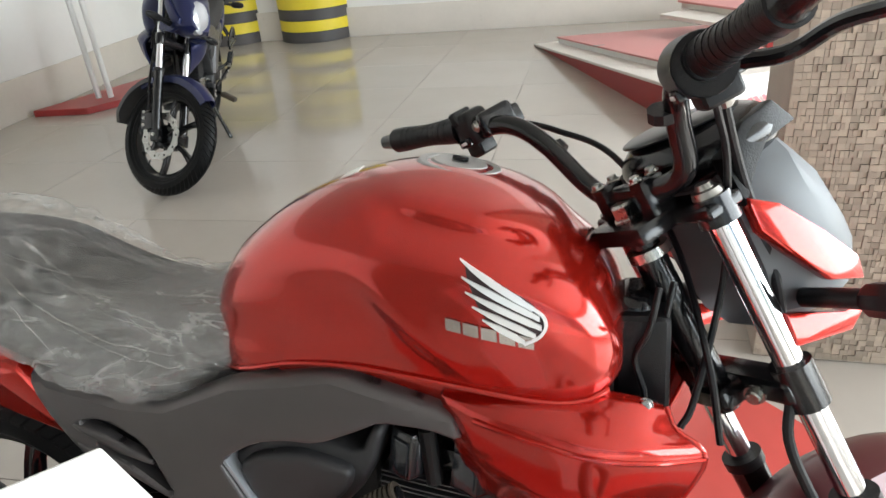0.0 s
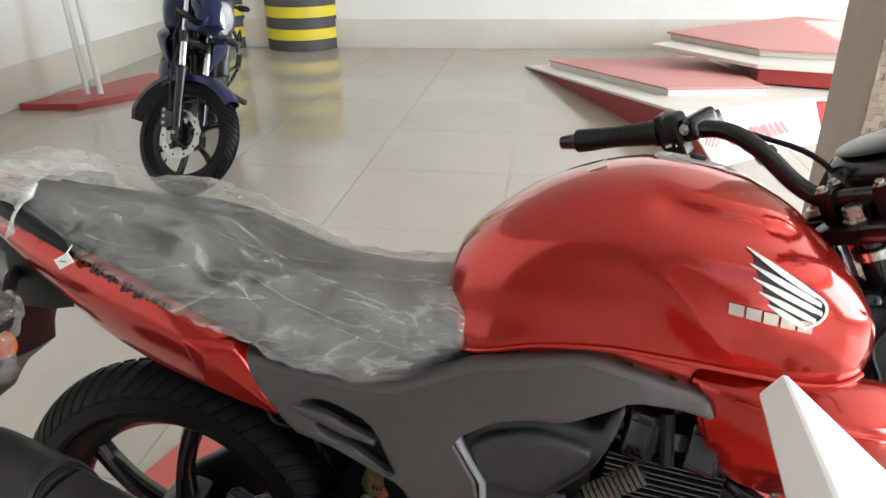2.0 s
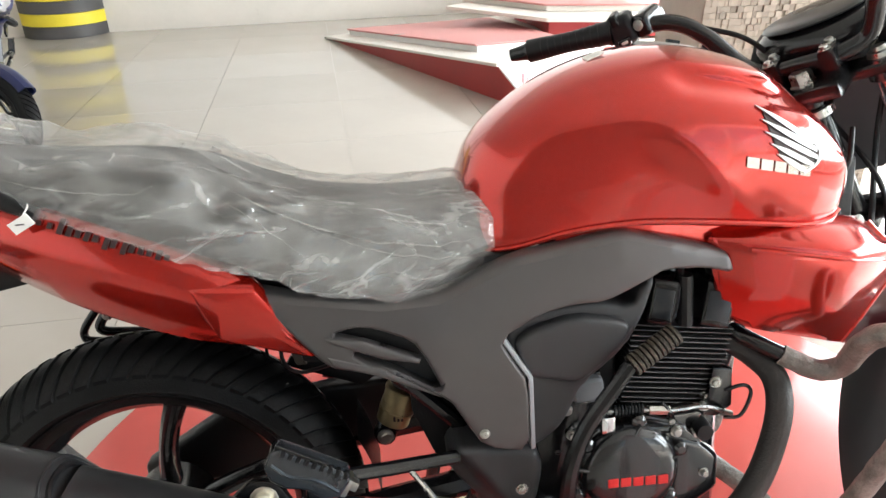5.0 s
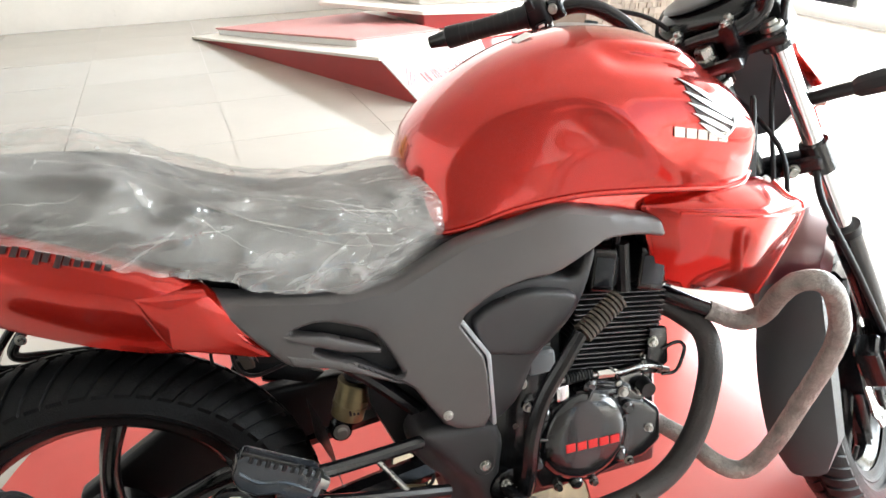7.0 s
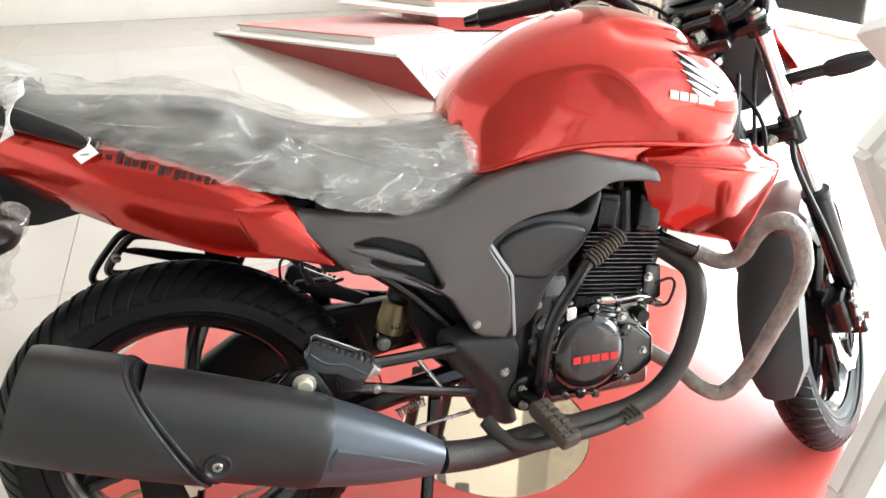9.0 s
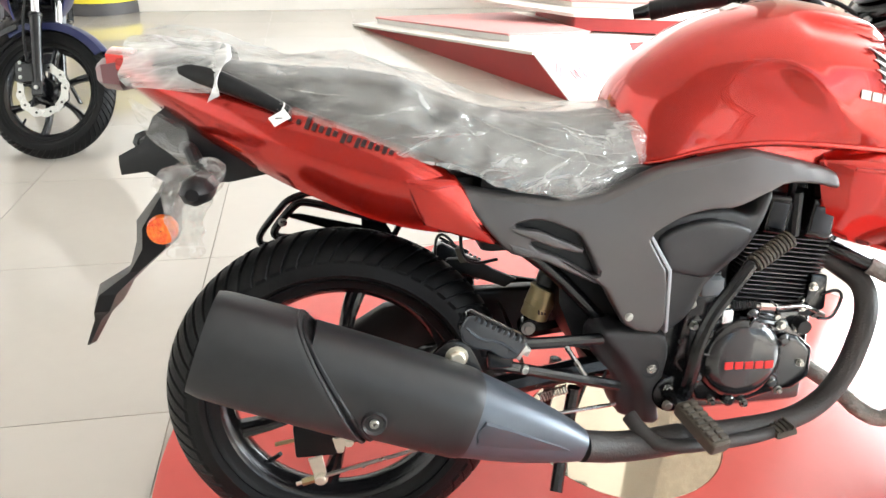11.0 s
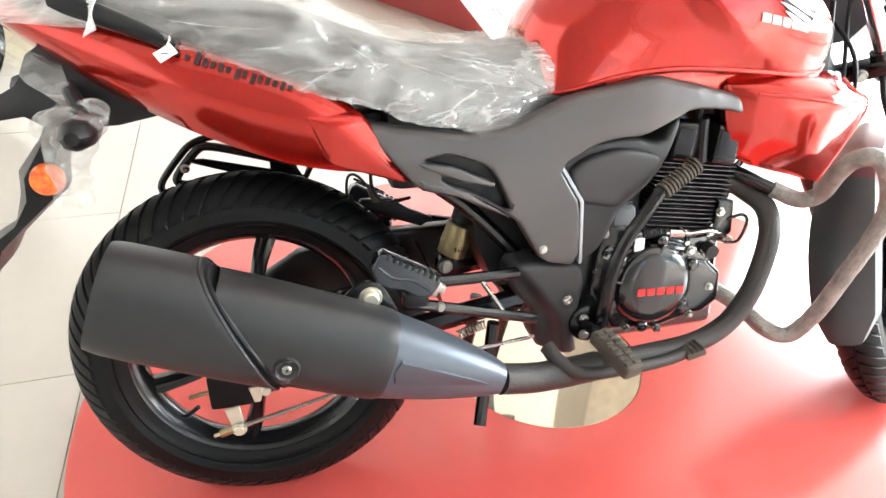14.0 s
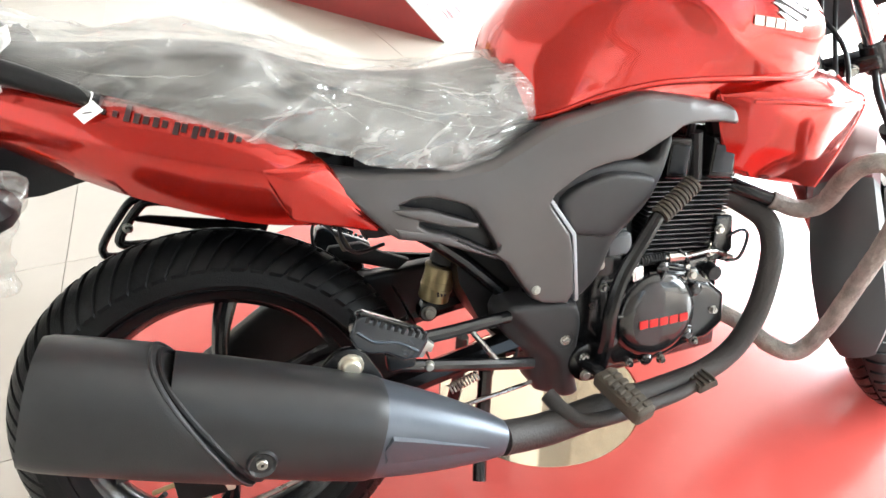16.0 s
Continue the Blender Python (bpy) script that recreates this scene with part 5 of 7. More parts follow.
    part("return_spring", spring((0.335, -0.13, 0.325), (0.385, -0.125, 0.335), 0.007, 0.0016, 10, 5), STEEL, rod)
    # chain cover and stand on the far side
    part("chain_cover", plate([(-0.06, 0.34), (0.087, 0.424), (0.25, 0.446), (0.40, 0.445), (0.45, 0.36), (0.10, 0.30), (-0.06, 0.29)], 0.085, 0.12, 0.010, 3), BLACK_PLASTIC, bike, "black chain cover")
    # tail underside: mudguard, plate holder, indicators
    under = loft([[Vector((x, y * w, z + dz * h)) for y, dz in ((-1, 0.2), (-0.9, 1), (0.9, 1), (1, 0.2), (0.9, -0.5), (-0.9, -0.5))] for x, w, z, h in ((0.05, 0.07, 0.70, 0.03), (-0.08, 0.07, 0.745, 0.050), (-0.14, 0.068, 0.752, 0.085), (-0.19, 0.064, 0.755, 0.092), (-0.245, 0.054, 0.748, 0.066), (-0.268, 0.046, 0.744, 0.030), (-0.310, 0.034, 0.734, 0.020))])
    mud = part("rear_mudguard", under, BLACK_PLASTIC, bike, "black plastic rear mudguard")
    hold = loft([[Vector((x + dx, yy * w, z)) for dx, yy in ((0, -1), (-0.6 * th, -1), (-th, 0), (-0.6 * th, 1), (0, 1), (0.006, 0))] for x, z, w, th in ((-0.205, 0.765, 0.045, 0.02), (-0.228, 0.690, 0.050, 0.04), (-0.249, 0.643, 0.055, 0.06), (-0.254, 0.608, 0.055, 0.06), (-0.304, 0.568, 0.042, 0.025), (-0.339, 0.538, 0.060, 0.045), (-0.356, 0.508, 0.055, 0.040), (-0.378, 0.488, 0.035, 0.018), (-0.412, 0.436, 0.014, 0.008))])
    part("plate_holder", hold, BLACK_PLASTIC, mud)
    part("reflector", lathe([(0.0005, -0.008), (0.021, -0.008), (0.024, 0.0), (0.024, 0.008), (0.0005, 0.008)], 24), ORANGE_LENS, mud, "amber reflector", Matrix.Translation((-0.254, -0.060, 0.639)) @ pose(0, 0, 0, 0, 0, 0))
    for s in (-1, 1):
        bx, bz = (-0.166, 0.722) if s < 0 else (-0.315, 0.752)
        ind = part("indicator", tube([(-0.205, s * 0.05, 0.765), (0.5 * (bx - 0.205), s * 0.09, 0.762), (bx, s * 0.13, bz)], 0.011, 10, 3), BLACK_PLASTIC, bike, "black rear indicator")
        part("indicator_body", loft([[Vector((bx + 0.024 * k * f, s * (0.125 + t), bz + 0.022 * q * f)) for k, q in ((-1, 0), (-0.7, 0.7), (0, 1), (0.7, 0.7), (1, 0), (0.7, -0.7), (0, -1), (-0.7, -0.7))] for t, f in ((0, 0.5), (0.012, 0.95), (0.05, 1.0), (0.075, 0.8), (0.085, 0.4))]), BLACK_PLASTIC, ind)
    # sari guard on the far side: a rounded frame with slotted plates
    loop = [(0.16, 0.575), (0.053, 0.618), (0.009, 0.636), (-0.035, 0.641), (-0.078, 0.630), (-0.104, 0.607), (-0.136, 0.570), (-0.142, 0.551), (-0.128, 0.542), (-0.05, 0.535), (0.10, 0.520)]
    g = part("sari_guard", tube([(x, 0.170, z - 0.004) for x, z in loop], 0.0068, 12, 5), BLACK_METAL, bike, "black steel sari guard")
    inner = [(0.105, 0.573), (0.013, 0.603), (-0.049, 0.620), (-0.073, 0.612), (-0.109, 0.572), (-0.107, 0.556), (-0.069, 0.550), (0.02, 0.540), (0.10, 0.530)]
    part("inner_frame", tube([(x, 0.165, z) for x, z in inner], 0.0080, 12, 5), BLACK_METAL, g)
    part("guard_bar", plate([(-0.088, 0.600), (-0.060, 0.599), (0.06, 0.567), (0.06, 0.552), (0.012, 0.558), (-0.081, 0.592)], 0.161, 0.168, 0.002, 1), BLACK_METAL, g)
    part("guard_plate", plate([(0.055, 0.588), (0.10, 0.574), (0.118, 0.540), (0.02, 0.545), (0.012, 0.556), (0.055, 0.566)], 0.161, 0.168, 0.002, 1), BLACK_METAL, g)
    part("guard_brace", tube([(0.135, 0.165, 0.575), (0.112, 0.165, 0.535)], 0.006, 8, 2), BLACK_METAL, g)
    part("bolt", bolt((-0.094, 0.156, 0.585), 0.006, 0.005), STEEL, g)
    for x in (0.085, 0.15):
        part("guard_stay", tube([(x, 0.165, 0.605), (x - 0.01, 0.12, 0.67)], 0.007, 8, 2), BLACK_METAL, g)
    # stands
    st = part("side_stand", tube([(0.50, 0.10, 0.255), (0.49, 0.17, 0.12), (0.485, 0.215, 0.03), (0.50, 0.225, 0.018)], 0.011, 10, 4), BLACK_METAL, bike, "black side stand on its foot")
    for s in (-1, 1):
        part("centre_stand", tube([(0.418, s * 0.060, 0.300), (0.405, s * 0.065, 0.22), (0.388, s * 0.080, 0.150), (0.376, s * 0.100, 0.112)], 0.012, 10, 3), BLACK_METAL, bike, "folded black centre stand")


SHROUD = [  # rows from the panel to the front edge; each runs from the top edge over the ridge to the lower edge, as (x, half width, z)
    ((0.800, 0.112, 0.722), (0.800, 0.126, 0.712), (0.800, 0.134, 0.696), (0.812, 0.130, 0.640), (0.826, 0.118, 0.588)),
    ((0.840, 0.118, 0.726), (0.840, 0.140, 0.712), (0.840, 0.154, 0.693), (0.848, 0.146, 0.630), (0.862, 0.122, 0.567)),
    ((0.900, 0.122, 0.726), (0.900, 0.154, 0.708), (0.902, 0.170, 0.684), (0.906, 0.158, 0.612), (0.916, 0.116, 0.548)),
    ((0.960, 0.118, 0.720), (0.962, 0.156, 0.700), (0.968, 0.174, 0.671), (0.962, 0.154, 0.592), (0.966, 0.106, 0.531)),
    ((1.010, 0.110, 0.710), (1.014, 0.142, 0.690), (1.026, 0.155, 0.660), (1.006, 0.132, 0.578), (1.000, 0.099, 0.519)),
    ((1.042, 0.100, 0.696), (1.052, 0.116, 0.678), (1.082, 0.121, 0.650), (1.052, 0.110, 0.575), (1.026, 0.093, 0.511)),
]


def make_shrouds(bike, paint):
    for s in (-1, 1):
        across = [[(x, y, z) for x, y, z in smooth_line(row, 5)] for row in SHROUD]
        lines = [smooth_line([row[k] for row in across], 6) for k in range(len(across[0]))]
        rings = []
        for i in range(len(lines[0])):
            outer = [Vector((ln[i].x, s * ln[i].y, ln[i].z)) for ln in lines]
            inner = [Vector((p.x - 0.004, p.y - s * 0.008, p.z)) for p in outer[::-1]]
            rings.append(outer + inner)
        sh = part("tank_shroud", loft(rings), paint, bike, "red tank shroud with a pointed front", sharp=0.9)
        front = [Vector((ln[-1].x + 0.001, s * (ln[-1].y - 0.002), ln[-1].z)) for ln in lines]
        part("shroud_lip", tube(front, 0.0035, 8, 1, True, True), paint, sh)
        crease = [Vector((ln.x, s * (ln.y + 0.0005), ln.z)) for ln in lines[10][6:]]
        part("shroud_ridge", tube(crease, lambda u: 0.0035 - 0.001 * u, 8, 1, True, True), paint, sh)
        under = [(0.800, 0.712), (1.035, 0.690), (1.02, 0.560), (0.93, 0.560), (0.83, 0.600)]
        part("shroud_liner", plate(under, s * 0.070, s * 0.090, 0.004, 2), BLACK_PLASTIC, sh, "black inner liner")
        part("bolt", bolt((1.021, s * 0.108, 0.702), 0.006, 0.005, (0, s, 0.3)), STEEL, sh)
    for s in (-1, 1):
        skirt = [(0.575, 0.744), (0.660, 0.752), (0.822, 0.742), (0.816, 0.690), (0.740, 0.694), (0.668, 0.708), (0.600, 0.704)]
        part("tank_skirt", plate(skirt, s * 0.100, s * 0.122, 0.004, 2), paint, bike)
    part("frame_gusset", block(0.985, 1.030, -0.045, 0.045, 0.680, 0.800, 0.020, 4), BLACK_METAL, bike, "black frame gusset")
    part("coil_box", block(0.985, 1.048, -0.062, 0.03, 0.665, 0.785, 0.012, 3), BLACK_PLASTIC, bike, "black coil case behind the steering head")
    for k in range(2):
        y, x = -0.060 + 0.022 * k, 1.004 + 0.016 * k
        part("wire", tube([(x + 0.03, y, 0.820), (x + 0.02, y - 0.012, 0.775), (x + 0.005, y - 0.004, 0.735), (x + 0.016, y - 0.010, 0.690), (x - 0.01, y + 0.01, 0.655)], 0.0038, 8, 4), BLACK_PLASTIC, bike)


def make_crash_guard(bike):
    for s in (-1, 1):
        pts = [(0.850, s * 0.060, 0.550), (0.870, s * 0.090, 0.540), (0.918, s * 0.115, 0.515), (0.958, s * 0.138, 0.497), (0.980, s * 0.162, 0.512), (0.966, s * 0.205, 0.560), (0.968, s * 0.238, 0.592), (0.986, s * 0.262, 0.597), (1.014, s * 0.263, 0.560),
               (1.031, s * 0.250, 0.490), (1.016, s * 0.212, 0.381), (0.991, s * 0.180, 0.285), (0.962, s * 0.155, 0.236), (0.924, s * 0.135, 0.248), (0.889, s * 0.100, 0.284), (0.815, s * 0.050, 0.335)]
        g = part("crash_guard", tube([pts[0], pts[1], pts[2], pts[3]], 0.0125, 12, 5), BLACK_METAL, bike, "tubular crash guard wrapped in foam and film")
        bm = tube(pts[2:], 0.0150, 14, 10)
        for v in bm.verts:
            k = noise.noise(v.co * 90) * 0.0016 + noise.noise(v.co * 30) * 0.0018
            v.co += Vector((noise.noise(v.co * 70 + Vector((3, 0, 0))), noise.noise(v.co * 70), k * 200)) * 0.0015
        part("foam_sleeve", bm, WRAP, g, "brownish foam sleeve under clear film")


# ---- steering assembly: f ahead, y left, a up the steering axis, turned to its left lock
STEM, RAKE, LOCK = (1.004, 0.008, 0.879), 26, 38
AXLE_DROP = -0.722


def steer_matrix(lock=LOCK):
    r = radians(RAKE)
    basis = Matrix(((math.cos(r), 0, -math.sin(r), 0), (0, 1, 0, 0), (math.sin(r), 0, math.cos(r), 0), (0, 0, 0, 1)))
    return Matrix.Translation(STEM) @ basis @ pose(0, 0, 0, 0, 0, lock)


def make_steering(bike, paint, fancy, lock):
    S = steer_matrix(lock)
    make_wheel(bike, "front_wheel", (0.04, 0, AXLE_DROP), 0.296, 0.042, 0.030, 0.212, -1, 6, 60, S)
    for s in (-1, 1):
        fork = part("fork_tube", tube([(0.04, s * 0.09, -0.02), (0.04, s * 0.09, -0.42)], 0.0165, 20, 2), CHROME, bike, "chromed telescopic fork tube", S)
        part("fork_slider", tube([(0.04, s * 0.09, -0.395), (0.04, s * 0.09, -0.44), (0.04, s * 0.09, -0.60), (0.04, s * 0.088, -0.70)], lambda u: 0.025 - 0.003 * u, 18, 3), BLACK_METAL, fork, "black fork slider", S)
        part("dust_seal", tube([(0.04, s * 0.09, -0.385), (0.04, s * 0.09, -0.40)], 0.0275, 18, 1), BLACK_PLASTIC, fork, "", S)
        part("fork_cap", lathe([(0.0005, -0.012), (0.009, -0.012), (0.011, -0.006), (0.016, -0.005), (0.018, 0.004)], 18), STEEL, fork, "", S @ Matrix.Translation((0.04, s * 0.09, 0.004)) @ pose(0, 0, 0, -90, 0, 0))
        part("axle_clamp", block(0.015, 0.065, s * 0.088 - 0.02, s * 0.088 + 0.02, AXLE_DROP - 0.035, AXLE_DROP + 0.03, 0.01, 3), BLACK_METAL, fork, "", S)
    part("axle", tube([(0.04, -0.115, AXLE_DROP), (0.04, 0.115, AXLE_DROP)], 0.009, 12, 1), STEEL, bike, "", S)
    yoke = part("top_yoke", join(block(0.014, 0.064, -0.112, 0.112, -0.020, -0.002, 0.008, 3), block(-0.035, 0.02, -0.055, 0.055, -0.020, 0.004, 0.008, 2)), BLACK_METAL, bike, "black top yoke", S)
    part("stem_nut", lathe([(0.0005, -0.019), (0.0135, -0.019), (0.016, -0.016), (0.016, -0.002), (0.019, 0), (0.019, 0.006)], 6), STEEL, yoke, "chromed hexagon stem nut", S @ Matrix.Translation((-0.004, 0, 0.006)) @ pose(0, 0, 0, -90, 0, 0))
    low = part("lower_yoke", join(block(0.012, 0.052, -0.10, 0.10, -0.252, -0.220, 0.011, 3), block(-0.022, 0.04, -0.032, 0.032, -0.252, -0.222, 0.010, 3), tube([(0, 0, -0.26), (0, 0, 0)], 0.017, 14, 1)), BLACK_METAL, bike, "black lower yoke", S)
    for s in (-1, 1):
        part("clamp_ring", tube([(0.04, s * 0.09, -0.262), (0.04, s * 0.09, -0.208)], 0.0235, 18, 1), BLACK_METAL, low, "", S)
        part("top_ring", tube([(0.04, s * 0.09, -0.030), (0.04, s * 0.09, 0.002)], 0.0235, 18, 1), BLACK_METAL, yoke, "", S)
    part("bolt", bolt((0.006, -0.054, -0.236), 0.009, 0.010, (-1, -0.5, 0)), STEEL, low, "", S)
    part("head_tube", tube([(-0.002, 0, -0.045), (-0.002, 0, -0.215)], 0.0195, 18, 2), BLACK_METAL, bike, "black steering head", S)
    part("head_ring", tube([(0, 0, -0.048), (0, 0, -0.036)], 0.0255, 18, 1), STEEL, bike, "", S)
    # handlebar
    for s in (-1, 1):
        if s > 0:
            bar = [(0.012, 0.0, 0.028), (0.012, 0.050, 0.030), (0.012, 0.084, 0.056), (0.004, 0.113, 0.118), (-0.008, 0.145, 0.158), (-0.028, 0.190, 0.176), (-0.085, 0.330, 0.212)]
            g0, g1, swp, per = Vector((-0.044, 0.226, 0.188)), Vector((-0.095, 0.352, 0.221)), (-0.032, 0.214, 0.184), (-0.020, 0.182, 0.176)
            lever = [(0.010, 0.182, 0.174), (0.022, 0.205, 0.168), (0.018, 0.250, 0.168), (-0.006, 0.335, 0.194), (-0.018, 0.370, 0.206), (-0.014, 0.380, 0.208)]
        else:
            bar = [(0.012, 0.0, 0.028), (0.015, -0.048, 0.027), (0.029, -0.088, 0.038), (0.027, -0.115, 0.090), (0.019, -0.143, 0.121), (0.006, -0.185, 0.137), (-0.030, -0.335, 0.156)]
            g0, g1, swp, per = Vector((-0.003, -0.222, 0.142)), Vector((-0.037, -0.352, 0.158)), (0.003, -0.203, 0.138), (0.026, -0.172, 0.126)
            lever = [(0.058, -0.172, 0.124), (0.068, -0.195, 0.116), (0.072, -0.222, 0.110), (0.081, -0.240, 0.110), (0.084, -0.266, 0.115), (0.078, -0.296, 0.117), (0.066, -0.345, 0.115), (0.058, -0.385, 0.117), (0.060, -0.395, 0.118)]
        hb = part("handlebar", tube(bar, 0.0128, 14, 6), BLACK_METAL, bike, "black tubular handlebar", S)
        part("grip", tube([g0, g1], lambda u: 0.0175 + 0.0015 * math.cos(u * 6.28), 20, 10), BLACK_PLASTIC, hb, "black rubber grip", S)
        for k in range(9):
            c = g0.lerp(g1, 0.14 + 0.085 * k)
            part("grip_ring", tube([c, c + (g1 - g0).normalized() * 0.005], 0.0181 + 0.0015 * math.cos((0.14 + 0.085 * k) * 6.28), 18, 1), BLACK_PLASTIC, hb, "", S)
        part("grip_flange", tube([g0, g0 + (g1 - g0).normalized() * 0.005], 0.0212, 20, 1), BLACK_PLASTIC, hb, "", S)
        part("bar_end", tube([g1, g1 + (g1 - g0).normalized() * 0.008, g1 + (g1 - g0).normalized() * 0.032], lambda u: 0.0165 - 0.006 * u, 14, 3), BLACK_METAL, hb, "", S)
        swm = Matrix.Translation(swp) @ pose(0, 0, 0, 0, 0, s * 22)
        if s < 0:
            body = join(tube([(0.002, 0.026, 0.0), (0.0, 0.018, 0.0), (-0.002, -0.020, 0.0), (-0.003, -0.026, 0.0)], lambda u: 0.0285 - 0.006 * (2 * u - 1) ** 8, 24, 3), block(-0.014, 0.026, -0.014, 0.018, -0.040, -0.012, 0.008, 3))
        sw = part("switch_box", body if s < 0 else join(block(-0.024, 0.024, -0.020, 0.020, -0.026, 0.024, 0.014, 4), block(-0.018, 0.016, -0.014, 0.016, -0.042, -0.018, 0.007, 3), block(-0.026, 0.010, 0.004 * s - 0.007, 0.004 * s + 0.007, 0.010, 0.030, 0.005, 3)), BLACK_PLASTIC, hb, "", S @ swm)
        part("switch_button", block(-0.031, -0.022, -0.010, 0.010, -0.022, -0.010, 0.003), BLACK_METAL, sw, "", S @ swm)
        part("horn_mark", block(-0.0322, -0.0305, -0.005, 0.005, -0.018, -0.014, 0.0005, 1), WHITE_DECAL, sw, "", S @ swm)
        pm = Matrix.Translation(per)
        perch = part("lever_perch", join(block(-0.020, 0.036, -0.015, 0.015, -0.016, 0.020, 0.010, 4), block(0.020, 0.046, -0.012, 0.012, -0.018, 0.010, 0.006, 3)), BLACK_METAL, hb, "", S @ pm)
        part("bolt", bolt(Vector(per) + Vector((-0.021, 0, 0.006)), 0.006, 0.005, (-1, 0, 0.2)), STEEL, perch, "", S)
        part("bolt", bolt(Vector(per) + Vector((0.034, 0, 0.011)), 0.006, 0.006, (0, 0, 1)), STEEL, perch, "", S)
        part("brake_lever" if s < 0 else "clutch_lever", tube(lever, lambda u: 0.0085 - 0.0015 * u + 0.002 * (u > 0.95), 10, 5), BLACK_METAL, hb, "", S)
        part("bar_clamp", block(-0.006, 0.030, s * 0.040 - 0.013, s * 0.040 + 0.013, -0.004, 0.045, 0.008, 2), BLACK_METAL, hb, "", S)
        for dx in (0.0, 0.024):
            part("bolt", bolt((dx, s * 0.040, 0.045), 0.006, 0.007, (0, 0, 1)), STEEL, hb, "", S)
        part("cable_tie", tube([(0.0145, s * 0.112, 0.100), (0.0145, s * 0.118, 0.110)], 0.0155, 10, 1), BLACK_PLASTIC, hb, "", S)
    part("brake_hose", tube([(0.052, -0.165, 0.112), (0.062, -0.140, 0.075), (0.080, -0.10, 0.0), (0.085, -0.075, -0.12), (0.03, -0.085, -0.235), (-0.005, -0.085, -0.30), (-0.012, -0.10, -0.45), (0.0, -0.105, -0.60)], 0.0062, 10, 6), BLACK_PLASTIC, bike, "black brake hose", S)
    part("hose_fitting", tube([(0.050, -0.164, 0.110), (0.058, -0.150, 0.088)], 0.0095, 10, 1), STEEL, bike, "", S)
    part("clutch_hose", tube([(0.016, 0.175, 0.160), (0.040, 0.135, 0.125), (0.062, 0.075, 0.065), (0.05, 0.02, -0.05), (-0.03, -0.06, -0.16), (-0.06, -0.05, -0.26)], 0.0042, 8, 6), BLACK_PLASTIC, bike, "black clutch cable", S)
    part("throttle_cable", tube([(0.012, -0.195, 0.115), (0.045, -0.15, 0.08), (0.06, -0.11, 0.02), (0.03, -0.06, -0.10), (-0.06, -0.045, -0.20), (-0.09, -0.04, -0.22)], 0.0042, 8, 6), BLACK_PLASTIC, bike, "black throttle cable", S)
    part("ignition_lock", lathe([(0.0005, -0.010), (0.010, -0.010), (0.016, -0.004), (0.018, 0.01)], 20), BLACK_METAL, yoke, "", S @ Matrix.Translation((0.055, 0, 0.012)) @ pose(0, 0, 0, -90, 0, 0))
    # instrument and cowl
    def egg(rx, ry, rz, cut):
        rings = []
        for i in range(15):
            v = -math.pi / 2 + math.pi * (i + 0.5) / 15
            rings.append([Vector((rx * math.cos(v) * math.cos(a), ry * math.cos(v) * math.sin(a), max(cut, rz * math.sin(v)))) for a in [2 * math.pi * k / 36 for k in range(36)]])
        return loft(rings)
    tilt = S @ Matrix.Translation((0.122, 0, 0.032)) @ pose(0, 0, 0, 0, 3, 0)
    dash = part("instrument_panel", egg(0.088, 0.104, 0.046, -0.04), BLACK_METAL, bike, "black digital instrument panel", tilt, 1.2)
    part("display", egg(0.066, 0.078, 0.010, -0.002), SCREEN, dash, "dark glossy display", tilt @ Matrix.Translation((-0.012, 0, 0.0345)), 1.2)
    for side in (-1, 1):
        inner = [(0.070, -0.030), (0.066, 0.030), (0.110, 0.052), (0.160, 0.056), (0.186, 0.020), (0.130, 0.020), (0.095, -0.005)]
        part("cowl_inner", plate(inner, side * 0.082, side * 0.1015, 0.004, 2, lambda x, z: -side * 0.25 * max(0.0, x - 0.150)), RUBBER, dash, "black inner cowl", S)
    cowl_rows = ((0.075, 0.078, 0.030, -0.190), (0.105, 0.096, 0.044, -0.200), (0.15, 0.104, 0.036, -0.205), (0.185, 0.092, -0.014, -0.200), (0.215, 0.066, -0.075, -0.185))
    cowl = part("headlight_cowl", loft([[Vector((f, y * w, top + (bot - top) * q)) for y, q in ((-0.75, 0.0), (-0.95, 0.16), (-1, 0.4), (-0.98, 0.65), (-0.8, 0.9), (-0.4, 1), (0.4, 1), (0.8, 0.9), (0.98, 0.65), (1, 0.4), (0.95, 0.16), (0.75, 0.0))]
                                        for f, w, top, bot in cowl_rows]), GREY_COWL if fancy else paint, bike, "grey headlight cowl with a red flash" if fancy else "dark blue headlight cowl", S, 0.5)
    part("headlight", loft([[Vector((f, 0.072 * k * math.copysign(abs(math.cos(t)) ** 0.8, math.cos(t)) * (1 if math.sin(t) > 0 else 1 - 0.45 * math.sin(t) ** 2), -0.120 + 0.090 * k * math.sin(t))) for t in [2 * math.pi * i / 20 for i in range(20)]] for f, k in ((0.18, 0.95), (0.206, 0.92), (0.217, 0.72), (0.222, 0.3))]), LENS, cowl, "clear headlight lens", S)
    for s in (-1, 1):
        flash = [(0.072, -0.020), (0.100, -0.042), (0.140, -0.098), (0.176, -0.150), (0.168, -0.176), (0.120, -0.150), (0.088, -0.098), (0.070, -0.062)]
        bm = plate([(x, z) for x, z in flash], s * 0.094, s * 0.112, 0.004, 2, lambda x, z: -s * 0.22 * max(0.0, x - 0.135) - s * 0.2 * max(0, 0.10 - x))
        part("cowl_flash", bm, paint, cowl, "", S, 0.5)
        chin = [(0.050, -0.150), (0.120, -0.190), (0.160, -0.196), (0.120, -0.214), (0.045, -0.190)]
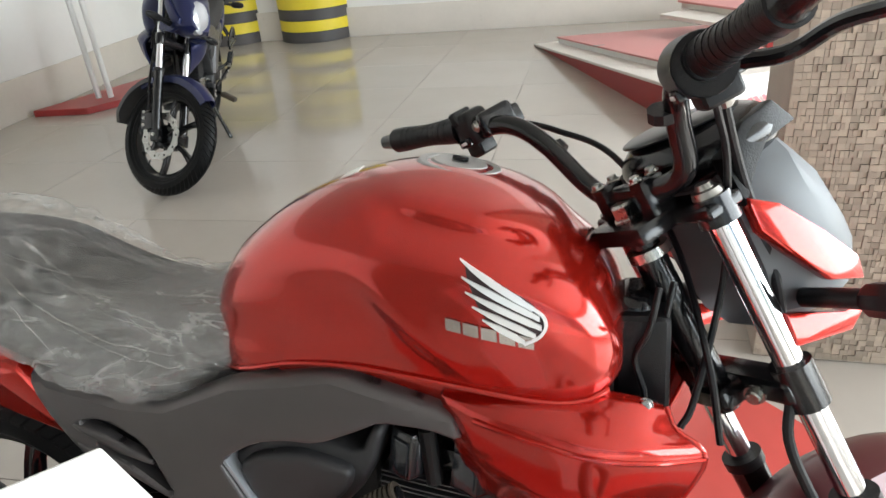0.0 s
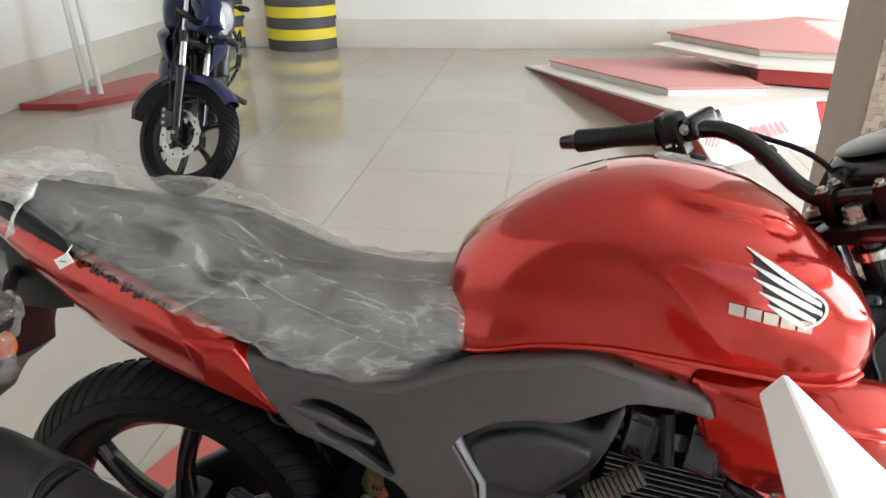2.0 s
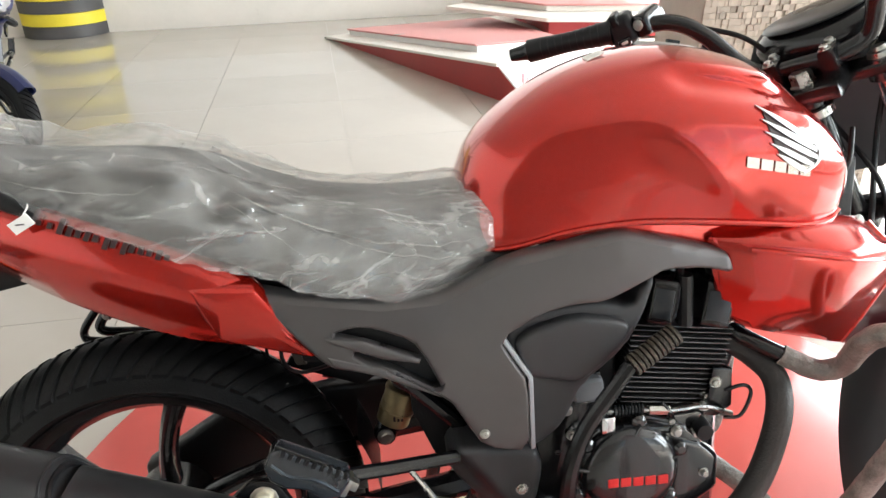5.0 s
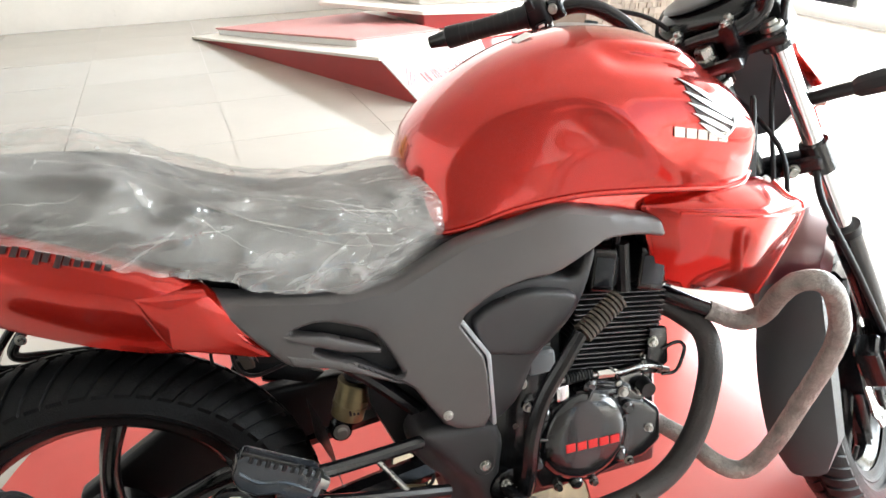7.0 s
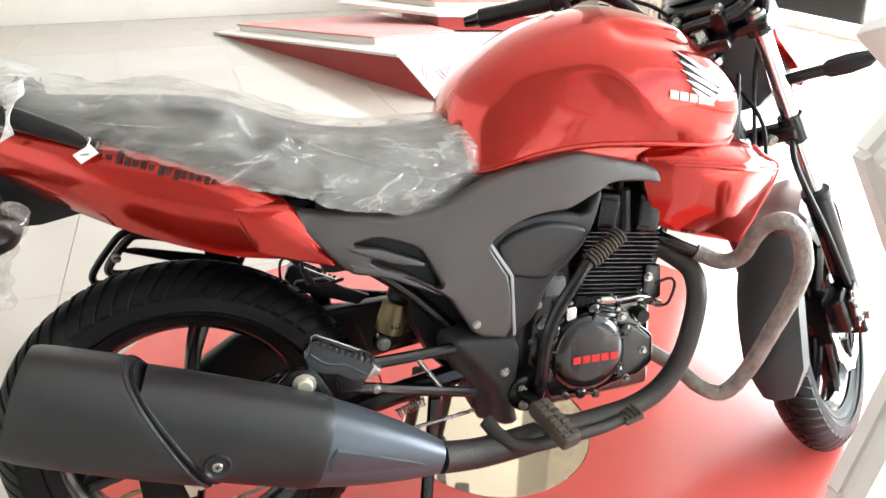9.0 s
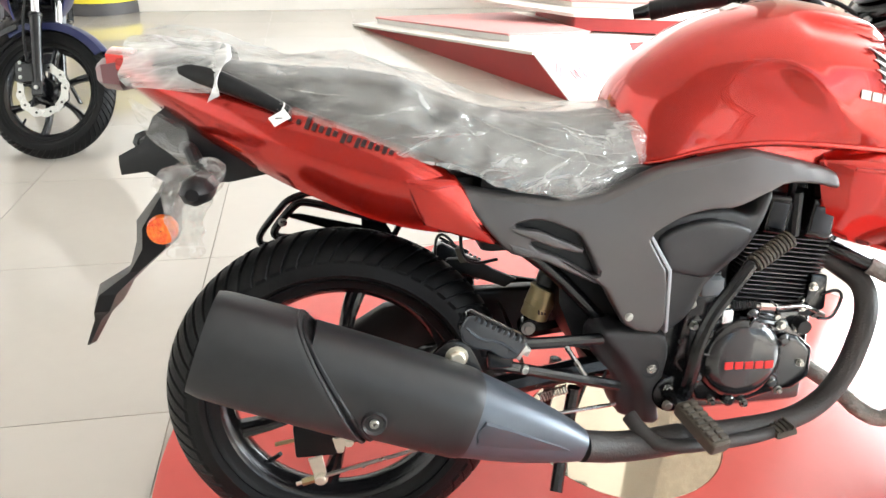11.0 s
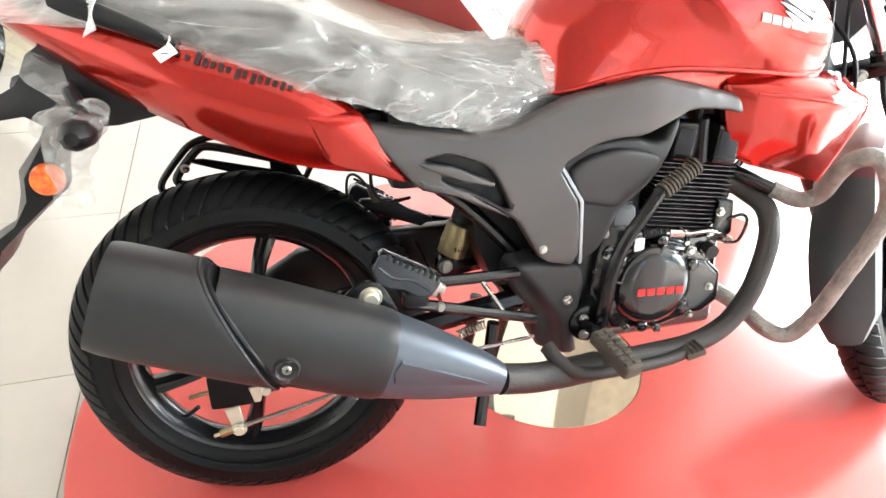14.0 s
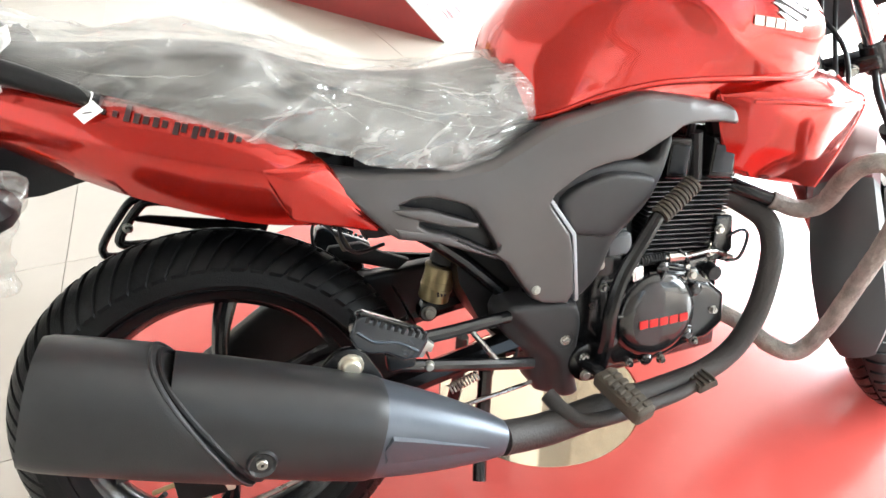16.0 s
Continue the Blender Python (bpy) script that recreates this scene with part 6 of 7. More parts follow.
        part("cowl_chin", plate(chin, s * 0.085, s * 0.108, 0.004, 2), paint, cowl, "", S, 0.5)
        ind = part("front_indicator", tube([(0.098, s * 0.085, -0.160), (0.10, s * 0.125, -0.160), (0.105, s * 0.165, -0.163)], 0.0115, 12, 3), BLACK_PLASTIC, bike, "black front indicator", S)
        part("indicator_body", loft([[Vector((0.105 + 0.020 * k * f, s * (0.155 + t), -0.163 + 0.019 * q * f)) for k, q in ((-1, 0), (-0.7, 0.7), (0, 1), (0.7, 0.7), (1, 0), (0.7, -0.7), (0, -1), (-0.7, -0.7))] for t, f in ((0, 0.6), (0.01, 0.95), (0.045, 1.05), (0.075, 0.85), (0.088, 0.4))]), BLACK_PLASTIC, ind, "", S)
    # mudguard and flap
    fend = []
    a_front = 4 if fancy else 32
    for k in range(26):
        a = a_front + (120 - a_front) * k / 25
        t = radians(a)
        R = 0.320 + (0.012 if a > 100 else 0)
        w = 0.054 - 0.020 * max(0, (a_front + 28 - a) / 36)
        fend.append([Vector((0.04 + (R + l) * math.cos(t), y * w, AXLE_DROP + (R + l) * math.sin(t))) for y, l in ((-1.1, -0.045), (-1, -0.012), (-0.5, 0.002), (0, 0.006), (0.5, 0.002), (1, -0.012), (1.1, -0.045), (0.95, -0.045), (0.85, -0.014), (0, 0.002), (-0.85, -0.014), (-0.95, -0.045))])
    guard = part("front_mudguard", loft(fend), DARK_RED_PAINT if fancy else paint, bike, "dark red front mudguard" if fancy else "dark blue front mudguard", S, 0.8)
    flap = []
    for k in range(13):
        a = 110 + 54 * k / 12
        t = radians(a)
        R = 0.338 + 0.026 * k / 12
        w = 0.058 + 0.010 * math.sin(math.pi * k / 12) - 0.012 * max(0, k - 10)
        flap.append([Vector((0.04 + (R + l) * math.cos(t), (y * w if y < 0 else 0.80 * y * w) - 0.004, AXLE_DROP + (R + l) * math.sin(t))) for y, l in ((-1, -0.034), (-0.93, -0.008), (-0.6, 0), (0, 0.004), (0.6, 0), (0.93, -0.008), (1, -0.034), (0.9, -0.034), (0.6, -0.008), (-0.6, -0.008), (-0.9, -0.034))])
    part("mud_flap", loft(flap), AIRBOX, guard, "dark grey mud flap", S, 0.8)
    cal = part("brake_caliper", join(block(-0.062, -0.005, -0.100, -0.058, AXLE_DROP + 0.035, AXLE_DROP + 0.125, 0.012, 3), block(-0.040, 0.03, -0.112, -0.095, AXLE_DROP + 0.03, AXLE_DROP + 0.11, 0.008, 2)), BLACK_METAL, bike, "black brake caliper", S)
    for q in (0.05, 0.085, 0.115):
        part("bolt", bolt((-0.028, -0.112, AXLE_DROP + q), 0.006, 0.006), STEEL, cal, "", S)


def make_motorcycle(name, paint, label, fancy, m, lock=LOCK):
    bike = thing(name, label, "motorcycle", m=m)
    make_wheel(bike, "rear_wheel", (0, 0, 0.304), 0.304, 0.056, 0.040, 0.217, 0, 6, 62)
    make_rear(bike, fancy)
    make_engine(bike, fancy)
    make_muffler(bike)
    make_footrests(bike)
    for s in (-1, 1):
        make_side(bike, s)
    make_tail(bike, paint, fancy)
    make_tank(bike, paint, fancy)
    make_shrouds(bike, paint)
    if fancy:
        make_crash_guard(bike)
    part("seat_base", block(0.24, 0.565, -0.116, 0.116, 0.58, 0.712, 0.02, 2), BLACK_PLASTIC, bike, "black seat base")
    part("seat", loft([seat_ring(-0.235 + 0.77 * i / 40) for i in range(41)]), SEAT, bike, "black stepped vinyl seat", sharp=1.0)
    make_steering(bike, paint, fancy, lock)
    return bike


LEAN = -10.2
PITCH = Matrix.Translation((0, 0, 0.304)) @ pose(0, 0, 0, 0, -1.76, 0) @ Matrix.Translation((0, 0, -0.304))
BIKE = pose(0, 0, 0.008, LEAN, 0, 0) @ PITCH
make_motorcycle("motorcycle", RED_PAINT, "red naked motorcycle leaning on its side stand", True, BIKE)
heading = pose(0, 0, 0, 0, 0, -68)
lean = pose(0, 0, 0, LEAN, 0, 0) @ PITCH
hub = heading @ lean @ steer_matrix(57) @ Vector((0.04, 0, AXLE_DROP))
blue = make_motorcycle("motorcycle", BLUE_PAINT, "dark blue motorcycle parked on the tiled floor", False, Matrix.Translation((-1.330 - hub.x, 2.365 - hub.y, 0)) @ heading @ lean, 57)

# polythene over the seat, gathered at the tail, and over the rear indicator
film_rings = []
for i in range(131):
    x = -0.255 + 0.802 * i / 130
    ring = seat_ring(max(x, -0.235), 0.009, 90)
    tail = max(0.0, min(1.0, (-0.06 - x) / 0.10))
    drop = 0.010 + 0.034 * max(0.0, min(1.0, (x - 0.37) / 0.10)) + 0.012 * noise.noise(Vector((x * 11, 2.0, 0))) + 0.006 * noise.noise(Vector((x * 37, 5.0, 0)))
    for k in range(4):
        f = (1.0, 0.7, 0.4, 0.15)[k]
        for p in (ring[k], ring[90 - k]):
            p.z -= drop * f
            p.y += math.copysign(f * 0.006 * noise.noise(Vector((x * 26, k, 1.0))), p.y)
    loose = 0.016 * max(0.0, min(1.0, (0.28 - x) / 0.2))
    for k, p in enumerate(ring):
        u = k / 45 - 1
        p.x = x
        p.y *= 1 + (tail * (0.18 + 2.2 * max(0.0, -0.13 - x)) if u > 0 else 0.04 * tail)
        p.z += tail * (0.020 * (1 - u * u) + (0.022 if u > 0 else 0.006) * u * u * (1 + 0.8 * noise.noise(Vector((x * 22, u * 4, 7)))))
        p.z += loose * (math.exp(-((u - 0.55) / 0.35) ** 2)) * (1 + 0.6 * noise.noise(Vector((x * 9, u * 3, 0))))
        p.y += 1.5 * loose * max(0.0, u) ** 1.5
    film_rings.append(ring)
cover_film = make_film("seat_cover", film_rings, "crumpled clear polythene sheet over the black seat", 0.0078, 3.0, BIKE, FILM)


def film_fold(path, r):
    """A pinched fold that runs over the sheet, given as (x, u) from the centre line (0) to the right edge (-1)."""
    pts = []
    for q in smooth_line([(x, u, 0) for x, u in path], 7):
        ring = seat_ring(q.x, 0.0120, 90)
        pts.append(ring[max(1, min(89, round((q.y + 1) * 45)))] + Vector((0, 0.003 * noise.noise(q * 30), 0.002 * noise.noise(q * 25))))
    bm = tube(pts, lambda t: 0.42 * r * (0.10 + math.sin(math.pi * t)), 6, 1, True, True)
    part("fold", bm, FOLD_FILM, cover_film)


for path, r in (([(0.12, -0.42), (0.26, -0.62), (0.40, -0.76), (0.525, -0.86)], 0.0024), ([(0.20, -0.30), (0.32, -0.52), (0.45, -0.68), (0.53, -0.76)], 0.0018), ([(0.24, -0.60), (0.36, -0.78), (0.46, -0.88), (0.52, -0.92)], 0.0016),
                ([(0.00, -0.30), (0.12, -0.36), (0.24, -0.30), (0.34, -0.14)], 0.0018), ([(-0.13, -0.60), (-0.04, -0.78), (0.06, -0.74), (0.13, -0.58)], 0.0020), ([(0.14, -0.52), (0.22, -0.70), (0.30, -0.93)], 0.0014),
                ([(0.47, 0.25), (0.51, -0.20), (0.53, -0.60)], 0.0018), ([(-0.17, 0.10), (-0.05, -0.20), (0.03, -0.30)], 0.0016), ([(0.35, -0.84), (0.42, -0.96), (0.50, -0.94)], 0.0018)):
    film_fold(path, r)
flap = []
for i in range(46):
    x = -0.262 + 0.130 * i / 45
    ring = []
    for k in range(61):
        u = -1 + k / 30
        hang = max(0.0, abs(u) - 0.62) / 0.38
        front = 0.020 * hang * noise.noise(Vector((u * 5, 3.1, 0)))
        y = 0.106 * math.copysign(min(1.0, abs(u) / 0.66) ** 0.8, u) * (0.86 + 0.75 * (x + 0.295))
        ring.append(Vector((x + front, y, 0.928 - 0.12 * (x + 0.295) - 0.030 * u * u - (0.032 if u < 0 else 0.055) * hang)))
    flap.append(ring)
make_film("polythene_flap", flap, "loose milky polythene wrapped round the tail", 0.0085, 5.0, BIKE, FLAP_FILM)
knot = []
for i in range(31):
    t = i / 30
    c = Vector((-0.124 - 0.014 * t, -0.086 - 0.040 * math.sin(1.7 * t), 0.908 - 0.066 * t))
    r = 0.011 * (0.75 + 0.45 * math.sin(0.3 + t * 7.0))
    knot.append([c + Vector((r * math.cos(a), 0.35 * r * math.sin(a), 0.4 * r * math.cos(a))) for a in [2 * math.pi * k / 32 for k in range(33)]])
make_film("polythene_ribbon", knot, "twisted white polythene ribbon tied round the grab rail", 0.006, 8.0, BIKE, THICK_FILM)
bag = []
for i in range(71):
    t = i / 70
    c = Vector((-0.174 - 0.034 * t, -0.150 + 0.035 * t, 0.752 - 0.050 * t - 0.080 * t * t))
    r = 0.042 * min(1.0, 0.35 + 3.2 * t) * (1 - 0.82 * t ** 2.2)
    bag.append([c + Vector((r * math.cos(a), 0.8 * r * math.sin(a), 0.15 * r * math.sin(3 * a))) for a in [2 * math.pi * k / 60 for k in range(61)]])
make_film("polythene_bag", bag, "clear polythene bag over the rear indicator", 0.011, 15.0, BIKE, BAG_FILM)

scrap = []
for i in range(9):
    t = i / 8
    scrap.append([Vector((-0.27 + 0.075 * t + 0.02 * u, -0.075 - 0.01 * math.sin(3 * u), 0.845 - 0.045 * t - (0.05 + 0.03 * t) * u)) for u in [k / 10 for k in range(11)]])
make_film("polythene_scrap", scrap, "thin clear polythene scrap hanging under the tail", 0.006, 21.0, BIKE, BAG_FILM)

tag = thing("price_tag", "small white paper tag tied to the grab rail", "tag", m=BIKE)
part("paper", plate([(-0.065, 0.812), (-0.041, 0.824), (-0.033, 0.811), (-0.057, 0.799)], -0.134, -0.132, 0.0004, 1), PAPER, tag)
part("string", tube([(-0.045, -0.132, 0.822), (-0.041, -0.127, 0.829), (-0.042, -0.122, 0.832)], 0.001, 6, 3), PAPER, tag)
part("print_bar", block(-0.055, -0.045, -0.1350, -0.1338, 0.8105, 0.8120, 0.0002, 1), GREY_PANEL, tag)

# ---------------------------------------------------------------- turntable
turn = thing("turntable", "round glossy red display disc with a polished centre plate", "display stand", m=Matrix.Translation((0.64, 0.235, 0)))
part("disc", lathe([(0.225, 0.006), (0.225, 0.0078), (1.035, 0.0078), (1.045, 0.005), (1.045, 0.0005), (0.225, 0.0005)], 128, closed=True), DISC_RED, turn, "glossy red vinyl disc", Matrix(((1, 0, 0, 0), (0, 0, 1, 0), (0, 1, 0, 0), (0, 0, 0, 1))))
part("centre_plate", lathe([(0.001, 0.0058), (0.222, 0.0058), (0.224, 0.004), (0.224, 0.0005)], 96), pmat("polished_beige_plate", (0.60, 0.53, 0.41), 0.045, 0.75, 0.05, 4), turn, "mirror-polished beige centre plate", Matrix(((1, 0, 0, 0), (0, 0, 1, 0), (0, 1, 0, 0), (0, 0, 0, 1))))

# ---------------------------------------------------------------- white console beside the bike
# a sloping top that falls away from the bike's tail, on side frames with a zigzag edge
board = thing("display_console", "white laminated console with a sloping top and zigzag side frames", "display stand")
CA = Vector((0.747, -0.401, 1.035))
CU, CV = Vector((-0.164, -0.928, 0.336)).normalized(), Vector((0.758, -0.156, -0.633)).normalized()
CN = CU.cross(CV).normalized()
CM = Matrix(((CU.x, CV.x, CN.x, CA.x), (CU.y, CV.y, CN.y, CA.y), (CU.z, CV.z, CN.z, CA.z), (0, 0, 0, 1)))
part("sloping_top", block(0, 0.36, 0, 0.36, -0.018, 0.0, 0.0015, 1), WHITE_BOARD, board, "white laminated sloping top", CM)
zig = [(0.735, 1.040), (0.660, 0.944), (0.808, 0.738), (0.772, 0.512), (0.820, 0.300), (0.820, 0.002)]
for y in (-0.535, -0.690):
    full = zig + [(0.98, 0.002), (0.98, 0.800)]
    fr = part("side_frame", plate(full, y - 0.018, y + 0.018, 0.002, 1), WHITE_BOARD, board, "white side panel with a zigzag edge", pose(0, 0, 0, 0, 0, 0))
    for p, q in zip(zig, zig[1:]):
        a, b = Vector((p[0], y, p[1])), Vector((q[0], y, q[1]))
        for dy in (-0.015, 0.015):
            off = Vector((0, dy, 0))
            part("edge_strip", tube([a + off, b + off], 0.011, 4, 1), WHITE_BOARD, fr)
part("back_rail", block(0.83, 0.86, -0.672, -0.553, 0.20, 0.30, 0.003), WHITE_BOARD, board)


# ---------------------------------------------------------------- stages
def slab(name, poly, z_low, z_high, material, parent, label="", bevel=0.004):
    """A polygon in plan with its own lower and upper height at every corner."""
    bm = bmesh.new()
    n = len(poly)
    lo = [bm.verts.new((x, y, z_low(x, y))) for x, y in poly]
    hi = [bm.verts.new((x, y, z_high(x, y))) for x, y in poly]
    bm.faces.new(lo[::-1])
    bm.faces.new(hi)
    for i in range(n):
        j = (i + 1) % n
        bm.faces.new((lo[i], lo[j], hi[j], hi[i]))
    if bevel:
        bmesh.ops.bevel(bm, geom=bm.edges[:], offset=bevel, segments=1, affect="EDGES", clamp_overlap=True)
    return part(name, bm, material, parent, label, None, 0.3)


def ramp_z(x, y):
    return 0.02 + 0.245 * min(1, max(0, (5.80 - y) / 2.60))


stage = thing("display_stage", "low angular red and cream stage with sloping tiers", "stage")
foot_line = [(0.081, 5.803), (1.337, 3.130), (2.011, 3.742), (2.767, 4.515), (2.94, 4.966), (1.777, 6.555)]
top_line = [(0.081, 5.803), (1.179, 3.369), (2.024, 4.119), (2.715, 4.554), (2.94, 4.966), (1.777, 6.555)]
bm = bmesh.new()
lo = [bm.verts.new((x, y, 0.001)) for x, y in foot_line]
hi = [bm.verts.new((x, y, ramp_z(x, y) - 0.022)) for x, y in top_line]
bm.faces.new(lo[::-1])
bm.faces.new(hi)
for i in range(6):
    bm.faces.new((lo[i], lo[(i + 1) % 6], hi[(i + 1) % 6], hi[i]))
part("base", bm, STAGE_RED, stage, "dark red painted base", None, 0.3)
rim = [(0.04, 5.825), (1.146, 3.345), (2.045, 4.118), (2.767, 4.515), (2.972, 4.972), (1.779, 6.602)]
slab("rim", rim, lambda x, y: ramp_z(x, y) - 0.020, lambda x, y: ramp_z(x, y), STAGE_CREAM, stage, "cream top edge")
# sloping white front board with a red word mark in plain bars
fa, fb = Vector((1.336, 3.112, 0.002)), Vector((2.032, 3.727, 0.002))
ta, tb = Vector((1.157, 3.342, 0.228)), Vector((2.044, 4.109, 0.178))
nrm = (fb - fa).cross(ta - fa).normalized()
bm = bmesh.new()
f = bm.faces.new([bm.verts.new(p) for p in (fa, fb, tb, ta)])
r = bmesh.ops.extrude_face_region(bm, geom=[f])
bmesh.ops.translate(bm, verts=[g for g in r["geom"] if isinstance(g, bmesh.types.BMVert)], vec=nrm * 0.012)
face = part("front_board", bm, WHITE_BOARD, stage, "white front board with a red word mark")
du = (fb - fa).normalized()
dv = nrm.cross(du).normalized()


def face_bar(u0, u1, v0, v1, slant=0.0):
    b = bmesh.new()
    c = [fa + du * u0 + dv * v0, fa + du * u1 + dv * v0, fa + du * (u1 + slant) + dv * v1, fa + du * (u0 + slant) + dv * v1]
    g = b.faces.new([b.verts.new(p + nrm * 0.0125) for p in c])
    e = bmesh.ops.extrude_face_region(b, geom=[g])
    bmesh.ops.translate(b, verts=[k for k in e["geom"] if isinstance(k, bmesh.types.BMVert)], vec=nrm * 0.002)
    part("word_bar", b, FADED_RED, face)


for i in range(5):
    u = 0.215 + 0.106 * i
    face_bar(u, u + 0.026, 0.110, 0.200)
    face_bar(u + 0.046, u + 0.072, 0.110, 0.200)
for k in range(5):
    face_bar(0.02 + 0.018 * k, 0.035 + 0.018 * k, 0.145 - 0.008 * k, 0.275 - 0.036 * k, 0.13 - 0.016 * k)
# second tier
tier = thing("stage_tier", "pink carpeted stage tier with a pale edge", "stage")
t2 = [(1.129, 3.933), (1.761, 4.16), (1.604, 6.104), (0.27, 5.76)]
slab("edge", t2, ramp_z, lambda x, y: ramp_z(x, y) + 0.050, WHITE_BOARD, tier, "pale laminated edge")
t2b = [(1.112, 3.911), (1.776, 4.144), (1.615, 6.125), (0.249, 5.775)]
slab("top", t2b, lambda x, y: ramp_z(x, y) + 0.050, lambda x, y: ramp_z(x, y) + 0.064, PINK_TOP, tier, "faded pink-red carpet top")
slab("seam", [(0.638, 4.892), (1.652, 5.352), (1.643, 5.398), (0.623, 4.937)], lambda x, y: ramp_z(x, y) + 0.060, lambda x, y: ramp_z(x, y) + 0.0655, GROUT, tier, "", 0)
upper = thing("stage_tier", "upper stage tier with a dark red side and pink top", "stage")
t3 = [(1.798, 4.635), (2.92, 4.353), (3.541, 5.536), (2.522, 6.679), (1.792, 6.37)]
slab("side", t3, lambda x, y: 0.16, lambda x, y: 0.27, STAGE_RED, upper, "dark red side")
slab("edge", [(1.104, 5.411), (1.775, 4.585), (2.971, 4.296), (3.647, 5.553), (2.525, 6.774)], lambda x, y: 0.27, lambda x, y: 0.30, STAGE_CREAM, upper, "cream edge")
slab("riser", [(1.272, 5.674), (1.85, 4.925), (3.036, 4.654), (3.65, 5.648), (2.525, 6.774)], lambda x, y: 0.30, lambda x, y: 0.345, STAGE_CREAM, upper)
slab("top", [(1.24, 5.678), (1.827, 4.894), (3.055, 4.61), (3.704, 5.656), (2.526, 6.821)], lambda x, y: 0.345, lambda x, y: 0.362, PINK_TOP, upper, "faded pink-red carpet top")
slab("foot", [(1.93, 4.798), (2.871, 4.486), (3.435, 5.518), (2.515, 6.49), (1.871, 6.195)], lambda x, y: 0.001, lambda x, y: 0.16, STAGE_RED, upper)

small = thing("floor_stand", "small red floor stand with two white posts by the wall", "display stand")
slab("base", [(-3.50, 3.66), (-3.06, 3.73), (-2.60, 4.57), (-3.20, 4.90)], lambda x, y: 0.001, lambda x, y: 0.05, STAGE_RED, small, "red painted base")
for x, y in ((-3.18, 4.02), (-3.08, 4.04)):
    part("post", tube([(x, y, 0.05), (x - 0.06, y + 0.05, 0.9)], 0.022, 10, 1), FRAME_WHITE, small)

# ---------------------------------------------------------------- pillars, column, room
def pillar(x, y):
    ob = thing("pillar", "round pillar with yellow and black warning stripes", "pillar", "striped pillars by the wall", m=Matrix.Translation((x, y, 0)))
    Z = Matrix(((1, 0, 0, 0), (0, 0, 1, 0), (0, 1, 0, 0), (0, 0, 0, 1)))
    R = 0.40
    for k in range(9):
        z0, z1 = 0.112 * k + 0.001, 0.112 * (k + 1) + 0.001
        part("stripe", lathe([(R - 0.02, z0), (R, z0 + 0.002), (R, z1 - 0.002), (R - 0.02, z1)], 48), STRIPE_BLACK if k % 2 == 0 else YELLOW, ob, "", Z)
    part("shaft", lathe([(R - 0.01, 1.009), (R - 0.01, 3.2)], 48), WALL, ob, "", Z)
    return ob


pillar(-2.46, 6.72)
pillar(-3.46, 6.68)

GRID = pose(-0.420, 0.40, 0, 0, 0, 3.2)
floor = structure("floor", block(-5.6, 6.4, -5.2, 9.0, -0.12, -0.004, 0), GROUT, "cream polished tile floor with thin joints")
# the ceiling is out of view; its tone is lowered to weaken the fill
ceiling = structure("ceiling", block(-5.6, 5.65, -5.2, 9.0, 3.2, 3.35, 0), pmat("dimmed_ceiling_paint", (0.54, 0.53, 0.51), 0.8, 0, 0.05, 1.5), "plain unseen ceiling, toned down to cut bounce light")
structure("wall_north", block(-6.0, 7.5, 0.025, 0.255, 0, 3.2, 0), WALL, "white painted back wall", Matrix.Translation((0, 6.835, 0)) @ pose(0, 0, 0, 0, 0, 5.4))
structure("baseboard", block(-6.0, 7.5, 0.0, 0.025, 0, 0.30, 0.004), SKIRT, "cream tiled skirting", Matrix.Translation((0, 6.835, 0)) @ pose(0, 0, 0, 0, 0, 5.4))
structure("wall_west", block(-0.2, 0, -9.0, 5.0, 0, 3.2, 0), WALL, "white painted side wall", Matrix.Translation((-3.58, 3.65, 0)) @ pose(0, 0, 0, 0, 0, 7))
structure("baseboard", block(0.0, 0.02, -9.0, 5.0, 0, 0.30, 0.004), SKIRT, "cream tiled skirting", Matrix.Translation((-3.58, 3.65, 0)) @ pose(0, 0, 0, 0, 0, 7))


def glazed_wall(name, length, m, sill=0.12, head=2.95, bays=5):
    """A wall with one long opening, glazed in bays with white frames."""
    structure(name, join(block(0, length, 0, 0.2, 0, sill, 0), block(0, length, 0, 0.2, head, 3.2, 0)), WALL, "white wall with a wide shop window", m)
    win = tagged(thing("window_1", "wide shop window with white frames", "window", m=m), kind="structure")
    for i in range(bays + 1):
        x = (length - 0.08) * i / bays
        part("window_frame", block(x, x + 0.08, 0.06, 0.14, sill, head, 0.004), FRAME_WHITE, win)
    for i in range(bays):
        x0, x1 = (length - 0.08) * i / bays + 0.08, (length - 0.08) * (i + 1) / bays
        g = part("pane", block(x0, x1, 0.097, 0.103, sill, head, 0), GLASS, win)
        g.visible_shadow = False
    return win


glazed_wall("wall_east", 12.6, Matrix.Translation((5.6, -4.6, 0)) @ pose(0, 0, 0, 0, 0, 90) @ Matrix.Scale(-1, 4, (0, 1, 0)), 0.12, 2.95, 6)
glazed_wall("wall_south", 5.0, Matrix.Translation((1.0, -4.35, 0)) @ Matrix.Scale(-1, 4, (0, 1, 0)), 0.9, 2.95, 3)
# unseen wall, added and kept dark so less light bounces onto the bike
structure("wall_south_west", block(-5.4, 1.0, -4.55, -4.35, 0, 3.2, 0), pmat("bounce_cutting_brown", (0.23, 0.205, 0.185), 0.7, 0, 0.08, 2), "unseen brown wall added beside the shop window to cut bounce light")
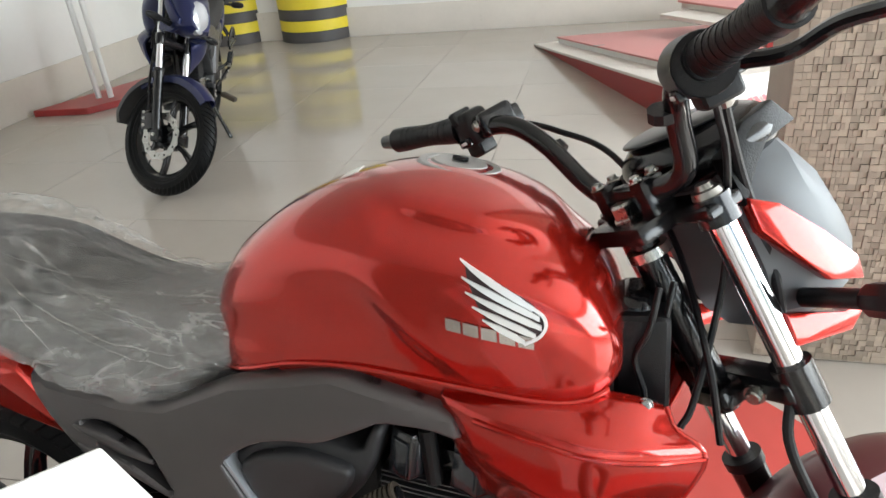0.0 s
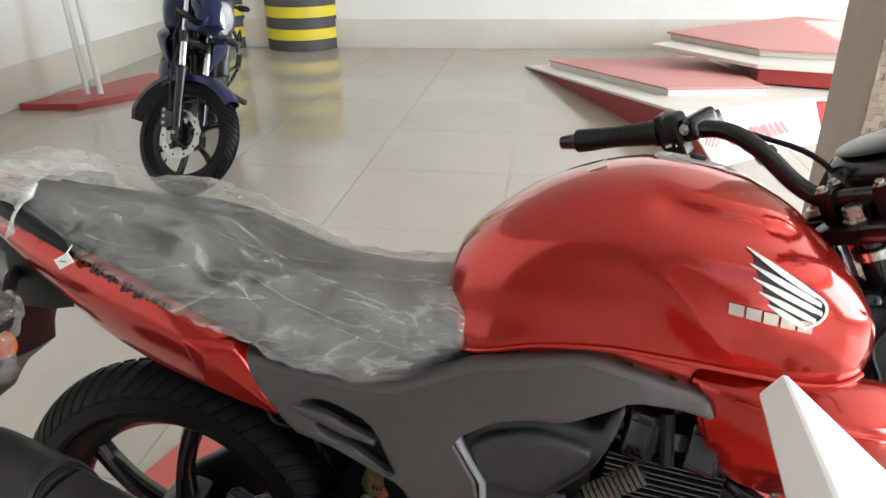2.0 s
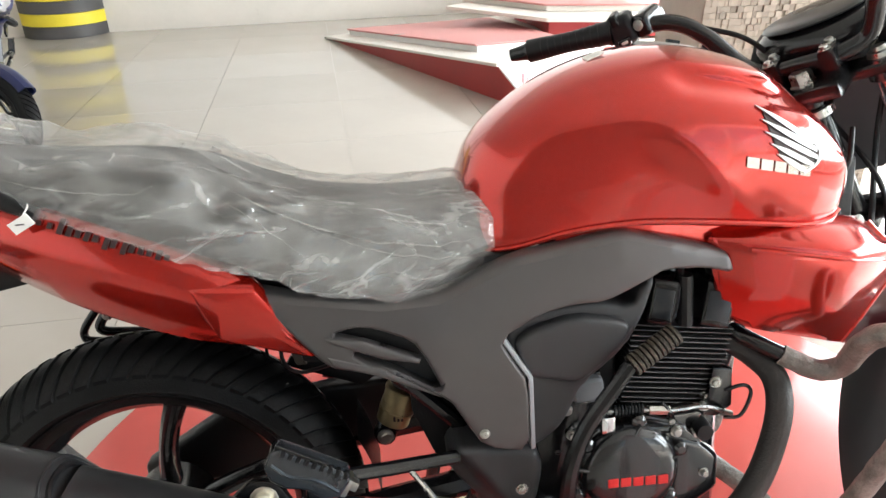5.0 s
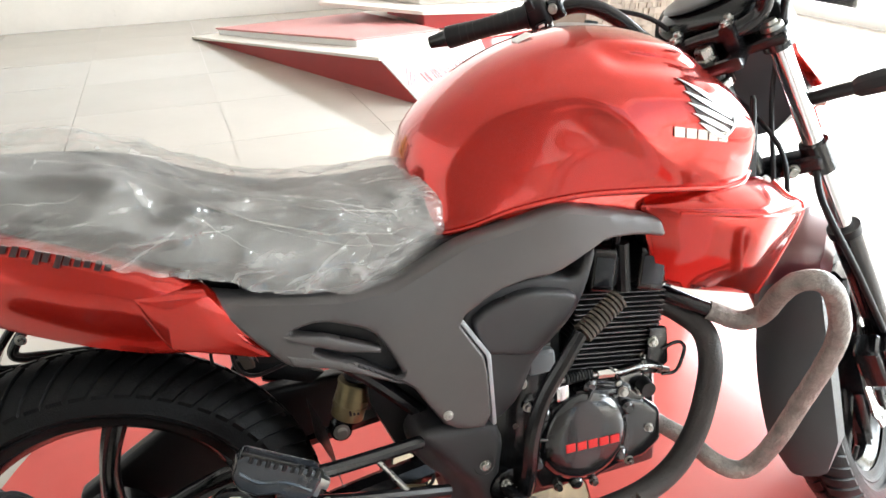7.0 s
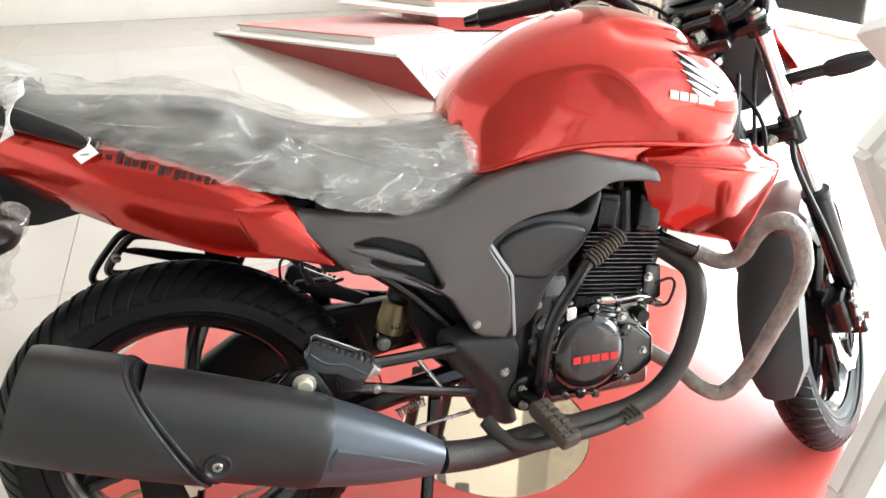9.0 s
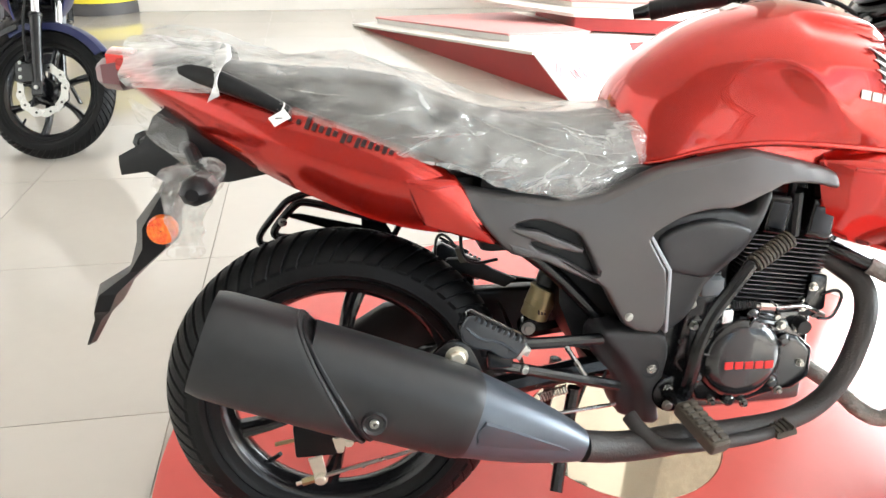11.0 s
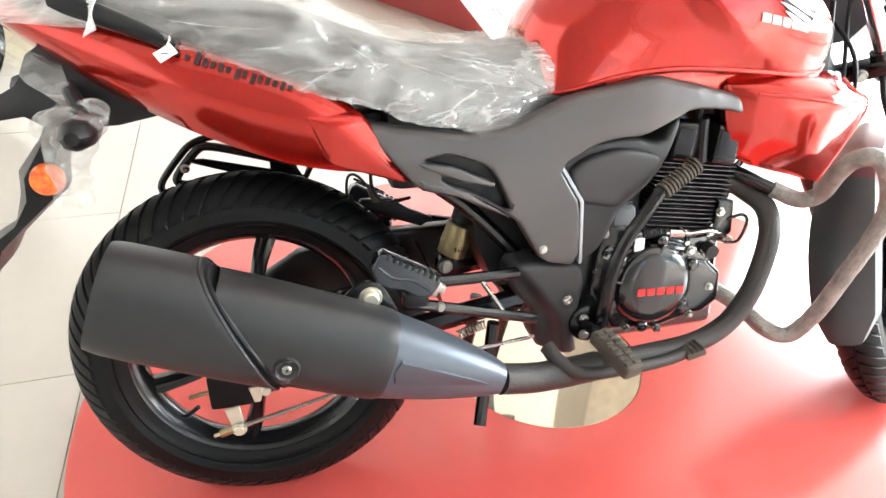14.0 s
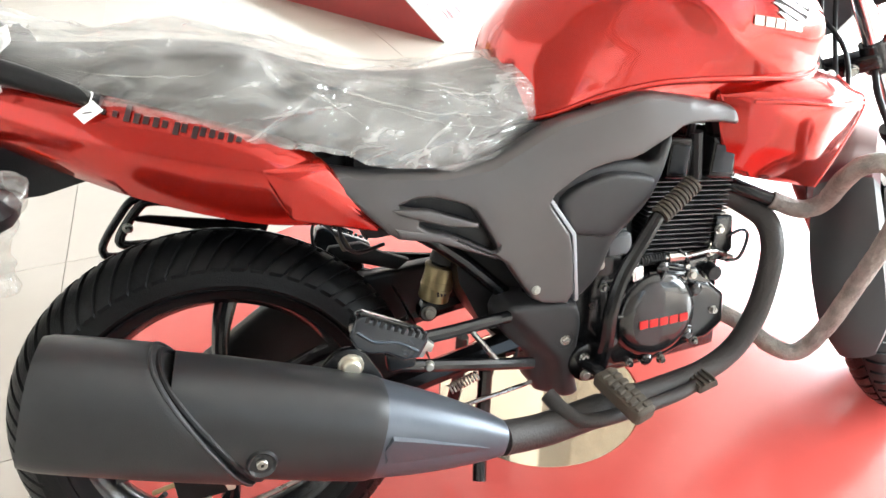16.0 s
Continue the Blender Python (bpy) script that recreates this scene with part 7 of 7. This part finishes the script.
structure("ground", block(-60, 60, -60, 60, -0.30, -0.14, 0), pmat("pale_forecourt", (0.42, 0.39, 0.35), 0.8, 0, 0.15, 1.5), "pale concrete forecourt outside")

# column faced with small stone mosaic
column = structure("column", block(1.335, 1.97, 1.228, 1.545, 0.0, 3.2, 0.003), pmat("column_mortar", (0.42, 0.36, 0.305), 0.7, 0, 0.1, 12, bump=0.3, bump_scale=150), "square column faced with brown stone mosaic")
chips = []
for wide in (0.0192, 0.0092):
    chip = bmesh.new()
    bmesh.ops.create_cube(chip, size=1)
    for v in chip.verts:
        v.co = (v.co.x * wide, v.co.y * 0.012, v.co.z * 0.0170)
    chip_me = bpy.data.meshes.new("mosaic_stone")
    chip.to_mesh(chip_me)
    chip.free()
    chip_me.materials.append(MOSAIC)
    chips.append(chip_me)
rng = random.Random(5)
row_z = 0.018
count = 0
stuff_v, stuff_f = [], []
while row_z < 1.75:
    x = 1.336
    while x < 1.96:
        n = rng.choice((1, 1, 2))
        w = 0.0200 / n
        for k in range(n):
            d = rng.uniform(-0.002, 0.003)
            xc = x + w * (k + 0.5)
            if 0.55 < row_z < 0.95 and x < 1.62 and count < 300:
                ob = new("mosaic_stone", chips[n - 1])
                ob.location = (xc, 1.227 + d, row_z)
                ob.parent = column
                count += 1
            else:
                b = len(stuff_v)
                hx = w / 2 - 0.0004
                for sx in (-1, 1):
                    for sy in (-1, 1):
                        for sz in (-1, 1):
                            stuff_v.append((xc + sx * hx, 1.227 + d + sy * 0.006, row_z + sz * 0.0085))
                stuff_f += [(b, b + 1, b + 3, b + 2), (b + 4, b + 6, b + 7, b + 5), (b, b + 4, b + 5, b + 1), (b + 2, b + 3, b + 7, b + 6), (b, b + 2, b + 6, b + 4), (b + 1, b + 5, b + 7, b + 3)]
        x += 0.0200
    row_z += 0.0176
me = bpy.data.meshes.new("mosaic_field")
me.from_pydata(stuff_v, [], stuff_f)
isl = pmat("stone_mosaic_field", (0.35, 0.285, 0.225), 0.5, 0, 0.14, 30, bump=0.3, bump_scale=200)
nt = isl.node_tree
pb = nt.nodes["Principled BSDF"]
src = pb.inputs["Base Color"].links[0].from_socket
geo = nt.nodes.new("ShaderNodeNewGeometry")
mr = nt.nodes.new("ShaderNodeMapRange")
mr.inputs[3].default_value, mr.inputs[4].default_value = 0.72, 1.28
nt.links.new(geo.outputs["Random Per Island"], mr.inputs[0])
hs = nt.nodes.new("ShaderNodeHueSaturation")
nt.links.new(mr.outputs[0], hs.inputs["Value"])
nt.links.new(src, hs.inputs["Color"])
nt.links.new(hs.outputs[0], pb.inputs["Base Color"])
me.materials.append(isl)
field = tagged(new("mosaic_field", me), "brown stone mosaic", kind="stuff")
field.parent = column

# floor tiles
TS = 0.80
tile = bmesh.new()
bmesh.ops.create_cube(tile, size=1)
for v in tile.verts:
    v.co = (v.co.x * (TS - 0.003), v.co.y * (TS - 0.003), v.co.z * 0.006 - 0.003)
tile_me = bpy.data.meshes.new("floor_tile")
tile.to_mesh(tile_me)
tile.free()
tile_me.materials.append(TILE)
for i in range(-7, 9):
    for j in range(-7, 11):
        p = GRID @ Vector(((i + 0.5) * TS, (j + 0.5) * TS, 0))
        if -5.2 < p.x < 6.0 and -5.0 < p.y < 8.1:
            ob = new("floor_tile", tile_me)
            ob.matrix_basis = Matrix.Translation(p) @ pose(0, 0, 0, 0, 0, 3.2)
            ob.parent = floor
